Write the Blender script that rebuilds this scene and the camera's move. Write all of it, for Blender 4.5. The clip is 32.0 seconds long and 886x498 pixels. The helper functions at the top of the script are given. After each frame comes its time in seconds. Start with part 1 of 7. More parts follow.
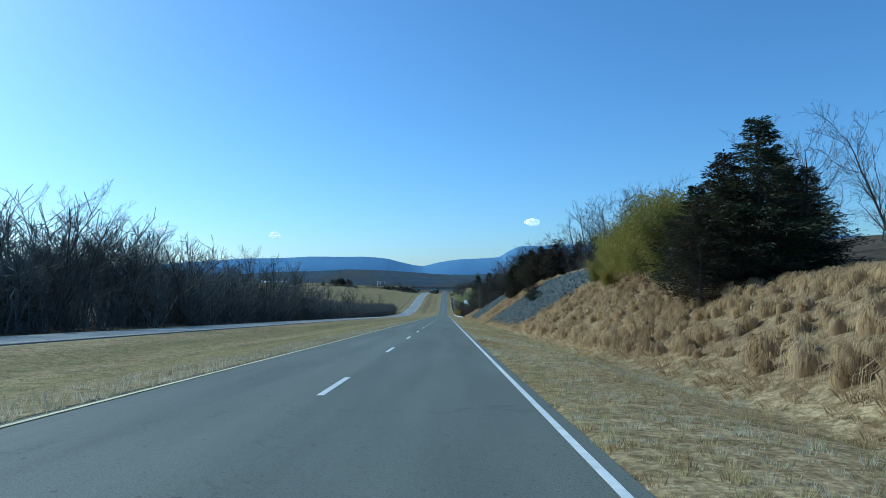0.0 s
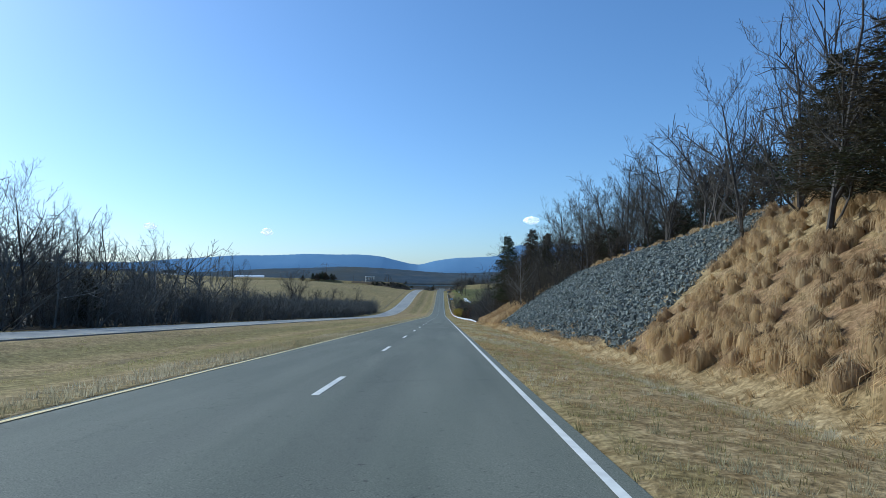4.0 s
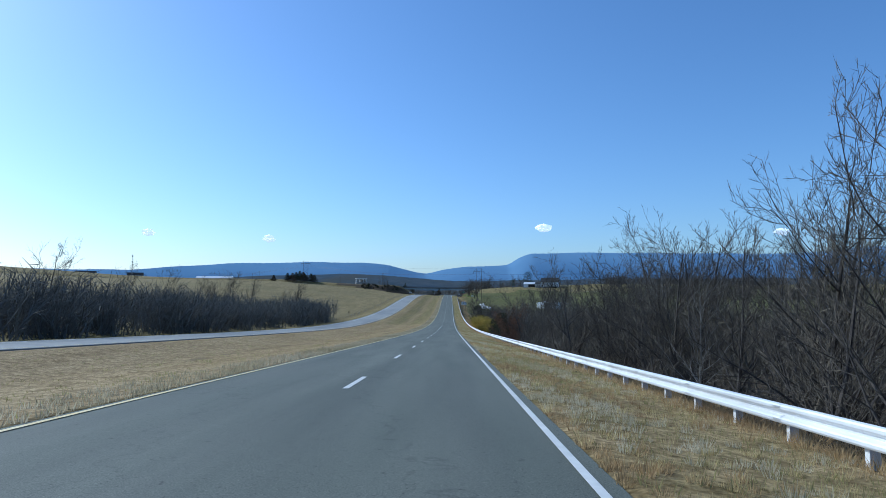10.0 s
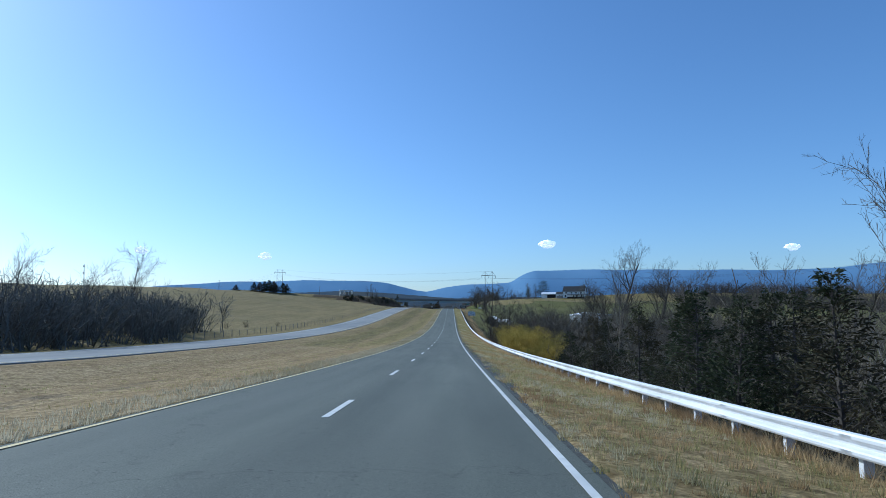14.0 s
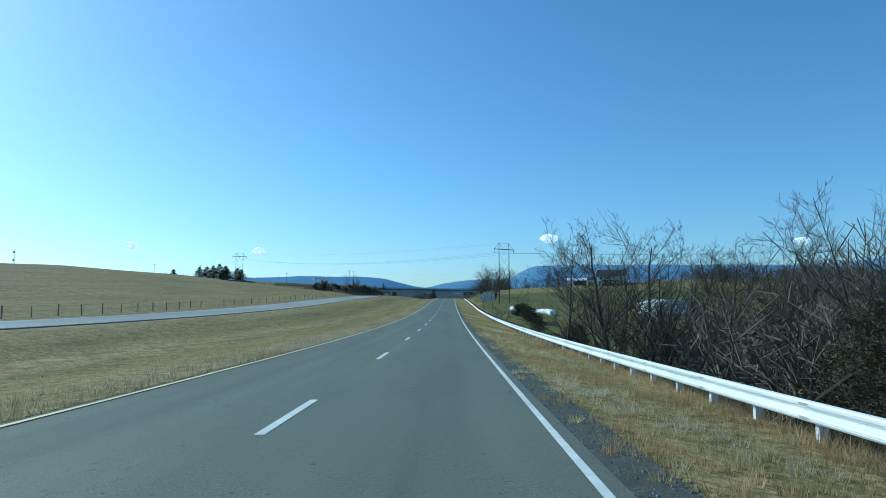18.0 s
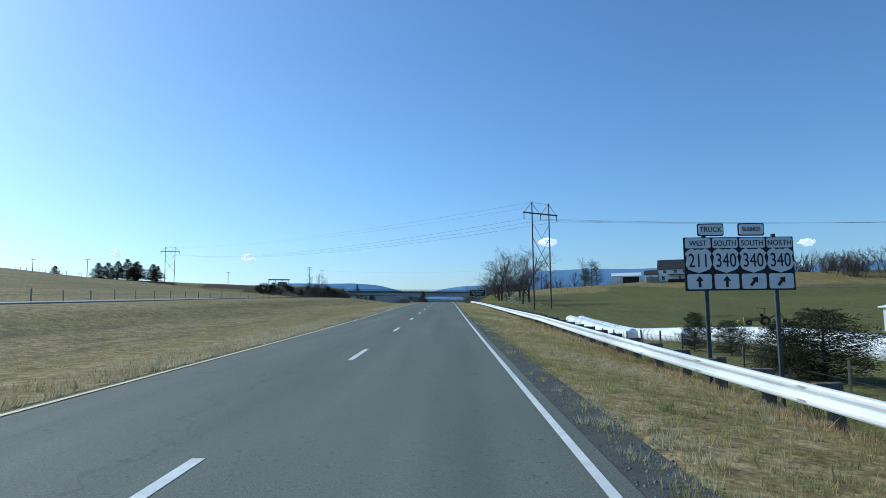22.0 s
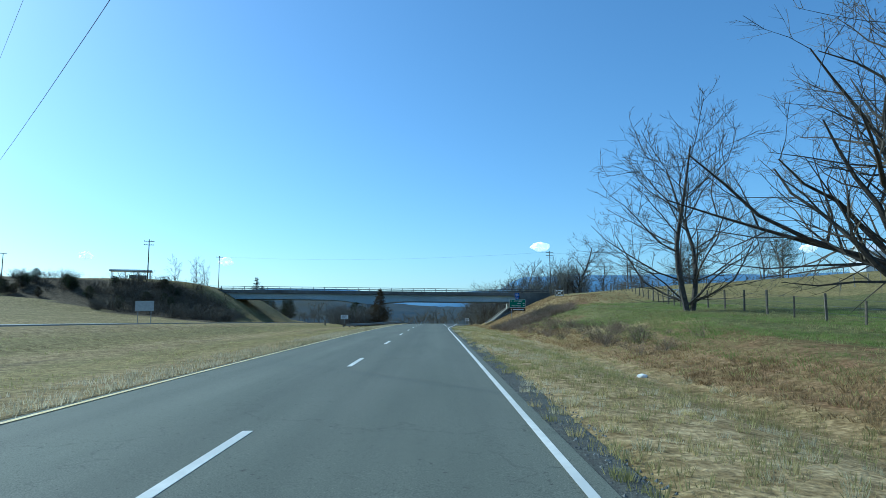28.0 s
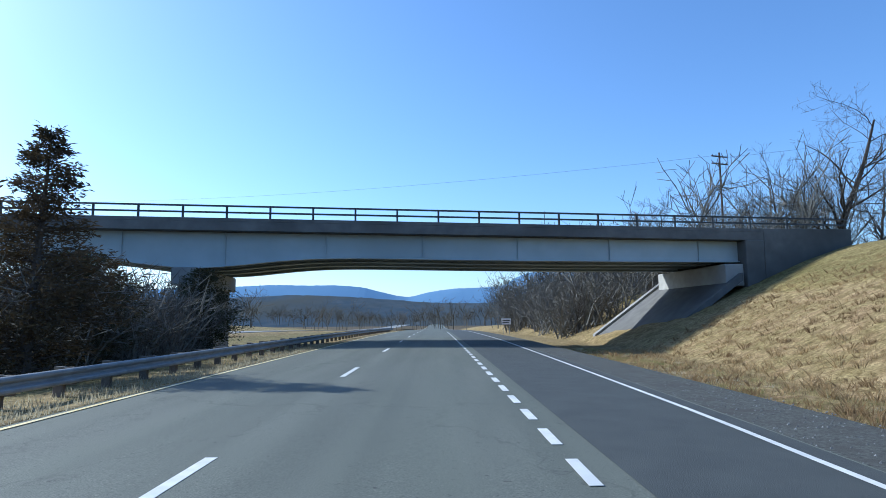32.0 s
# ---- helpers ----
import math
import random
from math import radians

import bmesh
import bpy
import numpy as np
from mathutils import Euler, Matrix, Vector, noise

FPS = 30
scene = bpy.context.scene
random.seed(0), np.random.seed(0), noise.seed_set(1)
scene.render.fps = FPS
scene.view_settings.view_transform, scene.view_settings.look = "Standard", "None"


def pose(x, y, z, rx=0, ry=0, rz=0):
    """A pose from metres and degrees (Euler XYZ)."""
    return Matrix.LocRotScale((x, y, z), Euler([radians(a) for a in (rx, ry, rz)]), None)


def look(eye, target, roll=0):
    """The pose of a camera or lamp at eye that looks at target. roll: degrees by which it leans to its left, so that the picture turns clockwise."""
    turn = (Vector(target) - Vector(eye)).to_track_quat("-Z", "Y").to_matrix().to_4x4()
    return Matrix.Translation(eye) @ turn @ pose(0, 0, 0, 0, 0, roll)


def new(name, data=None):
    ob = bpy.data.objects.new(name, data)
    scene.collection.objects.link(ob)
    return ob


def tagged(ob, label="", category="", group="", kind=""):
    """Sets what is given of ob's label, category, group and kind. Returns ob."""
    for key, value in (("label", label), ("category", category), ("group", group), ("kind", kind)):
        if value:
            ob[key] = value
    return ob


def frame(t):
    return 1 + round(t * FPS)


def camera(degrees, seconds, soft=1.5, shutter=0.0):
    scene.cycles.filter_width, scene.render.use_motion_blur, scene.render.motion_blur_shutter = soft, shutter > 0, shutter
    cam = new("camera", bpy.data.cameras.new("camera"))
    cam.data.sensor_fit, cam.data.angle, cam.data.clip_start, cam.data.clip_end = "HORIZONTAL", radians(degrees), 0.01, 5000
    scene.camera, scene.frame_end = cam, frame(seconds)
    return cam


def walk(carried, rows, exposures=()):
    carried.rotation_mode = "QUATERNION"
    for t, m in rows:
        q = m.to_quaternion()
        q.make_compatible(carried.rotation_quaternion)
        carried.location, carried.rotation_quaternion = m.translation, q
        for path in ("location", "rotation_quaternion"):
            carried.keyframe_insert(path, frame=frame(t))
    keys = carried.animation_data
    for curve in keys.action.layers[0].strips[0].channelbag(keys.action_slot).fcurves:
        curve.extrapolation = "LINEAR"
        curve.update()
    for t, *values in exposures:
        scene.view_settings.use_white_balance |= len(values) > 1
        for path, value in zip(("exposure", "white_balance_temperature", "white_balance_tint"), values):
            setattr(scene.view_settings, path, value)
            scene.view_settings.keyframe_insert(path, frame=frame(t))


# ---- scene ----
def smooth(a, b, v):
    u = np.clip((np.asarray(v, float) - a) / (b - a), 0, 1)
    return u * u * (3 - 2 * u)


# the road's long profile: grade at even steps along it
GRADE = [-.0506, -.0493, -.0492, -.0502, -.0505, -.0509, -.0465, -.0331, -.014, .0082, .0273, .0371, .0276, .016, .0072, -.0007, -.0086, -.0165]
STEP_Y = np.linspace(0, 1043.9, len(GRADE))
_Y = np.arange(-400, 1500, 2.0)
_G = np.interp(_Y, np.append(STEP_Y, [1150, 1300]), GRADE + [-.012, 0.0])
_Z = np.concatenate([[0], np.cumsum((_G[1:] + _G[:-1]) / 2 * 2.0)])
_Z -= np.interp(0, _Y, _Z)
CROWN = 0.0114
EYE = 1.433


def road_z(y):
    return np.interp(y, _Y, _Z)


# ---- camera ----
cam = camera(70.5, 32.0, soft=0.8)
ROWS = [  # seconds, across, along, pitch, roll, yaw
    (0.0, 2.17, -1.73, 3.00, 0.46, 0.23),
    (0.5, 2.15, 11.95, 3.91, 0.30, 1.00),
    (1.0, 2.13, 25.63, 2.82, 0.35, 0.27),
    (1.5, 2.15, 39.23, 2.92, 0.51, 0.48),
    (2.0, 2.16, 52.84, 3.52, 0.08, -0.12),
    (2.5, 2.17, 66.62, 3.59, 0.26, 0.09),
    (3.0, 2.17, 80.40, 2.46, 0.25, -0.20),
    (3.5, 2.16, 94.29, 2.56, 0.15, -0.50),
    (4.5, 2.13, 122.06, 3.45, -0.26, 0.80),
    (5.5, 2.10, 149.84, 4.35, -0.66, 2.10),
    (6.0, 2.08, 163.73, 5.15, -0.56, 1.60),
    (6.5, 2.12, 177.66, 3.94, -0.31, 1.13),
    (7.0, 2.16, 191.60, 4.52, -0.45, 1.87),
    (7.5, 2.15, 205.61, 4.22, -0.28, 2.03),
    (8.0, 2.13, 219.63, 3.73, -0.36, 2.00),
    (8.5, 2.13, 233.73, 3.87, -0.52, 1.51),
    (9.0, 2.13, 247.84, 3.62, -0.43, 1.22),
    (9.5, 2.19, 261.85, 3.29, 0.02, 1.09),
    (10.0, 2.25, 275.87, 3.97, -0.28, 0.65),
    (10.5, 2.23, 289.88, 4.38, -0.35, 1.47),
    (11.0, 2.21, 303.89, 4.79, -0.42, 1.08),
    (11.5, 2.20, 317.88, 4.09, -0.74, 0.55),
    (12.0, 2.18, 331.86, 3.48, -0.91, 0.31),
    (12.5, 2.22, 345.84, 4.69, -0.54, 0.61),
    (13.0, 2.25, 359.81, 5.90, -0.17, 0.91),
    (13.5, 2.24, 373.90, 5.90, -0.17, 0.91),
    (14.5, 2.23, 402.07, 5.49, 0.17, 0.42),
    (15.5, 2.21, 430.24, 5.09, 0.50, -0.08),
    (16.0, 2.21, 444.33, 4.39, 0.40, -0.08),
    (16.5, 2.21, 458.70, 4.78, 0.19, 0.48),
    (17.0, 2.21, 473.08, 5.77, -0.22, 0.73),
    (17.5, 2.25, 487.25, 5.56, 0.11, 0.36),
    (18.0, 2.28, 501.42, 5.46, 0.03, 0.70),
    (18.5, 2.28, 515.69, 5.82, -0.03, 0.81),
    (19.0, 2.28, 529.97, 6.17, 0.05, 0.52),
    (19.5, 2.26, 544.54, 6.40, -0.04, 0.51),
    (20.0, 2.24, 559.12, 5.53, -0.28, 0.11),
    (20.5, 2.28, 573.43, 5.63, -0.31, -0.18),
    (21.0, 2.32, 587.56, 6.53, -0.24, 1.53),
    (21.5, 2.32, 601.66, 6.65, 0.19, 1.25),
    (22.0, 2.31, 615.84, 6.07, 0.57, 0.37),
    (22.5, 2.28, 630.44, 5.77, 0.54, 0.03),
    (23.0, 2.26, 645.02, 5.68, -0.04, -0.70),
    (23.5, 2.25, 659.15, 7.13, -0.36, -0.59),
    (24.0, 2.24, 673.28, 6.59, -0.43, -0.07),
    (24.5, 2.24, 687.24, 7.09, -0.48, 0.13),
    (25.5, 2.24, 715.16, 6.54, -0.33, 0.17),
    (26.5, 2.25, 743.08, 5.99, -0.18, 0.22),
    (27.0, 2.25, 757.04, 6.39, -0.28, 0.32),
    (27.5, 2.27, 770.81, 6.47, 0.27, -0.12),
    (28.0, 2.29, 784.58, 6.65, 0.36, -0.75),
    (28.5, 2.31, 798.67, 7.00, 0.19, -1.44),
    (29.0, 2.34, 812.77, 5.75, 0.22, -0.22),
    (29.5, 2.36, 826.63, 6.58, -0.18, -0.60),
    (30.0, 2.39, 840.49, 5.40, -0.48, -0.28),
    (30.5, 2.43, 854.37, 5.65, -0.33, -0.45),
    (31.0, 2.46, 868.26, 5.59, -0.73, -0.71),
    (31.5, 2.41, 881.85, 5.24, -0.16, -0.39),
    (32.0, 2.36, 895.44, 6.38, 0.46, -0.58),
]
walk(cam, [(t, pose(x, y, float(road_z(y + 1)) + EYE, 90 + p, r, w)) for t, x, y, p, r, w in ROWS],
     [(0, 0.16, 4550, -7), (2, 0.22, 4900, 1), (6, 0.24, 5100, 3), (8, 0.2, 4950, 4), (9, 0.16, 4650, -6), (10, 0.18, 4850, 5), (13, 0.18, 4900, 8), (16, 0.2, 4760, -14), (17, 0.2, 4640, -20), (19, 0.2, 4850, -6), (21, 0.2, 4900, -11), (22, 0.2, 5060, 0), (24, 0.2, 4750, -17), (27, 0.42, 4850, -9), (29, 0.42, 4700, -12), (30, 0.5, 4800, 0), (31, 0.54, 4850, 4), (32, 0.74, 5050, 7)])

# ---- world and sun ----
SUN_AZ, SUN_EL = 62.0, 33.0      # degrees left of the road's heading, degrees up
world = bpy.data.worlds.new("world")
scene.world = world
world.use_nodes = True
wn = world.node_tree
wn.nodes.clear()
sky = wn.nodes.new("ShaderNodeTexSky")
sky.sky_type, sky.sun_disc = "NISHITA", False
sky.sun_elevation, sky.sun_rotation = radians(SUN_EL), radians(-SUN_AZ)
sky.air_density, sky.dust_density, sky.ozone_density = 1.0, 0.85, 3.8
bgn = wn.nodes.new("ShaderNodeBackground")
bgn.inputs["Strength"].default_value = 0.11
won = wn.nodes.new("ShaderNodeOutputWorld")
wn.links.new(sky.outputs[0], bgn.inputs[0])
wn.links.new(bgn.outputs[0], won.inputs[0])
sun_data = bpy.data.lights.new("sun", "SUN")
sun_data.energy, sun_data.angle, sun_data.color = 3.6, radians(0.55), (1.0, 0.905, 0.74)
sun_ob = new("sun", sun_data)
_d = Vector((-math.sin(radians(SUN_AZ)) * math.cos(radians(SUN_EL)), math.cos(radians(SUN_AZ)) * math.cos(radians(SUN_EL)), math.sin(radians(SUN_EL))))
sun_ob.matrix_world = look(_d * 50, (0, 0, 0))

# ---- materials ----


def mat(name, c1, c2, scale=3.0, rough=0.8, metal=0.0, bump=0.0, fine=40.0, c3=None, spec=0.3, vary=0.0, stretch=None, thin=0.0):
    """Noise-mixed surface: two colours at one scale, a third as stains at a larger one, fine relief."""
    m = bpy.data.materials.new(name)
    m.use_nodes = True
    nt = m.node_tree
    b = nt.nodes["Principled BSDF"]
    b.inputs["Roughness"].default_value, b.inputs["Metallic"].default_value = rough, metal
    b.inputs["Specular IOR Level"].default_value = spec
    geo = nt.nodes.new("ShaderNodeNewGeometry")
    src = geo.outputs["Position"]
    if stretch:
        mp = nt.nodes.new("ShaderNodeMapping")
        mp.inputs["Scale"].default_value = stretch
        nt.links.new(src, mp.inputs["Vector"])
        src = mp.outputs["Vector"]
    n1 = nt.nodes.new("ShaderNodeTexNoise")
    n1.inputs["Scale"].default_value, n1.inputs["Detail"].default_value = scale, 6
    nt.links.new(src, n1.inputs["Vector"])
    ramp = nt.nodes.new("ShaderNodeValToRGB")
    ramp.color_ramp.elements[0].position, ramp.color_ramp.elements[1].position = 0.3, 0.7
    ramp.color_ramp.elements[0].color, ramp.color_ramp.elements[1].color = (*c1, 1), (*c2, 1)
    nt.links.new(n1.outputs["Fac"], ramp.inputs["Fac"])
    col = ramp.outputs["Color"]
    if c3:
        n3 = nt.nodes.new("ShaderNodeTexNoise")
        n3.inputs["Scale"].default_value, n3.inputs["Detail"].default_value = scale * 0.13, 4
        nt.links.new(src, n3.inputs["Vector"])
        r3 = nt.nodes.new("ShaderNodeValToRGB")
        r3.color_ramp.elements[0].position, r3.color_ramp.elements[1].position = 0.45, 0.68
        nt.links.new(n3.outputs["Fac"], r3.inputs["Fac"])
        mx = nt.nodes.new("ShaderNodeMixRGB")
        mx.inputs["Color2"].default_value = (*c3, 1)
        nt.links.new(r3.outputs["Color"], mx.inputs["Fac"])
        nt.links.new(col, mx.inputs["Color1"])
        col = mx.outputs["Color"]
    if vary:
        oi = nt.nodes.new("ShaderNodeObjectInfo")
        ri = nt.nodes.new("ShaderNodeMath")
        ri.operation = "ADD"
        nt.links.new(oi.outputs["Random"], ri.inputs[0])
        nt.links.new(geo.outputs["Random Per Island"], ri.inputs[1])
        mr = nt.nodes.new("ShaderNodeMapRange")
        mr.inputs["From Max"].default_value = 2
        mr.inputs["To Min"].default_value, mr.inputs["To Max"].default_value = 1 - vary, 1 + vary
        nt.links.new(ri.outputs[0], mr.inputs["Value"])
        hs = nt.nodes.new("ShaderNodeHueSaturation")
        nt.links.new(mr.outputs[0], hs.inputs["Value"])
        nt.links.new(col, hs.inputs["Color"])
        col = hs.outputs["Color"]
    nt.links.new(col, b.inputs["Base Color"])
    if bump:
        nf = nt.nodes.new("ShaderNodeTexNoise")
        nf.inputs["Scale"].default_value, nf.inputs["Detail"].default_value = fine, 3
        nt.links.new(src, nf.inputs["Vector"])
        bp = nt.nodes.new("ShaderNodeBump")
        bp.inputs["Strength"].default_value, bp.inputs["Distance"].default_value = bump, 0.02
        nt.links.new(nf.outputs["Fac"], bp.inputs["Height"])
        nt.links.new(bp.outputs["Normal"], b.inputs["Normal"])
    if thin:
        tr = nt.nodes.new("ShaderNodeBsdfTranslucent")
        nt.links.new(col, tr.inputs["Color"])
        ms = nt.nodes.new("ShaderNodeMixShader")
        ms.inputs["Fac"].default_value = thin
        nt.links.new(b.outputs[0], ms.inputs[1])
        nt.links.new(tr.outputs[0], ms.inputs[2])
        nt.links.new(ms.outputs[0], nt.nodes["Material Output"].inputs["Surface"])
    return m


def asphalt_material():
    """Worn asphalt: pale aggregate speckle, darker drip band between wheel tracks, long streaks, fine cracks."""
    m = bpy.data.materials.new("asphalt")
    m.use_nodes = True
    nt = m.node_tree
    N, L = nt.nodes.new, nt.links.new
    b = nt.nodes["Principled BSDF"]
    b.inputs["Roughness"].default_value, b.inputs["Specular IOR Level"].default_value = .8, .22
    geo = N("ShaderNodeNewGeometry")

    def noise_tex(scale, detail, stretch):
        mp = N("ShaderNodeMapping")
        mp.inputs["Scale"].default_value = stretch
        L(geo.outputs["Position"], mp.inputs["Vector"])
        n = N("ShaderNodeTexNoise")
        n.inputs["Scale"].default_value, n.inputs["Detail"].default_value = scale, detail
        L(mp.outputs["Vector"], n.inputs["Vector"])
        return n.outputs["Fac"]

    def ramp(f, a, ca, bb, cb):
        r = N("ShaderNodeValToRGB")
        e = r.color_ramp.elements
        e[0].position, e[1].position, e[0].color, e[1].color = a, bb, (*ca, 1), (*cb, 1)
        L(f, r.inputs["Fac"])
        return r.outputs["Color"]

    def times(c1, c2, fac=1.0):
        x = N("ShaderNodeMixRGB")
        x.blend_type = "MULTIPLY"
        x.inputs["Fac"].default_value = fac
        L(c1, x.inputs["Color1"])
        L(c2, x.inputs["Color2"])
        return x.outputs["Color"]
    c = ramp(noise_tex(1.0, 6, (1.1, .12, 1)), .3, (.118, .126, .102), .7, (.148, .154, .126))
    c = times(c, ramp(noise_tex(1.0, 3, (.9, .004, 1)), .35, (.84, .84, .85), .65, (1.06, 1.06, 1.05)))
    speck = noise_tex(70, 3, (1, 1, 1))
    c = times(c, ramp(speck, .34, (.70, .70, .70), .66, (1.26, 1.26, 1.24)))
    pit = noise_tex(24, 2, (1, 1, 1))
    c = times(c, ramp(pit, .285, (.4, .4, .4), .33, (1, 1, 1)), .8)
    c = times(c, ramp(noise_tex(31, 2, (1, 1, 1)), .68, (1, 1, 1), .73, (1.6, 1.6, 1.55)), .8)
    c = times(c, ramp(noise_tex(9, 2, (1, 1, 1)), .25, (.35, .35, .35), .30, (1, 1, 1)), .7)
    vor = N("ShaderNodeTexVoronoi")
    vor.feature = "DISTANCE_TO_EDGE"
    vor.inputs["Scale"].default_value = .16
    mp = N("ShaderNodeMapping")
    mp.inputs["Scale"].default_value = (1.0, .55, 1)
    wob = N("ShaderNodeTexNoise")
    wob.inputs["Scale"].default_value, wob.inputs["Detail"].default_value = 1.3, 5
    L(geo.outputs["Position"], wob.inputs["Vector"])
    add = N("ShaderNodeVectorMath")
    add.operation = "MULTIPLY_ADD"
    add.inputs[1].default_value = (2.2, 2.2, 0)
    L(wob.outputs["Color"], add.inputs[0])
    L(geo.outputs["Position"], add.inputs[2])
    L(add.outputs[0], mp.inputs["Vector"])
    L(mp.outputs["Vector"], vor.inputs["Vector"])
    c = times(c, ramp(vor.outputs["Distance"], .0016, (.55, .55, .55), .0042, (1, 1, 1)), .55)
    L(c, b.inputs["Base Color"])
    bp = N("ShaderNodeBump")
    bp.inputs["Strength"].default_value, bp.inputs["Distance"].default_value = .3, .008
    L(speck, bp.inputs["Height"])
    L(bp.outputs["Normal"], b.inputs["Normal"])
    return m


M_ASPHALT = asphalt_material()
M_ASPHALT_NEW = mat("asphalt_new", (.055, .059, .056), (.070, .075, .070), 1.5, 0.8, bump=0.5, fine=90)
M_ASPHALT_OLD = mat("asphalt_pale", (.235, .235, .218), (.29, .288, .268), 1.0, 0.8, bump=0.3, c3=(.18, .185, .185), stretch=(1, .2, 1))
M_WHITE = mat("white_paint", (.58, .57, .53), (.74, .73, .68), 5, 0.6, bump=0.2, c3=(.55, .55, .52))
M_YELLOW = mat("yellow_paint", (.72, .55, .22), (.80, .68, .38), 4, 0.6, c3=(.6, .5, .28))
M_GRAVEL = mat("gravel", (.045, .045, .038), (.13, .13, .112), 22, 0.9, bump=1.0, fine=60, c3=(.07, .066, .056))
M_STONES = mat("loose_stones", (.06, .062, .062), (.21, .21, .2), 12, 0.9, vary=.6)
M_CONCRETE = mat("concrete", (.36, .35, .32), (.46, .45, .42), 2.0, 0.85, bump=0.3, c3=(.27, .26, .24))
M_CONCRETE_OLD = mat("stained_concrete", (.26, .255, .24), (.36, .35, .33), 1.2, 0.9, bump=0.3, c3=(.17, .165, .155))
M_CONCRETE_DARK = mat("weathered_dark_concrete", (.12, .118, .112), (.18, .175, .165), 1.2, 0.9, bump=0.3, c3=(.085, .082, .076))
M_STEEL_GREY = mat("painted_steel_grey", (.36, .42, .45), (.43, .49, .52), 0.8, 0.5, metal=0.1, c3=(.31, .36, .38))
M_GALV = mat("galvanised_steel", (.72, .73, .74), (.82, .83, .84), 2.0, 0.45, metal=0.25, c3=(.6, .6, .6), spec=0.5, vary=0.05)
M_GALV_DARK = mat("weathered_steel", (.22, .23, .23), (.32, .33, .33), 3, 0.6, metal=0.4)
M_POST = mat("post_wood", (.10, .085, .07), (.17, .145, .115), 8, 0.9, bump=0.4, vary=0.2)
M_POLE = mat("pole_wood", (.075, .055, .042), (.13, .10, .075), 5, 0.9, bump=0.4, stretch=(4, 4, .4))
M_WIRE = mat("wire", (.05, .05, .055), (.07, .07, .075), 2, 0.5)
M_BARK = mat("bark", (.048, .041, .036), (.10, .086, .072), 6, 0.95, bump=0.6, vary=0.25)
M_BARK_PALE = mat("pale_bark", (.16, .145, .125), (.27, .25, .22), 5, 0.95, bump=0.6, vary=0.2)
M_TWIG = mat("twigs", (.095, .08, .058), (.17, .143, .105), 4, 0.95, vary=0.35)
M_CEDAR = mat("cedar_foliage", (.022, .034, .014), (.05, .062, .027), 1.2, 0.85, vary=0.4, c3=(.062, .05, .026), thin=.2)
M_CEDAR_BROWN = mat("cedar_foliage_russet", (.048, .036, .02), (.085, .06, .032), 1.2, 0.85, vary=0.4, c3=(.034, .038, .017), thin=.2)
M_PINE = mat("pine_foliage", (.022, .042, .018), (.05, .075, .03), 1.5, 0.85, vary=0.3)
M_BAMBOO_GREEN = mat("green_bamboo_leaves", (.24, .21, .04), (.43, .36, .09), 2.0, 0.7, vary=0.4, c3=(.14, .14, .035), thin=.4)
M_BAMBOO = mat("bamboo_leaves", (.38, .29, .05), (.62, .46, .115), 2.0, 0.7, vary=0.4, c3=(.23, .2, .045), thin=.4)
M_RUSSET = mat("dead_oak_leaves", (.15, .07, .035), (.22, .11, .055), 3, 0.8, vary=0.3)
M_BRUSH = mat("brush", (.075, .055, .038), (.14, .105, .07), 2, 0.95, vary=0.3, c3=(.06, .058, .034))
M_STRAW = mat("dry_grass_blades", (.37, .255, .12), (.57, .42, .22), 1.4, 0.85, vary=0.45, c3=(.25, .16, .08), thin=.55)
M_TAWNY = mat("tawny_grass_blades", (.42, .30, .155), (.60, .465, .27), 1.1, 0.85, vary=0.4, c3=(.33, .21, .10), thin=.5)
M_TURF = mat("winter_turf_blades", (.38, .30, .14), (.53, .44, .225), 0.9, 0.85, vary=0.4, c3=(.24, .215, .09), thin=.55)
M_OLIVE = mat("olive_grass_blades", (.24, .24, .09), (.40, .36, .155), 0.7, 0.85, vary=0.4, c3=(.30, .24, .11), thin=.55)
M_GREEN = mat("green_grass_blades", (.15, .22, .05), (.30, .35, .105), 0.8, 0.85, vary=0.4, c3=(.32, .29, .13), thin=.5)
# paler copy of the twigs; veiling haze and sunlit tone are in its colour
M_GREY_TWIG = mat("grey_twigs", (.115, .11, .095), (.19, .18, .155), 4, 0.95, vary=0.35)
M_BRAMBLE = mat("bramble_canes", (.16, .115, .08), (.28, .21, .15), 2, 0.95, vary=0.4, c3=(.09, .085, .05))
M_BROWN = mat("brown_grass_blades", (.17, .115, .06), (.29, .20, .11), 1.2, 0.85, vary=0.4, c3=(.20, .19, .08), thin=.55)
M_PALE = mat("bleached_grass_blades", (.42, .375, .25), (.56, .50, .36), 0.9, 0.85, vary=0.35, c3=(.34, .30, .17), thin=.55)
M_ROCK = mat("riprap_rock", (.085, .10, .088), (.25, .265, .24), 4.5, 0.9, bump=0.7, fine=25, vary=0.75)
# aerial haze is mixed into the base colours of both ridge materials
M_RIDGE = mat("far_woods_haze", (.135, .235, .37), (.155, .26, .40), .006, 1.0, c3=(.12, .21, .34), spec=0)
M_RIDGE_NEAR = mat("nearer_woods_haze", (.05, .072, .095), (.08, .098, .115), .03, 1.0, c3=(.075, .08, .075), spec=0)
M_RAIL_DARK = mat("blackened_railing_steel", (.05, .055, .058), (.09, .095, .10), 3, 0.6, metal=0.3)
M_CLOUD = mat("cloud", (.95, .95, .97), (1, 1, 1), .01, 1.0, spec=0)
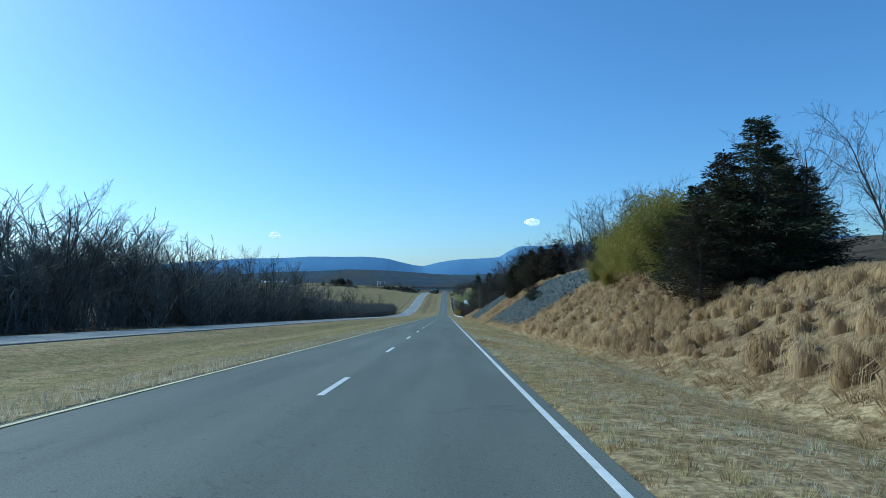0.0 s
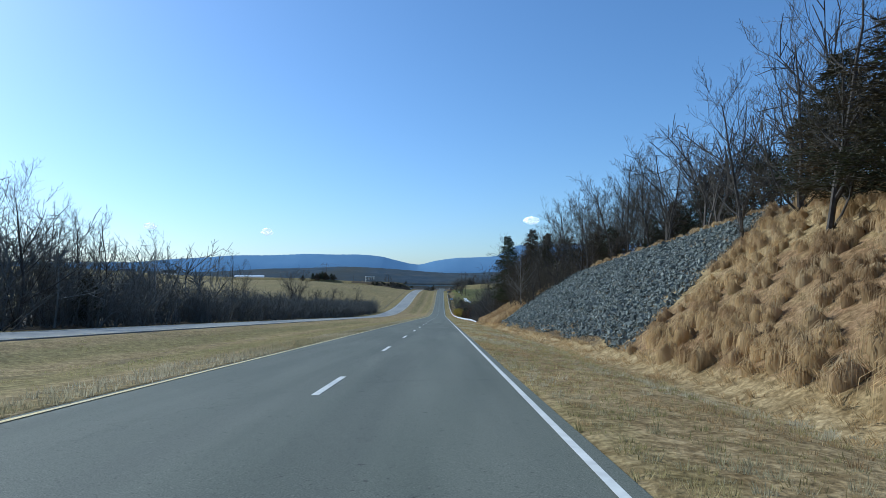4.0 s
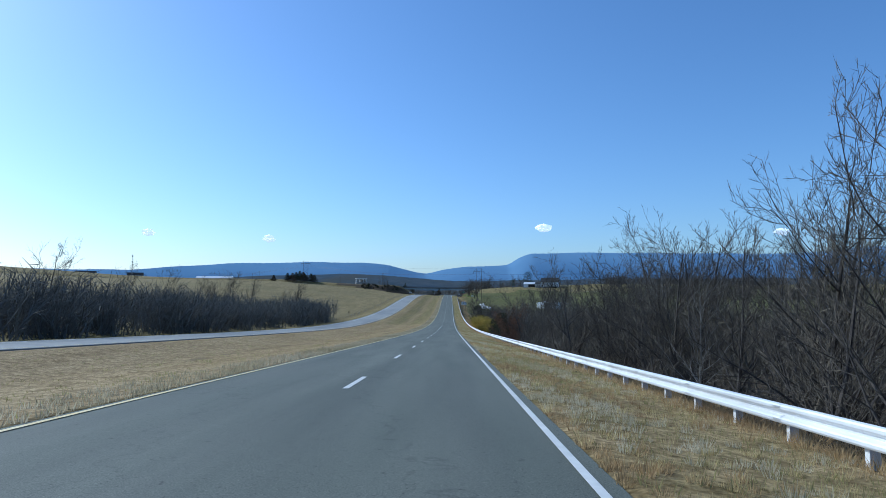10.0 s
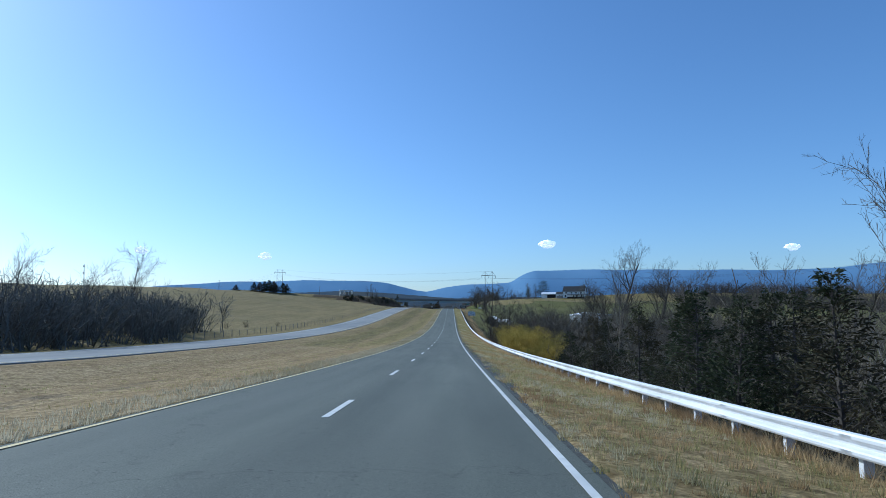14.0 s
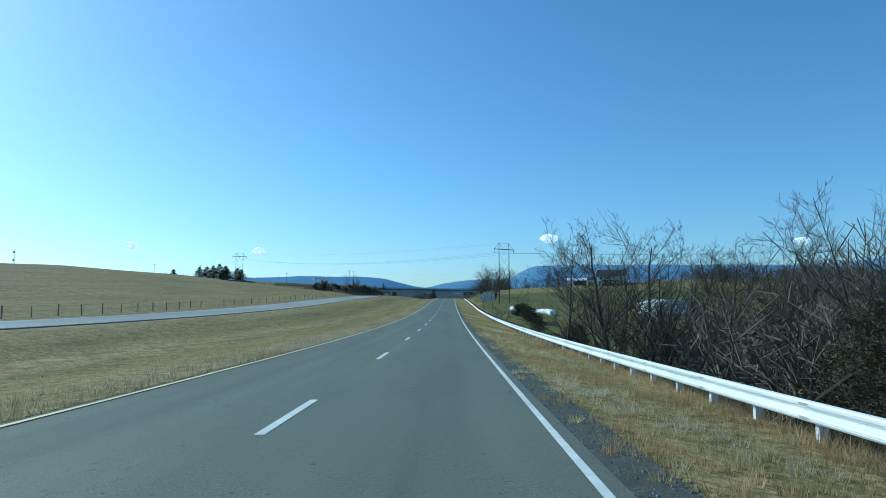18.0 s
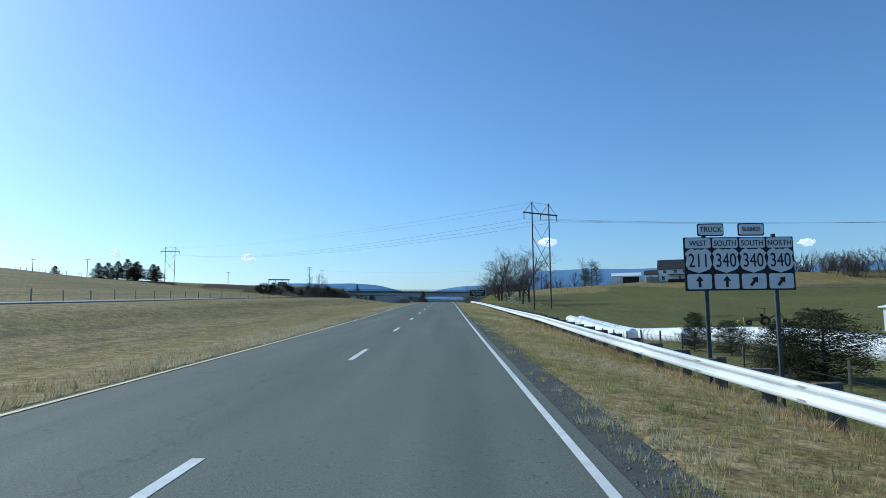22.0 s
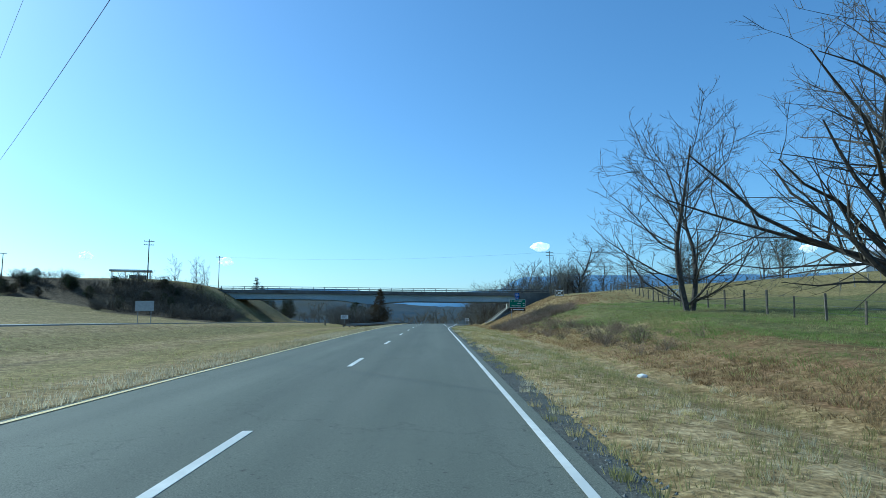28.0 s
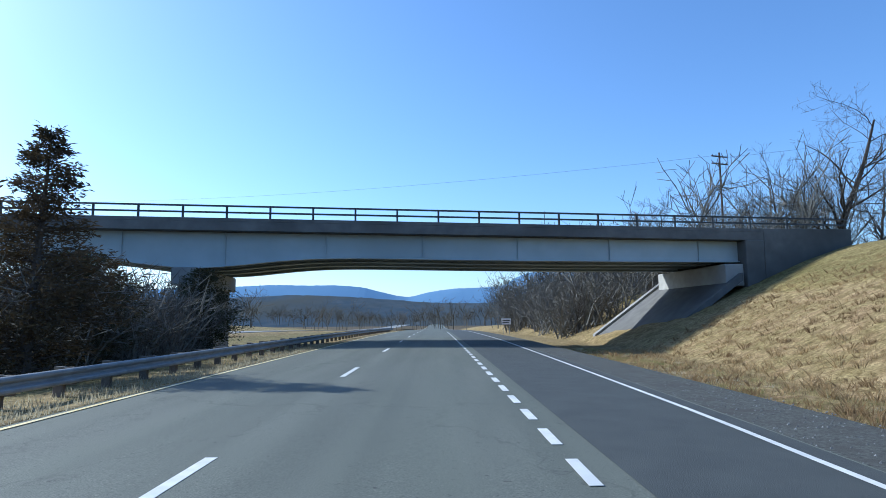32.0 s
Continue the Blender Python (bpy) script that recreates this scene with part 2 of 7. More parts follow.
# a slight glow is added in place of sunlight scattered through the clouds
M_CLOUD.node_tree.nodes["Principled BSDF"].inputs["Emission Color"].default_value = (.95, .97, 1, 1)
M_CLOUD.node_tree.nodes["Principled BSDF"].inputs["Emission Strength"].default_value = .55
M_SIDING = mat("white_siding", (.80, .80, .78), (.88, .88, .86), 1.5, 0.6, c3=(.75, .75, .73), stretch=(1, 1, 12))
M_ROOF = mat("dark_shingles", (.022, .024, .026), (.04, .042, .045), 6, 0.85, bump=0.3)
M_METAL_WALL = mat("corrugated_metal", (.55, .58, .60), (.66, .69, .71), 1.5, 0.45, metal=0.3, c3=(.45, .47, .48))
M_METAL_ROOF = mat("pale_metal_roof", (.74, .76, .77), (.84, .85, .86), 1, 0.4, metal=0.2)
M_DARK = mat("dark_interior", (.015, .015, .015), (.03, .028, .026), 2, 0.95)
M_GLASS = mat("window_glass", (.02, .025, .03), (.035, .04, .045), 1, 0.1, spec=0.6)
M_PLASTIC = mat("white_wrap", (.74, .75, .76), (.84, .85, .86), 2.5, 0.4, bump=0.4, fine=8, c3=(.66, .67, .69))
M_TYRE = mat("rubber", (.02, .02, .02), (.035, .034, .033), 8, 0.85)
M_TRACTOR = mat("tractor_paint", (.32, .22, .06), (.42, .30, .09), 4, 0.6, c3=(.14, .11, .06))
M_SIGN_GREEN = mat("sign_green", (.012, .12, .075), (.018, .145, .09), 2, 0.5)
M_SIGN_BROWN = mat("sign_dark_brown", (.030, .032, .024), (.045, .045, .034), 2, 0.5)
M_SIGN_WHITE = mat("sign_white", (.74, .74, .74), (.82, .82, .82), 3, 0.5)
M_SIGN_BLACK = mat("sign_black", (.014, .014, .016), (.025, .025, .028), 3, 0.5)
M_SIGN_BLUE = mat("sign_blue", (.02, .07, .30), (.03, .09, .35), 3, 0.5)
M_SIGN_BACK = mat("sign_back", (.33, .34, .35), (.42, .43, .44), 3, 0.5, metal=0.5)
M_WEATHERED = mat("weathered_boards", (.20, .18, .15), (.30, .27, .23), 4, 0.9, bump=0.4, vary=0.2)
M_BOARD = mat("pale_fence_boards", (.34, .29, .20), (.46, .40, .29), 4, 0.9, bump=0.3, vary=0.15)


def ground_material():
    """One sheet of ground: winter turf, with straw, green, soil and scrub where the layer 'cover' asks for them."""
    m = bpy.data.materials.new("winter_ground")
    m.use_nodes = True
    nt = m.node_tree
    N, L = nt.nodes.new, nt.links.new
    b = nt.nodes["Principled BSDF"]
    b.inputs["Roughness"].default_value, b.inputs["Specular IOR Level"].default_value = 0.95, 0.1
    geo = N("ShaderNodeNewGeometry")
    at = N("ShaderNodeVertexColor")
    at.layer_name = "cover"
    sep = N("ShaderNodeSeparateColor")
    L(at.outputs["Color"], sep.inputs[0])

    def noise_tex(scale, detail=5, stretch=None):
        n = N("ShaderNodeTexNoise")
        n.inputs["Scale"].default_value, n.inputs["Detail"].default_value = scale, detail
        if stretch:
            mp = N("ShaderNodeMapping")
            mp.inputs["Scale"].default_value = stretch
            L(geo.outputs["Position"], mp.inputs["Vector"])
            L(mp.outputs["Vector"], n.inputs["Vector"])
        else:
            L(geo.outputs["Position"], n.inputs["Vector"])
        return n.outputs["Fac"]

    def ramp(f, a, ca, bb, cb):
        r = N("ShaderNodeValToRGB")
        e = r.color_ramp.elements
        e[0].position, e[1].position, e[0].color, e[1].color = a, bb, (*ca, 1), (*cb, 1)
        L(f, r.inputs["Fac"])
        return r.outputs["Color"]

    def mix(fac, c1, c2, mode="MIX"):
        x = N("ShaderNodeMixRGB")
        x.blend_type = mode
        if isinstance(fac, float):
            x.inputs["Fac"].default_value = fac
        else:
            L(fac, x.inputs["Fac"])
        L(c1, x.inputs["Color1"])
        L(c2, x.inputs["Color2"])
        return x.outputs["Color"]
    big, mid, small = noise_tex(.045), noise_tex(.9, 6), noise_tex(13, 5)
    streak = noise_tex(.35, 5, (1, .12, 1))
    tuft = noise_tex(2.6, 8)
    straw = mix(0.5, ramp(mid, .3, (.31, .225, .11), .7, (.45, .345, .19)), ramp(streak, .35, (.27, .185, .085), .65, (.43, .33, .175)))
    turf = mix(0.5, ramp(mid, .3, (.235, .195, .078), .7, (.36, .29, .125)), ramp(streak, .35, (.17, .15, .058), .65, (.32, .245, .105)))
    green = mix(0.4, ramp(mid, .3, (.11, .128, .036), .7, (.185, .182, .062)), ramp(streak, .3, (.13, .128, .046), .7, (.23, .192, .085)))
    soil = ramp(mid, .3, (.16, .085, .042), .7, (.27, .155, .085))
    scrub = ramp(mid, .3, (.085, .065, .042), .7, (.15, .115, .075))

    def fade(chan):
        """cover amount broken up by noise, so that edges are ragged"""
        a = N("ShaderNodeMath")
        a.operation = "MULTIPLY_ADD"
        L(mid, a.inputs[0])
        a.inputs[1].default_value = 0.7
        L(chan, a.inputs[2])
        r = N("ShaderNodeMapRange")
        r.inputs["From Min"].default_value, r.inputs["From Max"].default_value = 0.62, 1.05
        L(a.outputs[0], r.inputs["Value"])
        return r.outputs[0]
    al = N("ShaderNodeMath")
    al.operation = "SUBTRACT"
    al.inputs[0].default_value = 1.0
    L(at.outputs["Alpha"], al.inputs[1])
    c = mix(fade(sep.outputs[0]), turf, straw)
    c = mix(fade(sep.outputs[1]), c, green)
    c = mix(fade(sep.outputs[2]), c, soil)
    c = mix(fade(al.outputs[0]), c, scrub)
    c = mix(0.8, c, ramp(tuft, .36, (.50, .46, .40), .60, (1, 1, 1)), "MULTIPLY")
    c = mix(0.75, c, ramp(noise_tex(7.5, 6), .40, (.56, .53, .46), .58, (1.08, 1.08, 1.06)), "MULTIPLY")
    c = mix(0.45, c, ramp(small, .3, (.2, .2, .2), .7, (.85, .85, .85)), "OVERLAY")
    L(c, b.inputs["Base Color"])
    bp = N("ShaderNodeBump")
    bp.inputs["Strength"].default_value, bp.inputs["Distance"].default_value = 0.9, 0.035
    L(small, bp.inputs["Height"])
    L(bp.outputs["Normal"], b.inputs["Normal"])
    return m


M_GROUND = ground_material()

# ---- mesh helpers ----


def link_mesh(name, me, material, parent=None, label="", m=None):
    me.materials.append(material)
    ob = new(name, me)
    if parent is not None:
        ob.parent = parent
    if m is not None:
        ob.matrix_basis = m
    if label:
        ob["label"] = label
    return ob


def part(name, bm, material, parent=None, label="", m=None):
    """Link a bmesh as one mesh object under a thing or a part."""
    bm.normal_update()
    me = bpy.data.meshes.new(name)
    bm.to_mesh(me)
    bm.free()
    return link_mesh(name, me, material, parent, label, m)


def raw_mesh(name, verts, faces, material, parent=None, label="", smooth_faces=False):
    me = bpy.data.meshes.new(name)
    me.from_pydata(verts if isinstance(verts, list) else verts.tolist(), [], faces if isinstance(faces, list) else faces.tolist())
    if smooth_faces:
        me.polygons.foreach_set("use_smooth", [True] * len(me.polygons))
    me.update()
    return link_mesh(name, me, material, parent, label)


def thing(name, m, label, category, group="", kind=""):
    ob = new(name)
    ob.matrix_basis = m
    return tagged(ob, label, category, group, kind)


def box(bm, x0, x1, y0, y1, z0, z1, bevel=0.0):
    r = bmesh.ops.create_cube(bm, size=1, matrix=Matrix.LocRotScale(((x0 + x1) / 2, (y0 + y1) / 2, (z0 + z1) / 2), None, (x1 - x0, y1 - y0, z1 - z0)))
    if bevel:
        edges = list({e for v in r["verts"] for e in v.link_edges})
        bmesh.ops.bevel(bm, geom=edges, offset=bevel, segments=1, affect="EDGES")
    return bm


def boxed(x0, x1, y0, y1, z0, z1, bevel=0.0):
    return box(bmesh.new(), x0, x1, y0, y1, z0, z1, bevel)


def rod(bm, a, b, r0, r1=None, seg=6):
    a, b = Vector(a), Vector(b)
    r1 = r0 if r1 is None else r1
    q = (b - a).to_track_quat("Z", "Y").to_matrix().to_4x4()
    bmesh.ops.create_cone(bm, cap_ends=True, segments=seg, radius1=r0, radius2=r1, depth=(b - a).length, matrix=Matrix.Translation((a + b) / 2) @ q)
    return bm


def rodded(a, b, r0, r1=None, seg=6):
    return rod(bmesh.new(), a, b, r0, r1, seg)


def prism(outline, y0, y1):
    """A closed outline of (x, z) swept from y0 to y1."""
    bm = bmesh.new()
    lo = [bm.verts.new((x, y0, z)) for x, z in outline]
    hi = [bm.verts.new((x, y1, z)) for x, z in outline]
    n = len(outline)
    for i in range(n):
        bm.faces.new((lo[i], lo[(i + 1) % n], hi[(i + 1) % n], hi[i]))
    bm.faces.new(lo[::-1])
    bm.faces.new(hi)
    bmesh.ops.recalc_face_normals(bm, faces=bm.faces)
    return bm


# ---- the lie of the land ----
def off_right(x, y):
    """Height over the road's crown line to the right of the pavement (x > 4)."""
    toe = np.interp(y, [-60, 60, 180, 200, 740, 780, 840, 870, 900, 927, 960], [8.4, 8.6, 8.6, 8.6, 8.0, 8.4, 9.0, 10.9, 12.0, 14.3, 14.3])
    h = np.interp(y, [-80, 0, 26, 45, 70, 90, 150, 178, 200, 214, 224, 232, 255, 300, 400, 480, 560, 600, 640, 695, 735, 755, 775, 783, 800, 812, 825, 836, 850, 870, 890, 905, 918, 955, 975, 1030],
                  [2.5, 2.5, 2.7, 4.6, 6.6, 7.0, 7.0, 7.0, 5.5, 4.2, 1.5, -1.6, -3.2, -3.5, -3.5, -3.3, -3.8, -4.2, -3.5, -3.9, -3.2, -1.9, -.3, .3, .7, 1.2, 1.9, 2.1, 2.6, 4.4, 4.4, 5.4, 6.7, 6.8, 3.0, 1.5])
    run = np.where(h > 0, np.interp(y, [-80, 30, 60, 160, 740, 780, 825, 850, 880], [1.9, 1.9, 1.45, 1.45, 2.6, 6.0, 4.6, 2.9, 2.2]), 1.8) * np.abs(h)
    shoulder = -CROWN * 4 - np.where(h < -.5, np.interp(y, [600, 630, 652, 685, 740], [.11, .11, .06, .088, .1]), .05) * np.clip(x - 4, 0, 4.2) - 0.25 * smooth(6.2, 8.2, x) * (h > -0.5)
    rise = h * np.clip((x - toe) / np.maximum(run, .8), 0, 1)
    top = toe + run
    beyond = np.clip(x - top, 0, None)
    lean = np.interp(y, [-80, 150, 215, 260, 500, 600, 695, 755, 815, 840, 870, 900, 960], [.12, .14, .04, -.02, -.012, .0, -.005, .0, .0, .05, .09, .08, .03])
    return shoulder + rise + lean * beyond * np.exp(-beyond / 260)


def opp_z(y):
    """The other carriageway's height over ours."""
    return np.interp(y, [-80, 430, 540, 650, 760, 860, 960, 1100], [-.1, -.1, .55, 1.35, 1.3, .6, .2, 0])


OPP_IN, OPP_OUT = -22.0, -31.5


def off_left(x, y):
    """Height over the road's crown line to the left of the pavement (x < -4)."""
    oz = opp_z(y)
    u = np.clip((-4.0 - x) / (-4.0 - OPP_IN), 0, 1)
    median = -CROWN * 4 + (oz + .02) * smooth(0, 1, u) - 0.55 * np.sin(np.pi * u) ** 2 - 0.06 * smooth(0, .03, u)
    hill = np.interp(y, [-80, 150, 260, 330, 420, 520, 620, 700, 780, 850, 893, 907, 922, 958, 980, 1100], [0, .3, .5, 3.0, 8.5, 13.0, 12.5, 11, 9, 8.0, 7.0, 5.2, 8.6, 8.6, 8.8, 4.0])
    wide = np.interp(y, [-80, 300, 420, 700, 850, 893, 907, 922, 958, 980, 1100], [60, 80, 110, 110, 80, 72, 44, 16, 16, 40, 90])
    v = np.clip((OPP_OUT - 2.5 - x) / wide, 0, None)
    more = np.interp(y, [0, 860, 895, 912, 922, 958, 985, 1200], [.35, .4, .6, .6, .2, .2, .45, .45])
    ditch = -0.35 * np.exp(-((x - OPP_OUT + 4) / 1.6) ** 2)
    outer = oz + hill * np.where(v < 1, smooth(0, 1, v) * .55 + v * .45, 1 + more * np.log(np.maximum(v, 1))) + ditch
    outer = outer + 1.5 * smooth(105, 170, -x) * smooth(600, 800, y) + 22 * smooth(250, 600, -x) * smooth(700, 1200, y)
    return np.where(x > OPP_IN - .01, median, np.where(x > OPP_OUT, oz, outer))


def ground_z(x, y):
    x, y = np.asarray(x, float), np.asarray(y, float)
    base = road_z(y)
    o = np.where(x >= 4, off_right(x, y), np.where(x <= -4, off_left(x, y), -CROWN * np.abs(x)))
    bumps = .35 * np.sin(x * .11 + 1.3) * np.sin(y * .083) * smooth(14, 40, np.where(x < 0, np.abs(x) - 22, x)) + .9 * np.sin(x * .021 + y * .013) * smooth(60, 160, np.abs(x))
    yard = 1.6 * smooth(10, 17, x) * (1 - smooth(32, 50, x)) * smooth(612, 638, y) * (1 - smooth(652, 705, y))
    return base + o + bumps + yard


def gz(x, y):
    return float(ground_z(x, y))


def lane_right(y):
    """Where the right-hand pavement edge line runs: the exit lane opens near the bridge."""
    return np.interp(y, [0, 838, 846, 849.2, 852.4, 856.3, 862.8, 868, 873, 877, 881, 887.5, 901, 905, 940, 1000], [3.55, 3.55, 3.62, 3.69, 3.81, 4.03, 4.46, 4.8, 5.05, 5.2, 5.37, 5.75, 6.25, 6.42, 7.0, 7.2])


def pave_right(y):
    return lane_right(y) + np.interp(y, [0, 842, 852, 870, 1000], [.23, .23, .35, .4, .4])


# the ground: one sheet, closer-meshed beside the road, reaching out to the hills
xs = np.unique(np.round(np.concatenate([np.arange(-34, 24, .55), [-4.0, -3.84, -3.74, 4.0, OPP_IN, OPP_OUT], np.arange(-120, -34, 4), np.arange(24, 110, 3), np.arange(-420, -120, 25), np.arange(110, 420, 25), [-3000, -2000, -1300, -800, -550, 550, 800, 1300, 2000, 3000]]), 2))
ys = np.concatenate([[-900, -400, -200, -120], np.arange(-80, 1060, 3.0), np.arange(1060, 1500, 20), [1600, 1800, 2100, 2500, 3000, 3600, 4400, 5200, 6200]])
GX, GY = np.meshgrid(xs, ys)
GZ = ground_z(GX, GY)
rng = np.random.default_rng(4)
GZ += rng.normal(0, .035, GZ.shape) * smooth(5.5, 9, np.abs(GX)) * (np.abs(GX) < 60) * ((GX > 0) | (GX < OPP_OUT - 2) | ((GX < -8) & (GX > OPP_IN + 2)))
def gravel_out(y):
    return pave_right(y) + .12 + .45 * smooth(396, 420, y) * (1 - smooth(640, 690, y)) + .38 * smooth(775, 800, y) * (1 - smooth(842, 852, y)) + 1.5 * smooth(856, 892, y)


under = (GX > -3.78) & (GX < np.where(GY > 380, gravel_out(GY) - .1, pave_right(GY) - .1))
GZ = np.where(under, GZ - .12, GZ)
under2 = (GX < OPP_IN + .1) & (GX > OPP_OUT - .1)
GZ = np.where(under2, GZ - .12, GZ)
# far valley floor drops away to the plain
GZ = np.where(GY > 1500, np.interp(1500, _Y, _Z) - 4 - 8 * smooth(1500, 2600, GY), GZ)
GZ = np.where((GY > 1100) & (GY <= 1500), GZ * (1 - smooth(1100, 1500, GY)) + (np.interp(1500, _Y, _Z) - 4) * smooth(1100, 1500, GY), GZ)
nx, ny = len(xs), len(ys)
idx = np.arange(nx * ny).reshape(ny, nx)
quads = np.stack([idx[:-1, :-1], idx[:-1, 1:], idx[1:, 1:], idx[1:, :-1]], -1).reshape(-1, 4)
ground = raw_mesh("ground", np.stack([GX, GY, GZ], -1).reshape(-1, 3), quads, M_GROUND, smooth_faces=True)
tagged(ground, "rolling winter grassland, dry straw and pale green, beside the highway", "ground", kind="structure")
# cover: red = straw, green = live grass, blue = bare soil, 1 - alpha = scrubby woodland floor
WAVE = np.sin(GX * .043 + 1.1) * np.sin(GY * .031 + .4) + .6 * np.sin(GX * .017 - GY * .023) + .5 * np.sin(GX * .11 + GY * .07)
AWAY = smooth(20, 70, np.abs(GX))
GYW = GY + AWAY * (16 * WAVE + 12 * np.sin(GX * .02))
GXW = GX + 2.2 * np.sin(GY * .09) + 1.2 * np.sin(GY * .31 + 2)
cv = np.zeros((ny, nx, 4))
cv[..., 3] = 1
cv[..., 0] = np.clip(.55 * (np.abs(GX) < 22) + .35 * (GX > 5) * (GX < 26) * (GY < 200), 0, 1)
cv[..., 0] = np.where((GX < -5) & (GX > -20), .35 + .25 * np.sin(GX * .9), cv[..., 0])
cv[..., 0] = np.where((GX < -4) & (GX > -22) & (GY > 260) & (GY < 470), .75, cv[..., 0])
gr = ((GXW > 12) & (GYW > 545) & (GYW < 760)) * (.72 + .12 * WAVE * AWAY) + ((GXW > 13.5) & (GYW > 750) & (GYW < 852)) * .85 + ((GXW > 11.4) & (GYW > 796) & (GYW < 850)) * .5 + ((GX < -33) & (GYW > 400)) * (.12 + .2 * AWAY * np.clip(WAVE, 0, 1))
cv[..., 1] = np.clip(gr + ((GX < -6) & (GX > -20) & ((GY < 200) | (GY > 480))) * .22, 0, 1)
cv[..., 0] = np.where((GX > 4) & (GX < 9.5) & (GY > 700), .7, cv[..., 0])
cv[..., 0] = np.where((GX < -33) & (GY > 380), .38, cv[..., 0])
cv[..., 2] = np.where((GX > 9) & (GX < 15) & (((GY > 780) & (GY < 822)) | ((GY > 835) & (GY < 850)) | ((GY > 60) & (GY < 100))), .5, 0)
cv[..., 2] = np.where((GX > 9.5) & (GX < 30) & (GY > 862) & (GY < 930), .3, cv[..., 2])
wood = ((GXW > 10) & (GYW > 190) & (GYW < 545)) | ((GXW < OPP_OUT - 4) & (GYW < 310)) | ((GXW > 22) & (GYW < 200))
cv[..., 3] = np.where(wood, np.clip(.15 + .45 * AWAY * smooth(80, 160, np.abs(GX)) * np.clip(WAVE + .3, 0, 2), 0, 1), 1)
hollow = (GXW > 14) & (GYW > 292) & (GYW < 545)
cv[..., 3] = np.where(hollow, np.clip(.42 + .35 * WAVE, .15, .9), cv[..., 3])
cv[..., 1] = np.where(hollow, .62, cv[..., 1])
cv[..., 3] = np.where((GXW > 9.4) & (GX < 21) & (GY < 57), .62, cv[..., 3])
rocky = (GX > 9.3) & (GX < 18.8) & (((GY > 57) & (GY < 99)) | ((GY > 136) & (GY < 185)))
cv[..., 3] = np.where(rocky, .1, cv[..., 3])
# washed-out gullies and old ruts along the median
for gx0, gy0, gy1, slant, half in ((-11, 20, 75, .01, .5), (-9.5, 60, 140, -.006, .4), (-12, 130, 215, .008, .45), (-10, 205, 300, .0, .4), (-12.5, 300, 420, .006, .45), (-8.8, 360, 470, -.01, .4), (-14.5, 518, 548, .12, .8), (-11.5, 440, 640, .004, .4), (-14, 560, 760, -.004, .45), (-10, 620, 800, .006, .35), (-9.5, 838, 866, -.06, 1.0), (-7.6, 470, 620, -.003, .3), (-9.2, 500, 700, .002, .35), (-12.8, 480, 690, .003, .35), (-15.6, 470, 640, .0, .4), (-17, 600, 790, .003, .35), (-8.4, 650, 790, -.004, .3), (-12.2, 700, 830, .0, .4)):
    off = np.abs(GX - gx0 - slant * (GY - gy0) - .7 * np.sin(GY * .11 + gx0))
    rut = (off < half) & (GY > gy0) & (GY < gy1) & (GX < -6)
    cv[..., 3] = np.where(rut, .52 + .25 * (np.sin(GY * .9 + gx0 * 3) > .2), cv[..., 3])
cv[..., 3] = np.where((GX < OPP_OUT - 5) & (GX > -115) & (GY > 896 + .25 * np.clip(-38 - GX, 0, 60)) & (GY < 921), .12, cv[..., 3])
cv[..., 2] = np.where((GX > 9.2) & (GX < 21) & (GY < 57), .36, cv[..., 2])
cv[..., 2] = np.where((GX > 9.2) & (GX < 14.5) & (GY > 100) & (GY < 134), .5, cv[..., 2])
cv[..., 3] = np.where(GY > 1250, .35, cv[..., 3])
cv[..., 2] = np.where((GX > 13) & (GX < 20) & (GY > 851) & (GY < 864), .75, cv[..., 2])
la = ground.data.color_attributes.new("cover", "FLOAT_COLOR", "POINT")
la.data.foreach_set("color", cv.reshape(-1).astype(np.float32))

# ---- pavement ----
def ribbon(name, edges, y0, y1, step, lift, material, thick=0.0, label="", parent=None):
    """A strip along the road between two edges (functions of y, or numbers), draped on the crowned surface."""
    yy = np.arange(y0, y1 + 1e-6, step) if (y1 - y0) / step > 1 else np.array([y0, y1])
    yy[-1] = y1
    v, f = [], []
    for y in yy:
        row = []
        for e in edges:
            x = float(e(y)) if callable(e) else e
            row.append((x, y))
        for x, yv in row:
            z = float(road_z(yv)) + (-CROWN * abs(x) if x > -10 else float(opp_z(yv))) + lift
            v.append((x, float(yv), z))
    k = len(edges)
    for i in range(len(yy) - 1):
        for j in range(k - 1):
            f.append((i * k + j, i * k + j + 1, (i + 1) * k + j + 1, (i + 1) * k + j))
    if thick:
        n = len(v)
        v += [(x, y, z - thick) for x, y, z in v]
        for i in range(len(yy) - 1):
            a, b = i * k, (i + 1) * k
            f.append((a, b, b + n, a + n))
            f.append((a + k - 1, a + k - 1 + n, b + k - 1 + n, b + k - 1))
    return raw_mesh(name, v, f, material, parent, label)


road = ribbon("road", [-3.8, -3.6, 0.0, 3.6, pave_right], -160, 1480, 2, 0.0, M_ASPHALT, 0.2)
tagged(road, "two-lane grey asphalt carriageway, worn and slightly crowned", "road", kind="structure")
road_far = ribbon("road_opposite", [OPP_OUT, OPP_IN], -160, 1480, 4, 0.0, M_ASPHALT_OLD, 0.2)
tagged(road_far, "pale asphalt carriageway for oncoming traffic beyond the median", "road", kind="structure")
exit_lane = ribbon("exit_lane", [lambda y: min(4.15, lane_right(y) + .3), lambda y: lane_right(y) + .35], 856, 1100, 4, 0.006, M_ASPHALT_NEW)
tagged(exit_lane, "darker newer asphalt of the exit lane beside the road", "road", kind="structure")
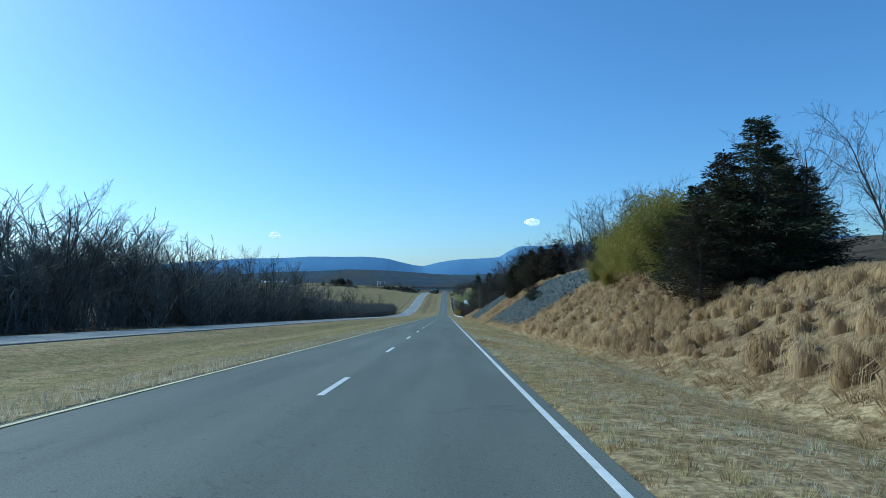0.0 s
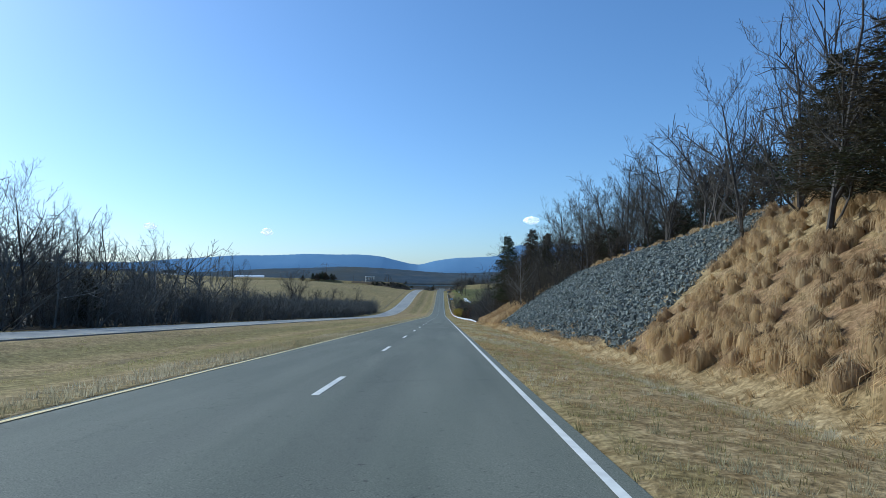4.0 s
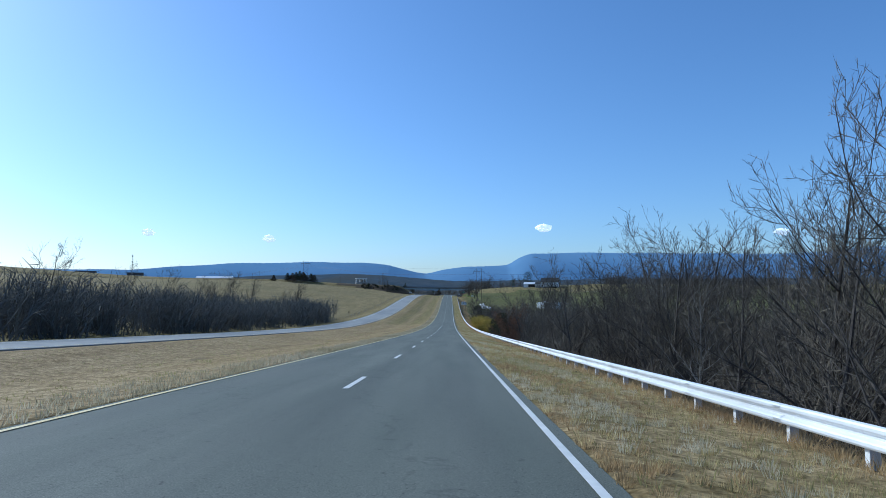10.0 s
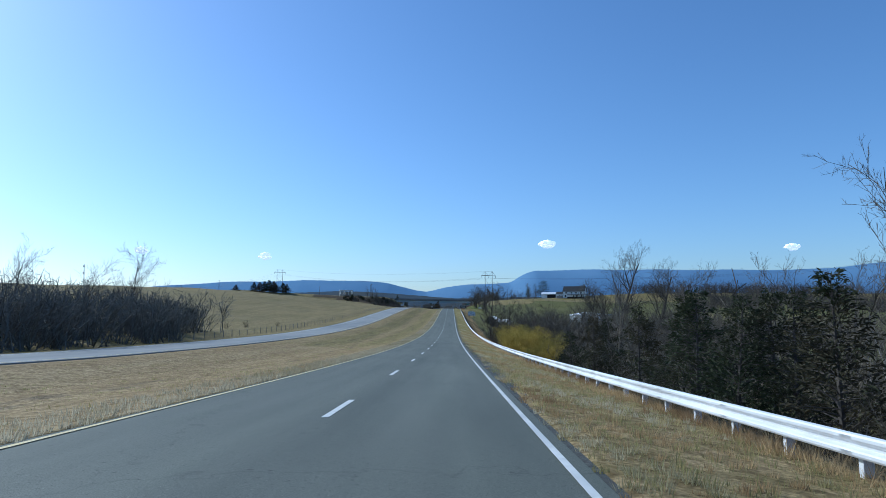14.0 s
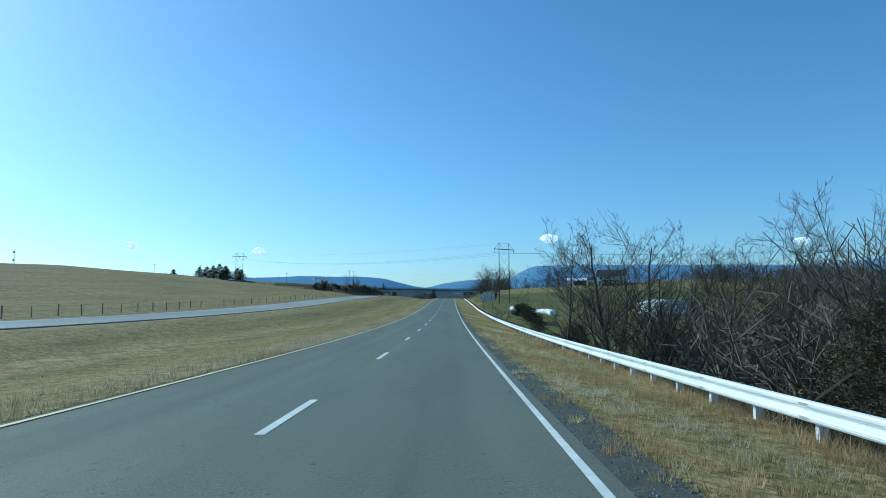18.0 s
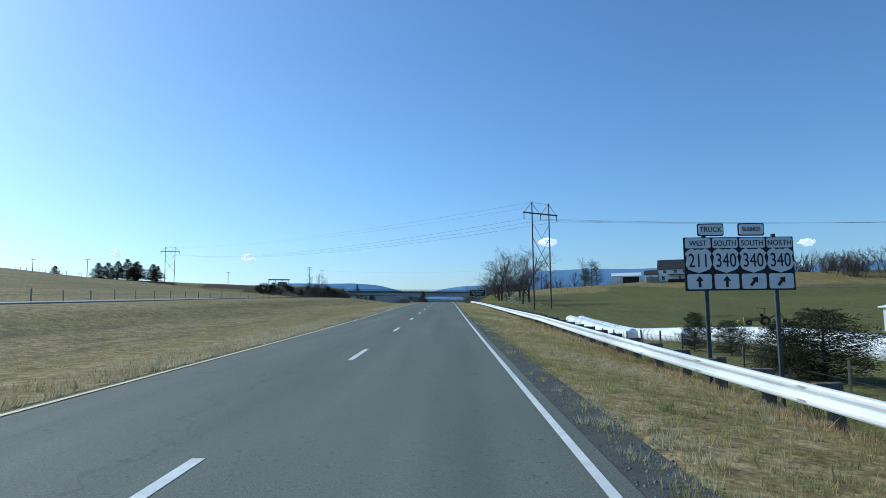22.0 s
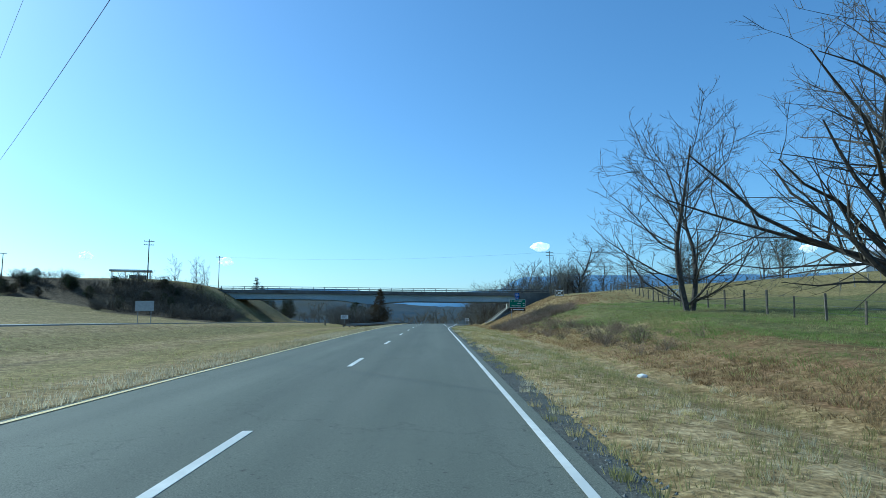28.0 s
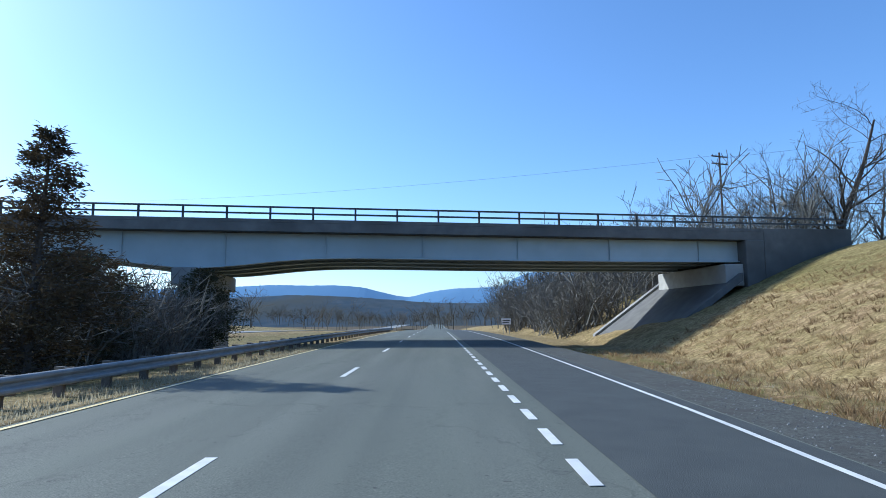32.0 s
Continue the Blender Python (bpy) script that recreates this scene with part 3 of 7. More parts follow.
gravel = ribbon("gravel_shoulder", [lambda y: pave_right(y) - .02, gravel_out], 380, 1100, 3, -.012, M_GRAVEL)
tagged(gravel, "dark grey gravel shoulder strip beside the pavement edge", "shoulder", kind="structure")
edge_line = ribbon("edge_line", [lambda y: lane_right(y) - .05, lambda y: lane_right(y) + .05], -160, 1300, 2, 0.012, M_WHITE)
tagged(edge_line, "solid white edge line painted on the asphalt", "road marking", kind="structure")
median_line = ribbon("median_line", [-3.66, -3.55], -160, 1300, 4, 0.012, M_YELLOW)
tagged(median_line, "solid pale yellow line along the median side", "road marking", kind="structure")
opp_line = ribbon("opposite_edge_line", [OPP_OUT + 1.1, OPP_OUT + 1.25], -160, 1300, 4, 0.014, M_WHITE)
tagged(opp_line, "solid white edge line on the far carriageway", "road marking", kind="structure")
opp_line2 = ribbon("opposite_median_line", [OPP_IN - .75, OPP_IN - .6], -160, 1300, 4, 0.014, M_YELLOW)
tagged(opp_line2, "solid pale yellow line on the far carriageway", "road marking", kind="structure")

# one lane dash each; the mesh is built flat and laid on the slope of the road
def dash_mesh(name, w, l):
    bm = boxed(-w / 2, w / 2, 0, l, 0, .004)
    me = bpy.data.meshes.new(name)
    bm.to_mesh(me)
    bm.free()
    me.materials.append(M_WHITE)
    return me


dm = dash_mesh("lane_dash", .13, 3.05)
for k in range(-4, 90):
    y0 = k * 12.192 - 3.048
    ob = new("lane_dash", dm)
    ob.parent = road
    slope = math.degrees(math.atan2(float(road_z(y0 + 3.05) - road_z(y0)), 3.05))
    ob.matrix_basis = pose(0, y0, float(road_z(y0)) + .001, slope, 0, 0)
dm2 = dash_mesh("short_dash", .13, 1.05)
for k in range(64):
    y0 = 863.3 + k * 1.8
    ob = new("short_dash", dm2)
    ob.parent = road
    slope = math.degrees(math.atan2(float(road_z(y0 + 1) - road_z(y0)), 1))
    ob.matrix_basis = pose(3.75, y0, float(road_z(y0)) - CROWN * 3.75 + .006, slope, 0, 0)

# ---- far hills ----
def ridge(name, y, sky, foot, material, label, depth=400, seed=1):
    """A long wooded ridge whose skyline is an eased line through (x, height), with a rough tree edge."""
    xv = np.arange(-3800, 3801, 12.0)
    h = np.interp(xv, [p[0] for p in sky], [p[1] for p in sky])
    k = np.hanning(11)
    h = np.convolve(np.pad(h, 5, "edge"), k / k.sum(), "valid")
    r = np.random.default_rng(seed)
    h = h + r.normal(0, .5, xv.shape) + 2.0 * np.sin(xv * .013 + seed)
    v, f = [], []
    n = len(xv)
    for dy, s in ((-depth, 0.0), (-depth * .45, .55), (0, 1.0), (depth * .5, .5)):
        for i in range(n):
            v.append((xv[i], y + dy, foot + (h[i] - foot) * s))
    for k in range(3):
        for i in range(n - 1):
            f.append((k * n + i, k * n + i + 1, (k + 1) * n + i + 1, (k + 1) * n + i))
    ob = raw_mesh(name, v, f, material, smooth_faces=True)
    return tagged(ob, label, "mountain", kind="structure")


HZ = float(road_z(360)) + 1.4
ridge("mountain_ridge_far", 4700, [(-3800, 150), (-2300, 138), (-1600, 185), (-1250, 192), (-950, 198), (-620, 196), (-430, 178), (-260, 136), (-165, 118), (-40, 148), (120, 172), (410, 180), (490, 235), (570, 266), (1000, 273), (1950, 272), (2350, 272), (2650, 290), (3000, 330), (3800, 300)], HZ - 60, M_RIDGE, "long wooded mountain ridge, haze-tinted blue, with a gap on the horizon", 600, 2)
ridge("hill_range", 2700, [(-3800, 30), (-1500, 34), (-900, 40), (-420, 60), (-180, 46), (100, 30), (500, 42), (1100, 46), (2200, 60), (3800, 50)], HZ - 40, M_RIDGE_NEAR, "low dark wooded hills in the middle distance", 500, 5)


# ---- clouds ----
def cloud(x, y, z, w, h, seed):
    r = np.random.default_rng(seed)
    bm = bmesh.new()
    for k in range(26):
        u = r.uniform(-1, 1)
        s = h * r.uniform(.22, .5) * (1.1 - .7 * abs(u))
        m = Matrix.LocRotScale((u * w * .36, r.uniform(-.1, .1) * w, r.uniform(-.2, .38) * h * (1 - abs(u) ** 1.5)), None, (s * r.uniform(1.2, 2.2), s, s * .7))
        bmesh.ops.create_icosphere(bm, subdivisions=3, radius=1, matrix=m)
    for vv in bm.verts:
        vv.co += Vector(noise.noise_vector(vv.co * .09)) * h * .26
    for fc in bm.faces:
        fc.smooth = True
    ob = part("cloud", bm, M_CLOUD, m=pose(x, y, z))
    return tagged(ob, "small white puffy cloud low in the sky", "cloud", "small clouds")


cloud(-1184, 4350, 329, 92, 40, 1)
cloud(612, 4350, 404, 98, 52, 2)
cloud(2100, 4250, 380, 110, 40, 3)
cloud(-1980, 4350, 370, 100, 40, 4)

# ---- bridge ----
BR = thing("overpass_bridge", pose(0, 934.8, 0, 0, 0, math.degrees(math.atan(.0903))), "grey steel girder overpass with concrete deck and open railing", "bridge")
RAIL_Z, SLOPE = -6.77, -.0127


def br_z(x):
    return RAIL_Z + SLOPE * x


XL, XR, PIER = -49.0, 23.0, -13.0


def along(x0, x1, n, prof):
    """Sweep a closed (y, z) outline, given by a function of x, along the bridge."""
    bm = bmesh.new()
    rows = []
    for x in np.linspace(x0, x1, n):
        rows.append([bm.verts.new((x, y, br_z(x) + z)) for y, z in prof(x)])
    k = len(rows[0])
    for a, b in zip(rows, rows[1:]):
        for i in range(k):
            bm.faces.new((a[i], a[(i + 1) % k], b[(i + 1) % k], b[i]))
    bm.faces.new(rows[0])
    bm.faces.new(rows[-1][::-1])
    bmesh.ops.recalc_face_normals(bm, faces=bm.faces)
    return bm


def under_z(x):
    """Bottom of the girders below the rail's top: deeper at the pier."""
    return -2.95 - .85 * math.exp(-((x - PIER) / 5.5) ** 2) - .12 * math.cos((x - 5) / 36 * math.pi)


part("deck", along(XL - 4, XR + 7.5, 24, lambda x: [(-.25, -1.0), (10.6, -1.0), (10.6, -1.42), (-.25, -1.55)]), M_CONCRETE_DARK, BR, "dark mottled concrete deck slab")
part("curb", along(XL - 4, XR + 7.5, 24, lambda x: [(-.25, -.99), (.2, -.99), (.2, -.78), (-.25, -.78)]), M_CONCRETE_DARK, BR)
for k, gy in enumerate((.75, 3.6, 6.5, 9.4)):
    part("girder", along(XL, XR, 60, lambda x: [(gy - .02, -1.56), (gy + .02, -1.56), (gy + .02, under_z(x) + .04), (gy - .02, under_z(x) + .04)]), M_STEEL_GREY, BR, "blue-grey painted steel plate girder")
    part("flange", along(XL, XR, 60, lambda x: [(gy - .24, under_z(x) + .04), (gy + .24, under_z(x) + .04), (gy + .24, under_z(x) - .02), (gy - .24, under_z(x) - .02)]), M_STEEL_GREY, BR)
for x in np.arange(XL + 1, XR, 6.2):
    part("stiffener", boxed(x - .02, x + .02, .6, .735, br_z(x) + under_z(x) + .04, br_z(x) - 1.56), M_STEEL_GREY, BR)
for x in (XL + 18, PIER - 8, PIER + 8, XR - 12):
    part("cross_frame", boxed(x - .08, x + .08, .8, 9.3, br_z(x) - 2.4, br_z(x) - 2.1), M_STEEL_GREY, BR)
for side in (-.1, 10.45):
    for x in np.arange(XL - 3.5, XR + 7.4, 2.62):
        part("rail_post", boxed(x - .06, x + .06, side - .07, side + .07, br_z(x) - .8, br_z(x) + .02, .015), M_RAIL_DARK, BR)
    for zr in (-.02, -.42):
        part("rail", along(XL - 4, XR + 7.4, 16, lambda x: [(side - .1, zr - .05), (side + .02, zr - .05), (side + .02, zr + .05), (side - .1, zr + .05)]), M_RAIL_DARK, BR, "dark metal handrail")
# pier: a wall with a wider cap in the median
pz = br_z(PIER) + under_z(PIER) - .02
part("pier_cap", boxed(PIER - .75, PIER + .75, -.2, 10.4, pz - 1.1, pz, .06), M_CONCRETE_OLD, BR)
for yy in (.9, 5.1, 9.3):
    part("pier_column", rodded((PIER, yy, gz(PIER, 938) - .3), (PIER, yy, pz - 1.1), .55, .55, 20), M_CONCRETE_OLD, BR, "round concrete pier column")
# abutments: back wall, seat, wing walls, paved slope under the ends
for sgn, xe in ((1, XR), (-1, XL)):
    zt = br_z(xe)
    part("abutment", boxed(min(xe, xe + sgn * 1.3), max(xe, xe + sgn * 1.3), -.28, 10.7, zt - 6.2, zt - 1.56, .04), M_CONCRETE_DARK, BR, "dark mottled concrete abutment wall")
    part("bearing_seat", boxed(min(xe - sgn * 1.3, xe), max(xe - sgn * 1.3, xe), .1, 10.3, zt - 4.6, zt - 3.12, .05), M_CONCRETE, BR, "pale concrete bearing seat")
    for wy in (-.3, 10.35):
        part("wing_wall", boxed(min(xe + sgn * 1.3, xe + sgn * 7.6), max(xe + sgn * 1.3, xe + sgn * 7.6), wy, wy + .4, zt - 4.4, zt - .78, .03), M_CONCRETE_DARK, BR)
    x0, x1 = (16.4, xe - .4) if sgn > 0 else (xe + 1.2, -35.2)
    za, zb = float(road_z(939)) - .12, zt - 3.75
    (a, b) = ((x0, za), (x1, zb)) if sgn > 0 else ((x0, zb), (x1, za + .1))
    # the bridge's shade on the slope is put into this dark concrete
    part("paved_slope", prism([(a[0], a[1]), (b[0], b[1]), (b[0], b[1] - .5), (a[0], a[1] - .5)], -.4, 11.0), M_CONCRETE_DARK, BR, "mottled concrete slope paving darkened for bridge shade")
    part("slope_curb", prism([(a[0], a[1] + .22), (b[0], b[1] + .22), (b[0], b[1] - .1), (a[0], a[1] - .1)], 10.9, 11.5), M_CONCRETE_OLD, BR)


# ---- guard rails ----
def w_profile():
    return [(.03, -.16), (.07, -.147), (.088, -.12), (.088, -.08), (.07, -.056), (.012, -.02), (.012, .02), (.07, .056), (.088, .08), (.088, .12), (.07, .147), (.03, .16)]


def rail_panel(L):
    """One W-beam panel along +y, its face towards -x."""
    bm = bmesh.new()
    pr = w_profile()
    front = [[bm.verts.new((-x, yv, z)) for x, z in pr] for yv in (0, L)]
    back = [[bm.verts.new((-x + .012, yv, z)) for x, z in pr] for yv in (0, L)]
    for i in range(len(pr) - 1):
        bm.faces.new((front[0][i], front[0][i + 1], front[1][i + 1], front[1][i]))
        bm.faces.new((back[0][i], back[1][i], back[1][i + 1], back[0][i + 1]))
    for i in (0, len(pr) - 1):
        bm.faces.new((front[0][i], front[1][i], back[1][i], back[0][i]))
    bmesh.ops.recalc_face_normals(bm, faces=bm.faces)
    me = bpy.data.meshes.new("rail_panel")
    bm.to_mesh(me)
    bm.free()
    return me


def guard_rail(line, y0, y1, label, face=1, height=.44, post_mat=None, beam_mat=None, blocks=True):
    g = thing("guard_rail", pose(0, y0, 0), label, "guard rail")
    step = 3.81
    me = rail_panel(step + .25)
    me.materials.append(beam_mat or M_GALV)
    pm = bpy.data.meshes.new("post")
    bm = boxed(-.1, .1, -.075, .075, -.9, .615, .012)
    bm.to_mesh(pm)
    bm.free()
    pm.materials.append(post_mat or M_POST)
    bk = bpy.data.meshes.new("block")
    bm = boxed(-.1, .1, -.075, .075, -.2, .165, .01)
    bm.to_mesh(bk)
    bm.free()
    bk.materials.append(post_mat or M_POST)
    sm = bpy.data.meshes.new("steel_post")
    bm = boxed(.006, .134, -.003, .003, -.9, .5)
    box(bm, 0, .006, -.05, .05, -.9, .5)
    box(bm, .134, .14, -.05, .05, -.9, .5)
    bm.to_mesh(sm)
    bm.free()
    sm.materials.append(M_GALV)
    n = int((y1 - y0) / step)
    r = np.random.default_rng(7)
    for i in range(n):
        ya, yb = y0 + i * step, y0 + (i + 1) * step
        xa, xb = float(line(ya)), float(line(yb))
        ga, gb = gz(xa, ya), gz(xb, yb)
        drop_a = 1 - float(smooth(y0 - .1, y0 + 7.5, ya)) if face > 0 else 0
        drop_b = 1 - float(smooth(y0 - .1, y0 + 7.5, yb)) if face > 0 else 0
        za, zb = ga + height - .55 * drop_a, gb + height - .55 * drop_b
        ob = new("rail_panel", me)
        ob.parent = g
        yaw = -math.degrees(math.atan2(xb - xa, yb - ya))
        m = pose(xa, ya - y0, za, math.degrees(math.atan2(zb - za, step)), 0, yaw)
        if face < 0:
            m = m @ Matrix.Diagonal((-1, 1, 1, 1))
        ob.matrix_basis = m
        for k in (0, .5):
            yy = ya + k * step
            xx = xa + (xb - xa) * k
            zz = za + (zb - za) * k
            if face > 0 and yy < 552:
                ob = new("steel_post", sm)
                ob.parent = g
                ob.matrix_basis = pose(xx + .03, yy - y0, zz - height - .04 + float(r.normal(0, .012)), 0, float(r.normal(0, 1.2)), yaw)
            else:
                ob = new("post", pm)
                ob.parent = g
                ob.matrix_basis = pose(xx + face * .335, yy - y0, zz - height + float(r.normal(0, .012)), 0, float(r.normal(0, .8)), yaw)
                ob = new("block", bk)
                ob.parent = g
                ob.matrix_basis = pose(xx + face * .12, yy - y0, zz + float(r.normal(0, .008)), 0, 0, yaw)
    return g


def rail_x(y):
    """Where the long guard rail runs: flared in at its start, bent away at its end."""
    return np.interp(y, [226, 240, 262, 745, 767], [11.2, 9.2, 7.6, 7.6, 8.0])


guard_rail(rail_x, 225.1, 766.5, "long bright galvanised steel guard rail on slim posts beside the verge")
# the median beam's backlit side is put into its darker steel colour
guard_rail(lambda y: np.interp(y, [886, 905, 1010], [-12.0, -5.2, -5.2]), 886, 1006, "guard rail on posts along the median, coloured dark as if backlit", face=-1, beam_mat=M_GALV_DARK)


# ---- poles, pylons and wires ----
def wire(points, r=.02, sag=0.0, n=16):
    """One sagging wire as a connected tube."""
    bm = bmesh.new()
    a, b = Vector(points[0]), Vector(points[1])
    d = (b - a).normalized()
    u = d.cross(Vector((0, 0, 1))).normalized()
    w = u.cross(d)
    rings = []
    for i in range(n + 1):
        t = i / n
        p = a.lerp(b, t) - Vector((0, 0, 4 * sag * t * (1 - t)))
        rings.append([bm.verts.new(p + (u * math.cos(q) + w * math.sin(q)) * r) for q in (0, 1.571, 3.142, 4.712)])
    for p, q in zip(rings, rings[1:]):
        for i in range(4):
            bm.faces.new((p[i], p[(i + 1) % 4], q[(i + 1) % 4], q[i]))
    bm.faces.new(rings[0])
    bm.faces.new(rings[-1][::-1])
    bmesh.ops.recalc_face_normals(bm, faces=bm.faces)
    return bm


def pylon(x, y, h, yaw, gap=5.2):
    """A wooden H-frame: two poles, crossarm, peak braces, X-brace, insulators."""
    z = gz(x, y)
    p = thing("power_pylon", pose(x, y, z, 0, 0, yaw), "dark wooden H-frame power pylon with crossarm and cross bracing", "power pylon", "H-frame pylons")
    for s in (-1, 1):
        part("pole", rodded((s * gap / 2, 0, -.5), (s * gap / 2, 0, h), .19, .13, 10), M_POLE, p)
        part("peak_brace", rodded((s * gap / 2, .05, h - .2), (s * gap * .95, .05, h - 2.6), .06, .06), M_POLE, p)
        part("peak_brace", rodded((s * gap / 2, .05, h - .2), (s * gap * .06, .05, h - 2.6), .06, .06), M_POLE, p)
        part("cross_brace", rodded((s * gap / 2, .1 * s, h * .66), (-s * gap / 2, .1 * s, h * .36), .07, .07), M_POLE, p)
        part("knee_brace", rodded((s * gap / 2, -.12, h * .80), (0, -.12, h * .66), .05, .05), M_POLE, p)
    part("crossarm", boxed(-gap * 1.02, gap * 1.02, -.1, .1, h - 2.85, h - 2.55, .02), M_POLE, p)
    part("top_tie", rodded((-gap / 2, 0, h - .2), (gap / 2, 0, h - .2), .03, .03), M_POLE, p)
    for s in (-1, 0, 1):
        part("insulator", rodded((s * gap * .97, 0, h - 2.85), (s * gap * .97, 0, h - 4.2), .09, .09, 8), M_WIRE, p)
    return p


PYH = 3.7 + 2.7 - gz(24.5, 761.5)
pylon(24.5, 761.5, PYH, 33)
PYH2 = 22.5 - gz(-162, 986)
pylon(-162, 986, PYH2, 20)
pylon(-330, 1150, 21, 45)


def span(name, a, b, sag, label, r=.022):
    ob = part(name, wire((a, b), r, sag), M_WIRE)
    return tagged(ob, label, "power line", "pylon wires")


def arm(x, y, yaw, h, s, gap=5.2, top=False):
    q = radians(yaw)
    z = gz(x, y)
    k = s * gap * (.5 if top else .97)
    return (x + k * math.cos(q), y + k * math.sin(q), z + h - (0.1 if top else 4.2))


PYZ = gz(24.5, 761.5)
for s in (-1, 0, 1):
    span("power_line", arm(24.5, 761.5, 33, PYH, s), arm(-162, 986, 20, PYH2, s), 4.5, "thin dark power line strung over the highway")
    span("power_line", arm(24.5, 761.5, 33, PYH, s), (300 + 4 * s, 806 + 3 * s, PYZ + 34 + 1.5 * s), 4, "thin dark power line strung over the pasture")
    span("power_line", arm(-162, 986, 20, PYH2, s), arm(-330, 1150, 45, 21, s), 4, "thin dark power line over the hill")
for s in (-1, 1):
    span("power_line", arm(24.5, 761.5, 33, PYH, s, top=True), arm(-162, 986, 20, PYH2, s, top=True), 3, "thin dark shield wire strung over the highway", .014)


def utility_pole(x, y, top, arms=1, lamp=False):
    z = gz(x, y)
    p = thing("utility_pole", pose(x, y, z, 0, 0, 20), "dark wooden utility pole with crossarm" if not lamp else "slim dark pole with a lamp head", "utility pole", "utility poles")
    h = top - z
    part("pole", rodded((0, 0, -.4), (0, 0, h), .16, .1, 8), M_POLE, p)
    for k in range(arms):
        part("crossarm", boxed(-1.2, 1.2, -.06, .06, h - .55 - .9 * k, h - .42 - .9 * k), M_POLE, p)
        for xx in (-1.05, -.5, .5, 1.05):
            part("insulator", rodded((xx, 0, h - .42 - .9 * k), (xx, 0, h - .25 - .9 * k), .05, .04, 6), M_WIRE, p)
    if lamp:
        part("lamp_head", boxed(-.9, .9, -.2, .2, h - .12, h + .05, .04), M_GALV_DARK, p)
    return p


utility_pole(36.4, 968.6, 5.9, 2)
utility_pole(-77.8, 1018, 10.2, 1)
utility_pole(-69, 941, 6.2, 2)
utility_pole(52, 945, 2.5, 0)
for x, y, hh in ((-118, 960, 9), (-150, 880, 9), (-190, 905, 11), (-230, 1010, 10)):
    utility_pole(x, y, gz(x, y) + hh, 0, True)
utility_pole(131, 873, gz(131, 873) + 9.5, 0)
span("power_line", (36.4, 968.6, 5.6), (-77.8, 1018, 9.9), 1.6, "thin dark utility line over the overpass", .012)
span("power_line", (36.4, 968.6, 5.2), (95, 900, gz(95, 900) + 9), 1.6, "thin dark utility line", .012)


def lattice_tower(x, y, h):
    z = gz(x, y)
    p = thing("radio_mast", pose(x, y, z), "slender pale lattice radio mast with antenna drums", "mast")
    for k in range(3):
        q = k * 2.0944
        part("leg", rodded((1.1 * math.cos(q), 1.1 * math.sin(q), -1), (.45 * math.cos(q), .45 * math.sin(q), h), .09, .07), M_GALV_DARK, p)
    bm = bmesh.new()
    for i in range(16):
        u0, u1 = i / 16, (i + 1) / 16
        for k in range(3):
            q0, q1 = k * 2.0944, ((k + 1) % 3) * 2.0944
            r0, r1 = 1.1 - .65 * u0, 1.1 - .65 * u1
            rod(bm, (r0 * math.cos(q0), r0 * math.sin(q0), h * u0), (r1 * math.cos(q1), r1 * math.sin(q1), h * u1), .045, .045, 4)
    part("bracing", bm, M_GALV_DARK, p)
    for zz in (h * .72, h * .93):
        part("antenna_drum", rodded((-.4, -1.2, zz), (.6, -1.2, zz), .9, .9, 14), M_GALV_DARK, p)
    return p


lattice_tower(-415, 1094, 36)


# ---- road signs ----
def text_part(body, size, material, parent, x, y, z, yaw=0, squeeze=1.0):
    cu = bpy.data.curves.new("lettering", "FONT")
    cu.body, cu.size, cu.align_x, cu.align_y, cu.extrude = body, size, "CENTER", "CENTER", .004
    tmp = bpy.data.objects.new("lettering", cu)
    scene.collection.objects.link(tmp)
    dg = bpy.context.evaluated_depsgraph_get()
    me = bpy.data.meshes.new_from_object(tmp.evaluated_get(dg))
    bpy.data.objects.remove(tmp)
    me.name = "lettering"
    me.materials.clear()
    ob = link_mesh("lettering", me, material, parent)
    ob.matrix_basis = pose(x, y, z, 90, 0, yaw) @ Matrix.Diagonal((squeeze, 1, 1, 1))
    return ob


def plate(w, h, t=.02, r=.05):
    """A sign plate with rounded corners in x and z, facing -y."""
    pts = []
    for cx, cz, a0 in ((w / 2 - r, h / 2 - r, 0), (-w / 2 + r, h / 2 - r, 90), (-w / 2 + r, -h / 2 + r, 180), (w / 2 - r, -h / 2 + r, 270)):
        for k in range(4):
            q = radians(a0 + 30 * k)
            pts.append((cx + r * math.cos(q), cz + r * math.sin(q)))
    return prism(pts, -t, 0)


def shield_outline(w, h):
    """The outline of a US route shield."""
    half = [(0, .47), (.12, .44), (.26, .5), (.40, .42), (.49, .30), (.43, .16), (.46, 0), (.49, -.16), (.40, -.34), (.22, -.42), (.08, -.46), (0, -.5)]
    pts = [(x * w, z * h) for x, z in half]
    return pts + [(-x, z) for x, z in pts[-2:0:-1]]


def arrow(size, turn):
    s = size
    pts = [(-.12, -.5), (.12, -.5), (.12, .05), (.34, .05), (0, .5), (-.34, .05), (-.12, .05)]
    bm = prism([(x * s, z * s) for x, z in pts], -.004, .004)
    bmesh.ops.rotate(bm, verts=bm.verts, cent=(0, 0, 0), matrix=Matrix.Rotation(radians(turn), 3, "Y"))
    return bm


def place_part(ob, x, y, z):
    ob.matrix_basis = pose(x, y, z)
    return ob


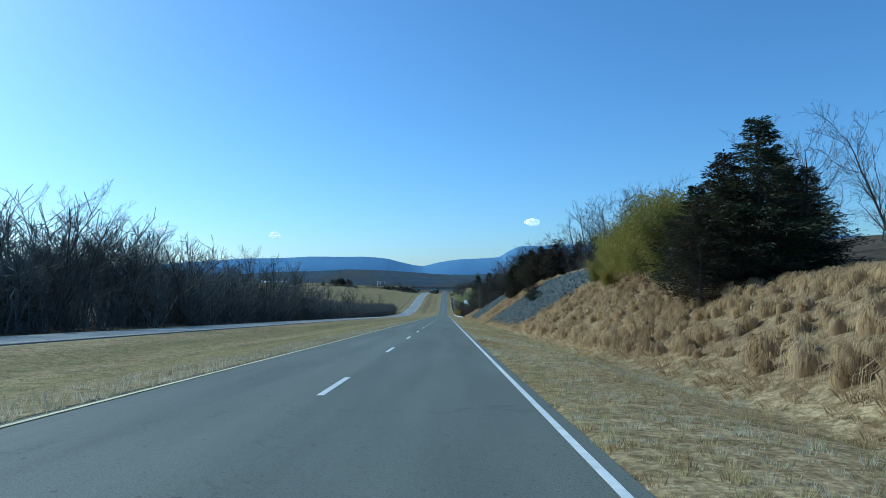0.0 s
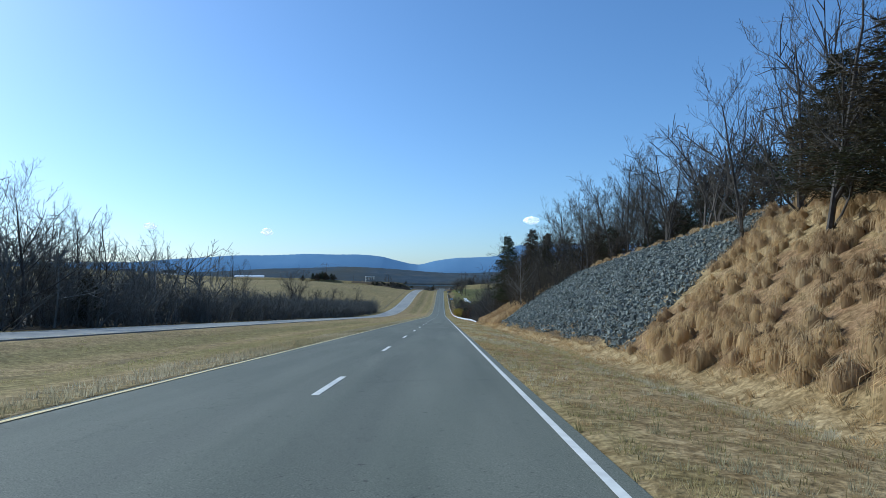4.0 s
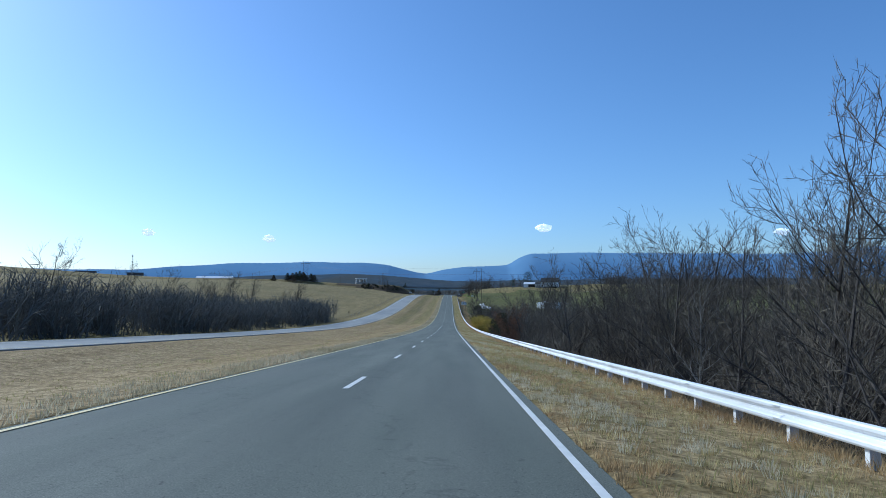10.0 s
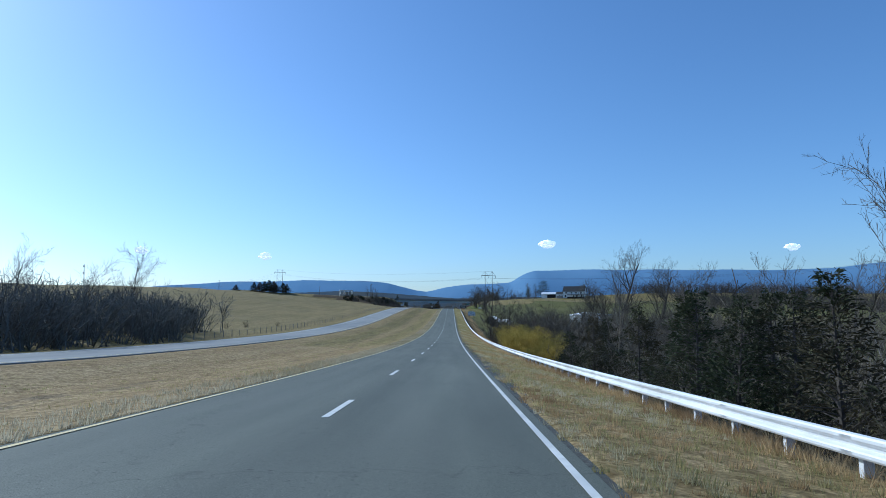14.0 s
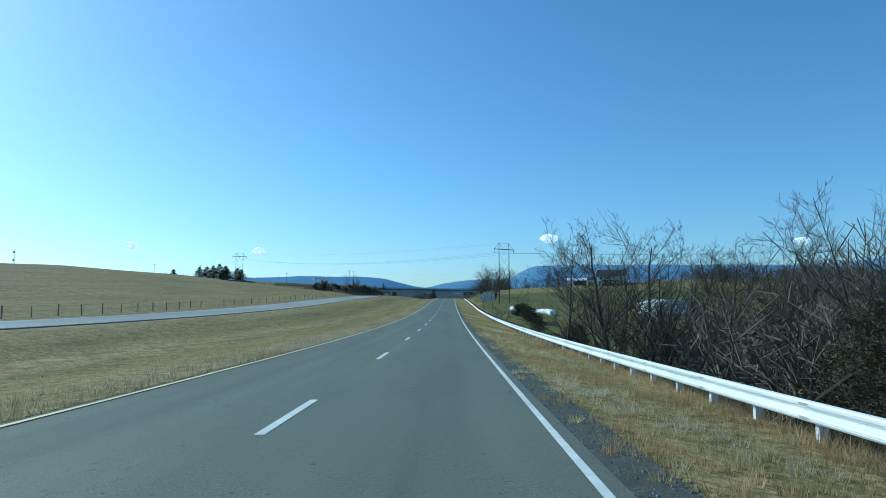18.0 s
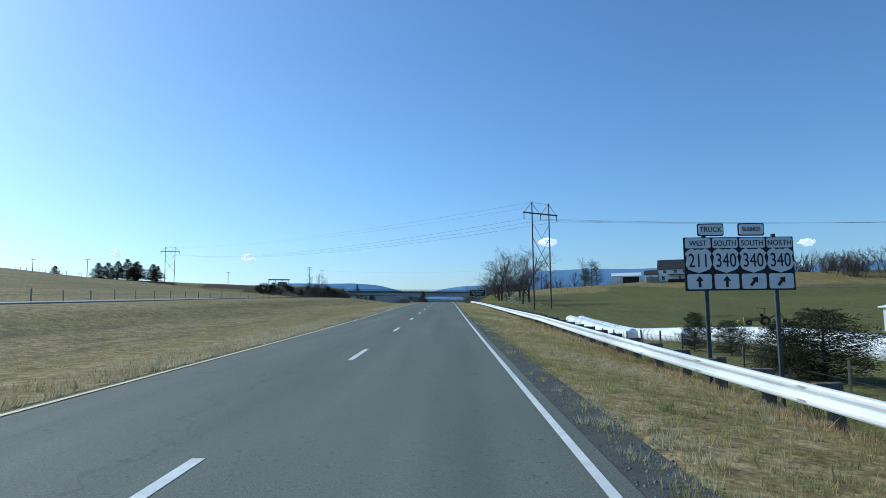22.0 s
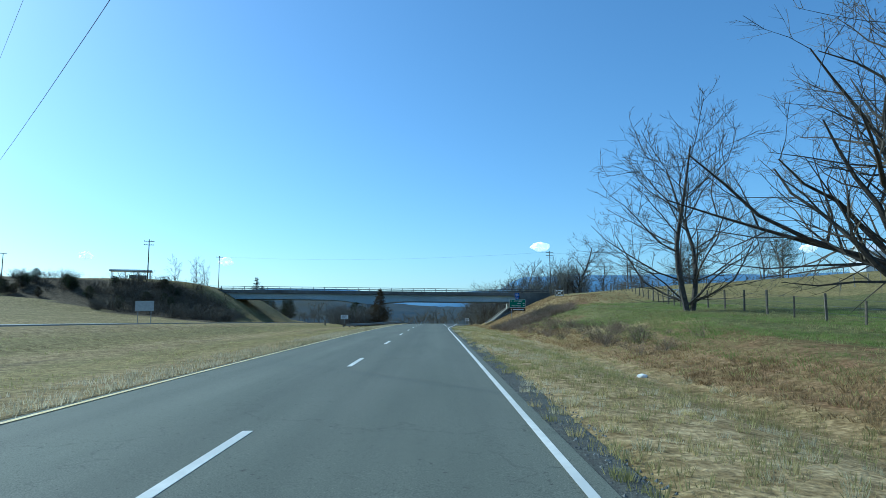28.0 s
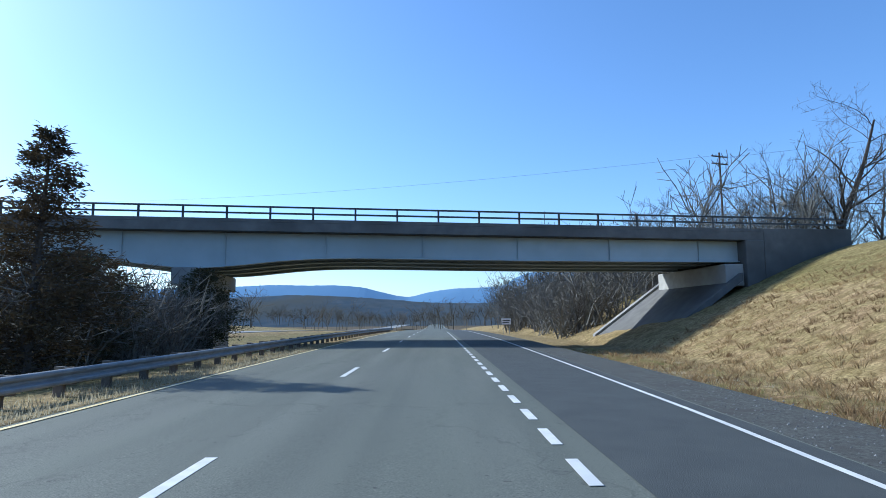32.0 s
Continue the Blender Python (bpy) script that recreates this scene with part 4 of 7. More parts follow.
RX, RY = 10.08, 632.5
rs = thing("route_sign", pose(RX, RY, gz(RX, RY)), "black and white route marker assembly on two steel posts", "road sign")
bz = -19.22 - gz(RX, RY)
for s in (-.9, .95):
    # near-black steel carries the shaded side of these posts in its colour
    part("post", boxed(s - .05, s + .05, -.03, .05, -.6, bz + 1.5, .01), M_RAIL_DARK, rs)
part("backing_panel", boxed(-1.46, 1.46, -.03, 0, bz, bz + 1.42, .01), M_SIGN_BLACK, rs, "black backing panel")
for i, (head, num, turn) in enumerate((("WEST", "211", 0), ("SOUTH", "340", 0), ("SOUTH", "340", 40), ("NORTH", "340", 40))):
    x = -1.08 + .72 * i
    place_part(part("heading_plate", plate(.67, .27), M_SIGN_WHITE, rs), x, -.032, bz + 1.26)
    text_part(head, .21, M_SIGN_BLACK, rs, x, -.056, bz + 1.25, squeeze=.86)
    place_part(part("shield", prism(shield_outline(.71, .66), -.02, 0), M_SIGN_WHITE, rs, "white route shield"), x, -.032, bz + .79)
    text_part(num, .52, M_SIGN_BLACK, rs, x, -.056, bz + .78, squeeze=.72)
    place_part(part("arrow_plate", plate(.64, .4), M_SIGN_WHITE, rs), x, -.032, bz + .24)
    place_part(part("arrow", arrow(.3, turn), M_SIGN_BLACK, rs), x, -.056, bz + .24)
for x, word in ((-.72, "TRUCK"), (.36, "BUSINESS")):
    place_part(part("banner_border", plate(.70, .34), M_SIGN_BLACK, rs), x, -.01, bz + 1.62)
    place_part(part("banner", plate(.64, .28), M_SIGN_WHITE, rs), x, -.032, bz + 1.62)
    text_part(word, .2 if len(word) < 6 else .16, M_SIGN_BLACK, rs, x, -.056, bz + 1.62, squeeze=.9 if len(word) < 6 else .72)

PX, PYY = 9.3, 760.0
ps = thing("park_sign", pose(PX, PYY, gz(PX, PYY), 0, 0, -4), "large dark brown park direction sign with pale lettering on two posts", "road sign")
bz = -15.45 - gz(PX, PYY)
for s in (-1.5, 1.3):
    part("post", boxed(s - .06, s + .06, .0, .1, -.7, bz + 1.3, .01), M_GALV_DARK, ps)
place_part(part("border", plate(3.66, 1.44, .02, .16), M_SIGN_WHITE, ps, "pale border"), 0, -.004, bz + .72)
place_part(part("panel", plate(3.6, 1.38, .02, .14), M_SIGN_BROWN, ps, "dark brown sign face"), 0, -.012, bz + .72)
text_part("Guest / Shenandoah", .34, M_SIGN_WHITE, ps, 0, -.036, bz + 1.12, squeeze=1.02)
text_part("River State Park", .34, M_SIGN_WHITE, ps, 0, -.036, bz + .72, squeeze=1.02)
text_part("NEXT RIGHT", .30, M_SIGN_WHITE, ps, 0, -.036, bz + .32, squeeze=.95)

EX, EY = 15.4, 884.0
es = thing("exit_sign", pose(EX, EY, gz(EX, EY), 0, 0, -2), "green destination sign with brown plaque and blue hospital marker", "road sign")
bz = -12.6 - gz(EX, EY)
for s in (-.95, .95):
    part("post", boxed(s - .05, s + .05, 0, .08, -1.6, bz + 1.2, .01), M_GALV_DARK, es)
place_part(part("border", plate(2.5, 1.3, .02, .08), M_SIGN_WHITE, es), 0, -.004, bz + .66)
place_part(part("panel", plate(2.44, 1.24, .02, .07), M_SIGN_GREEN, es, "green sign face"), 0, -.012, bz + .66)
for zz, word, xo in ((1.02, "NEW MARKET", .12), (.66, "LURAY", .25), (.30, "FRONT ROYAL", -.2)):
    text_part(word, .25, M_SIGN_WHITE, es, xo, -.036, bz + zz, squeeze=.85)
place_part(part("arrow", arrow(.24, 0), M_SIGN_WHITE, es), -1.0, -.036, bz + 1.02)
for zz in (.66, .30):
    place_part(part("arrow", arrow(.26, 90), M_SIGN_WHITE, es), .98, -.036, bz + zz)
part("writing_bar", boxed(-.75, .95, -.036, -.03, bz - .38, bz - .26), M_SIGN_WHITE, es)
place_part(part("plaque", plate(2.46, .46, .02, .05), mat("plaque_brown", (.05, .028, .016), (.07, .04, .022), 2, .5), es, "brown attraction plaque"), 0, -.012, bz - .32)
place_part(part("arrow", arrow(.26, 0), M_SIGN_WHITE, es), -1.0, -.036, bz - .32)
place_part(part("hospital_panel", plate(.72, .72, .02, .05), M_SIGN_BLUE, es, "blue hospital marker"), -.05, -.012, bz + 1.98)
text_part("H", .62, M_SIGN_WHITE, es, -.05, -.036, bz + 1.98)
place_part(part("arrow_panel", plate(.5, .34, .02, .04), M_SIGN_BLUE, es), -.05, -.012, bz + 1.44)
place_part(part("arrow", arrow(.24, 0), M_SIGN_WHITE, es), -.05, -.036, bz + 1.44)
part("post", boxed(-.09, -.01, 0, .06, bz + 1.2, bz + 2.3), M_GALV_DARK, es)


def small_sign(x, y, w, h, zb, material, label, posts=1, bars=0, bar_mat=None):
    s = thing("small_sign", pose(x, y, gz(x, y)), label, "road sign")
    for k in ([0] if posts == 1 else [-w * .35, w * .35]):
        part("post", boxed(k - .035, k + .035, 0, .06, -.4, zb + h, .006), M_GALV_DARK, s)
    place_part(part("plate", plate(w, h, .02, .04), material, s), 0, -.004, zb + h / 2)
    for i in range(bars):
        zz = zb + h * (1 - (i + 1) / (bars + 1))
        part("writing_bar", boxed(-w * .4, w * (.4 - .12 * (i % 2)), -.03, -.025, zz - h * .07, zz + h * .07), bar_mat, s)
    return s


small_sign(-13.2, 893, 1.25, .72, 1.35, M_SIGN_WHITE, "white rectangular notice with dark writing on a post in the median", 1, 3, M_SIGN_BLACK)
small_sign(-35.0, 866, 2.4, 1.3, 1.8, M_SIGN_BACK, "grey back of a large sign facing oncoming traffic", 2)
small_sign(12.8, 990, 1.4, .9, 1.4, M_SIGN_WHITE, "white marker sign beside the exit lane beyond the bridge", 2, 2, M_SIGN_BLACK)
small_sign(-6.2, 1180, 1.3, 1.3, 2.0, M_SIGN_BACK, "small grey sign far along the median", 1)
st = thing("delineator_post", pose(-16.5, 893, gz(-16.5, 893)), "short dark wooden stub post in the median", "post")
part("stub", boxed(-.1, .1, -.1, .1, -.3, 1.0, .02), M_POST, st)


# ---- house and farm ----
def gable_block(name, parent, w, d, hw, hr, wall, roof, over=.35, x0=0, y0=0, z0=0):
    """Walls with gables at -x and +x ends, roof ridge along x; returns the two parts."""
    pts = [(-d / 2, 0), (d / 2, 0), (d / 2, hw), (0, hr), (-d / 2, hw)]
    bm = prism(pts, -w / 2, w / 2)
    bmesh.ops.rotate(bm, verts=bm.verts, cent=(0, 0, 0), matrix=Matrix.Rotation(radians(-90), 3, "Z"))
    bmesh.ops.translate(bm, verts=bm.verts, vec=(x0, y0, z0))
    a = part("wall", bm, wall, parent)
    k = over / (d / 2)
    ze = hw - (hr - hw) * k
    for s in (-1, 1):
        q = [(0, hr + .16), (0, hr + .02), (s * (d / 2 + over), ze + .02), (s * (d / 2 + over), ze + .16)]
        bm = prism(q, -w / 2 - over, w / 2 + over)
        bmesh.ops.rotate(bm, verts=bm.verts, cent=(0, 0, 0), matrix=Matrix.Rotation(radians(-90), 3, "Z"))
        bmesh.ops.translate(bm, verts=bm.verts, vec=(x0, y0, z0))
        part("roof", bm, roof, parent)
    return a


def window(parent, x, y, z, w, h, yaw=0):
    """A framed window; its face towards local -y."""
    f = part("window", boxed(-w / 2 - .07, w / 2 + .07, -.06, .05, -h / 2 - .07, h / 2 + .07, .01), M_SIDING, parent)
    f.matrix_basis = pose(x, y, z, 0, 0, yaw)
    part("pane", boxed(-w / 2, w / 2, -.075, -.05, -h / 2, h / 2), M_GLASS, f, "dark glass pane")
    part("glazing_bar", boxed(-w / 2, w / 2, -.085, -.074, -.025, .025), M_SIDING, f)
    return f


HX, HY = 96.5, 869.0
hz0 = -7.4
house = thing("farmhouse", pose(HX, HY, hz0, 0, 0, -22), "white two-storey farmhouse with dark shingled roof on a grassy rise", "house")
part("foundation", boxed(-8.1, 8.1, -4.6, 4.6, -2.5, .25), M_CONCRETE_OLD, house)
gable_block("house", house, 16, 9, 5.2, 8.9, M_SIDING, M_ROOF, .45, 0, 0, .2)
for x in (-5.6, -1.6, 1.8, 5.6):
    window(house, x, -4.52, 4.2, 1.25, 1.1)
for x in (-6.2, 2.6, 5.8):
    window(house, x, -4.52, 1.7, 1.1, 1.5)
for yy in (-2.2, 2.2):
    window(house, -8.02, yy, 2.0, 1.0, 1.4, -90)
    window(house, -8.02, yy, 4.7, 1.0, 1.3, -90)
window(house, -8.02, 0, 7.0, .9, .9, -90)
part("front_door", boxed(-.5, .5, -4.6, -4.48, .3, 2.4, .02), M_GLASS, house, "dark front door")
part("chimney", boxed(6.9, 7.7, .4, 1.2, 0, 10.2, .03), M_WEATHERED, house, "brick chimney")
part("porch_roof", boxed(-4.4, 8.4, -7.4, -4.5, 2.75, 2.95), M_ROOF, house)
part("porch_floor", boxed(-4.4, 8.4, -7.4, -4.5, -.6, .2), M_WEATHERED, house)
for x in np.linspace(-4.2, 8.2, 6):
    part("porch_post", boxed(x - .07, x + .07, -7.3, -7.16, .2, 2.75), M_SIDING, house)
part("skirt_wall", boxed(-4.4, 8.4, -7.45, -7.3, -1.6, 1.0), M_DARK, house, "dark porch lattice")
gx = thing("house_annex", pose(HX - 11.0, HY + 1.5, hz0, 0, 0, -22), "small white gabled annex with dark roof beside the farmhouse", "outbuilding")
part("foundation", boxed(-2.6, 2.6, -2.6, 2.6, -2.5, .2), M_CONCRETE_OLD, gx)
gable_block("annex", gx, 5.0, 5.0, 3.2, 4.9, M_SIDING, M_ROOF, .3)
window(gx, 0, -2.52, 1.9, .9, 1.1)
part("lean_to", boxed(-1.8, 2.6, -4.4, -2.5, -.8, 2.1, .03), M_WEATHERED, gx)
barn = thing("white_barn", pose(80.5, 889, gz(80.5, 889), 0, 0, -16), "long low white metal barn with open end", "barn")
part("base", boxed(-6, 6, -4, 4, -2, .1), M_CONCRETE_OLD, barn)
gable_block("barn", barn, 12, 7.5, 3.4, 4.8, M_METAL_WALL, M_METAL_ROOF, .25)
# near-black panel over the wall stands for shade; no opening is cut
part("doorway", boxed(-1.5, 5.2, -3.85, -3.74, .1, 2.9), M_DARK, barn, "flat dark panel standing in for barn shade")

SX, SY2 = 71.0, 697.0
shed = thing("machine_shed", pose(SX, SY2, gz(SX, SY2), 0, 0, 14), "wide pale corrugated metal machine shed with open dark bay", "shed")
sz = -22.5 - gz(SX, SY2)
part("base", boxed(-9.2, 9.2, -6.2, 6.2, -3.0, sz + .06), M_CONCRETE_OLD, shed)
gable_end = prism([(-9, sz), (2.8, sz), (2.8, sz + 3.6), (-3.0, sz + 4.3), (-9, sz + 3.3)], -6.05, -5.9)
part("front_wall", gable_end, M_METAL_WALL, shed, "pale corrugated metal wall")
for x in np.arange(-8.8, 2.7, .45):
    part("rib", boxed(x - .03, x + .03, -6.09, -6.04, sz + .05, sz + 3.25), M_METAL_WALL, shed)
part("sliding_door", boxed(-3.6, -.4, -6.16, -6.08, sz + .05, sz + 3.05, .02), M_METAL_ROOF, shed, "pale sliding door")
part("side_wall", boxed(-9.05, -8.9, -6, 6, sz, sz + 3.3), M_METAL_WALL, shed)
part("back_wall", boxed(-9, 9, 5.9, 6.05, sz, sz + 3.4), M_METAL_WALL, shed)
# the bay's inner shade is put into this near-black panel
part("bay_back", boxed(2.9, 9, 2.0, 2.12, sz, sz + 3.3), M_DARK, shed, "dark bay interior")
part("bay_header", boxed(2.8, 9.05, -6.1, -5.95, sz + 2.55, sz + 3.35), M_WEATHERED, shed)
for x in (2.85, 6.0, 8.9):
    part("bay_post", boxed(x - .1, x + .1, -6.08, -5.9, sz, sz + 2.6), M_POST, shed)
part("roof", prism([(-9.5, sz + 3.2), (-3.0, sz + 4.35), (9.5, sz + 3.25), (9.5, sz + 3.37), (-3.0, sz + 4.5), (-9.5, sz + 3.32)], -6.5, 6.4), M_METAL_ROOF, shed, "bright pale metal roof")
lean = thing("open_stall", pose(79, 701, gz(79, 701), 0, 0, 14), "small weathered open-fronted pole stall beside the shed", "shed")
for x in (-2, 0, 2):
    for y in (-1.6, 1.6):
        part("post", boxed(x - .08, x + .08, y - .08, y + .08, -.5, 2.4), M_POST, lean)
part("roof", boxed(-2.6, 2.6, -2.2, 2.2, 2.4, 2.52), M_WEATHERED, lean)
part("back_wall", boxed(-2, 2, 1.5, 1.58, 0, 2.3), M_WEATHERED, lean)


def bale_mesh(seed, L):
    """A wrapped round bale lying along y, slightly lumpy."""
    bm = bmesh.new()
    r = np.random.default_rng(seed)
    rows = []
    for u, k in ((0, .55), (.03, .85), (.1, 1), (.3, 1.03), (.5, 1.0), (.7, 1.03), (.9, 1), (.97, .85), (1, .55)):
        rows.append([bm.verts.new((.74 * k * math.cos(q) * (1 + r.normal(0, .012)), L * u, .74 * k * math.sin(q) * (1 + r.normal(0, .012)))) for q in np.linspace(0, 2 * math.pi, 18, endpoint=False)])
    for a, b in zip(rows, rows[1:]):
        for i in range(18):
            bm.faces.new((a[i], a[(i + 1) % 18], b[(i + 1) % 18], b[i]))
    bm.faces.new(rows[0])
    bm.faces.new(rows[-1][::-1])
    bmesh.ops.recalc_face_normals(bm, faces=bm.faces)
    for fc in bm.faces:
        fc.smooth = True
    me = bpy.data.meshes.new("wrapped_bale")
    bm.to_mesh(me)
    bm.free()
    me.materials.append(M_PLASTIC)
    return me


BALES = [bale_mesh(s, 1.36) for s in range(4)]
r = np.random.default_rng(11)
for row, (xb, y0, n) in enumerate(((26.0, 648, 58), (24.2, 674, 40))):
    for i in range(n):
        if row == 1 and i in (9, 10, 11):
            continue
        y = y0 + 1.37 * i
        x = xb + .25 * math.sin(i * .21 + row) + float(r.normal(0, .04))
        ob = new("wrapped_bale", BALES[int(r.integers(4))])
        ob.matrix_basis = pose(x, y, gz(x, y) + .62, 0, float(r.uniform(0, 360)), float(r.normal(0, 1.5)))
        tagged(ob, "round hay bale wrapped in white plastic in a long row", "hay bale", "wrapped hay bales")


def excavator(x, y, yaw):
    """A small rusty yellow backhoe: wheels, body, cab frame, bent arm with bucket."""
    z = gz(x, y)
    t = thing("backhoe_loader", pose(x, y, z, 0, 0, yaw), "old rusty yellow backhoe with an open cab and raised arm", "tractor")
    for sx in (-1, 1):
        for yy, rr in ((-1.0, .75), (1.4, .45)):
            w = part("wheel", rodded((sx * .75 - .18, yy, rr), (sx * .75 + .18, yy, rr), rr, rr, 18), M_TYRE, t)
            part("rim", rodded((sx * .75 - .2, yy, rr), (sx * .75 + .2, yy, rr), rr * .5, rr * .5, 12), M_TRACTOR, w)
    part("body", boxed(-.5, .5, -1.3, 2.2, .7, 1.4, .08), M_TRACTOR, t)
    for sx in (-.5, .5):
        for yy in (-1.0, .3):
            part("cab_post", boxed(sx - .04, sx + .04, yy - .04, yy + .04, 1.4, 2.7), M_TRACTOR, t)
    part("cab_roof", boxed(-.6, .6, -1.15, .45, 2.7, 2.8, .02), M_TRACTOR, t)
    part("seat", boxed(-.25, .25, -.8, -.3, 1.4, 1.9, .05), M_DARK, t)
    part("boom", rodded((0, -1.4, 1.0), (0, -3.2, 2.0), .14, .11, 8), M_TRACTOR, t)
    part("dipper", rodded((0, -3.2, 2.0), (0, -3.9, .9), .11, .09, 8), M_TRACTOR, t)
    part("bucket", boxed(-.35, .35, -4.15, -3.6, .5, 1.0, .08), M_DARK, t)
    part("loader_bucket", boxed(-.9, .9, 2.5, 3.1, .3, .9, .1), M_TRACTOR, t)
    return t


excavator(53.0, 719, 70)


def log_pile(x, y, yaw):
    t = thing("log_pile", pose(x, y, gz(x, y), 0, 0, yaw), "low pile of cut timber poles and boards beside the bales", "log pile")
    rr = np.random.default_rng(3)
    for i in range(9):
        xx, zz = (i % 5) * .42 - .8, .18 + .34 * (i // 5)
        part("log", rodded((xx, -2.2 + rr.normal(0, .3), zz), (xx + rr.normal(0, .1), 2.2 + rr.normal(0, .3), zz), .17, .15, 9), M_WEATHERED, t)
    return t


log_pile(29.8, 695, 78)
log_pile(51, 690, 100)

# shelter on the rise beyond the crossing
KX, KY = -100, 997
shelter = thing("roadside_shelter", pose(KX, KY, max(gz(KX, KY), -1.2), 0, 0, 20), "open white-framed roadside stand with a flat roof on the rise", "shelter")
for x in (-5.8, -2, 2, 5.8):
    for y in (-2, 2):
        part("post", boxed(x - .12, x + .12, y - .12, y + .12, -1, 3.9), M_SIDING, shelter)
part("base", boxed(-6.3, 6.3, -2.5, 2.5, -7, .05), M_CONCRETE_OLD, shelter)
part("roof", boxed(-6.4, 6.4, -2.6, 2.6, 3.9, 4.5, .05), M_SIDING, shelter)
part("fascia", boxed(-6.45, 6.45, -2.68, -2.6, 3.85, 4.1), M_WEATHERED, shelter)
part("hut", boxed(-.5, 4.6, -1.6, 1.8, -.5, 2.7, .05), M_WEATHERED, shelter)
for x, y, w in ((-597, 1300, 30), (-520, 1310, 24)):
    b = thing("hilltop_house", pose(x, y, gz(x, y), 0, 0, 25), "distant low house with a dark hipped roof on the hilltop", "house")
    part("foundation", boxed(-w / 2, w / 2, -6, 6, -6, .1), M_CONCRETE_OLD, b)
    gable_block("hilltop", b, w, 12, 4.5, 9, M_SIDING, M_ROOF, .6)
    for xx in (-.3, 0, .3):
        window(b, xx * w, -6.02, 2.4, 1.6, 1.6)
fb = thing("long_barn", pose(-275, 1012, gz(-275, 1012), 0, 0, 12), "long low white farm building far off on the rise", "barn")
part("base", boxed(-20, 20, -6, 6, -4, .1), M_CONCRETE_OLD, fb)
gable_block("long_barn", fb, 40, 11, 3.6, 5.6, M_METAL_WALL, M_METAL_ROOF, .4)


# ---- fences ----
def strand(pts, r):
    """One continuous three-sided wire through the points."""
    bm = bmesh.new()
    rings = [[bm.verts.new(p + Vector((r * math.cos(q), r * math.cos(q) * .3, r * math.sin(q)))) for q in (0, 2.094, 4.189)] for p in pts]
    for a, b in zip(rings, rings[1:]):
        for k in range(3):
            bm.faces.new((a[k], a[(k + 1) % 3], b[(k + 1) % 3], b[k]))
    return bm


def fence(points, step, label, rails=(), wires=(), h=1.25, mat_post=None, seed=1, lean=2.0):
    """Posts set along a line of ground points, with rails or wires between them."""
    x0, y0 = points[0]
    f = thing("fence", pose(x0, y0, gz(x0, y0)), label, "fence")
    base = Vector((x0, y0, gz(x0, y0)))
    pm = bpy.data.meshes.new("post")
    bm = boxed(-.05, .05, -.05, .05, -.5, h, .012)
    bm.to_mesh(pm)
    bm.free()
    pm.materials.append(mat_post or M_POST)
    rr = np.random.default_rng(seed)
    pts = []
    for (xa, ya), (xb, yb) in zip(points, points[1:]):
        n = max(1, int(round(math.hypot(xb - xa, yb - ya) / step)))
        for i in range(n):
            u = i / n
            pts.append((xa + (xb - xa) * u, ya + (yb - ya) * u))
    pts.append(points[-1])
    tops = []
    for x, y in pts:
        p = Vector((x, y, gz(x, y))) - base
        ob = new("post", pm)
        ob.parent = f
        s = float(rr.uniform(.88, 1.12))
        ob.matrix_basis = pose(p.x, p.y, p.z, float(rr.normal(0, lean)), float(rr.normal(0, lean)), float(rr.uniform(0, 90))) @ Matrix.Diagonal((s, s, s, 1))
        tops.append(p)
    for zz in rails:
        for a, b in zip(tops, tops[1:]):
            part("rail", rodded(a + Vector((0, 0, zz)), b + Vector((0, 0, zz)), .055, .055, 5), mat_post or M_POST, f)
    for zz in wires:
        part("wire", strand([p + Vector((0, 0, zz)) for p in tops], .008), M_WIRE, f)
    return f


fence([(22.1, 795.6), (22.6, 785), (23.2, 775), (24.5, 760)], 3.0, "pale wooden posts of a wire pasture fence", wires=(.4, .75, 1.1), seed=2, mat_post=M_WEATHERED)
fence([(19.4, 795), (21.2, 812), (21.8, 824), (22.5, 836), (25, 848), (30, 875), (33, 900)], 3.4, "weathered pasture fence with posts and wire along the bank", wires=(.4, .75, 1.1), seed=3)
fence([(30, 875), (60, 872), (75, 868)], 4, "weathered fence climbing towards the farmhouse", wires=(.5, 1.0), seed=5)
fence([(17.0, 606), (17.5, 640), (17.8, 700), (18.5, 745)], 4.2, "old wire fence with dark posts beyond the guard rail", wires=(.5, 1.0), seed=6)
fence([(70, 858), (100, 838), (170, 815)], 3.5, "long pale board fence below the farmhouse", rails=(.35, .75, 1.1), seed=7, mat_post=M_BOARD)
fence([(45, 850), (58, 858), (70, 858)], 3.2, "pale post fence along the pasture crest", wires=(.5, 1.0), seed=8, mat_post=M_WEATHERED)
fence([(-36.5, 470), (-36.5, 520), (-37, 560), (-37, 600)], 4.0, "grey wire fence posts along the far pasture edge", wires=(.5, 1.0), seed=9, h=1.05, mat_post=M_WEATHERED)
fence([(-37, 610), (-37, 700), (-37, 800)], 5.0, "grey wire fence posts along the far pasture edge", wires=(.6,), seed=10, h=1.05, mat_post=M_WEATHERED)
fence([(-60, 790), (-110, 800), (-150, 830)], 5.0, "old post fence climbing the pasture hill", wires=(.6, 1.1), seed=12)
fence([(26, 905), (36, 915), (60, 918)], 3.6, "weathered fence along the top of the bank", wires=(.5, 1.0), seed=13)


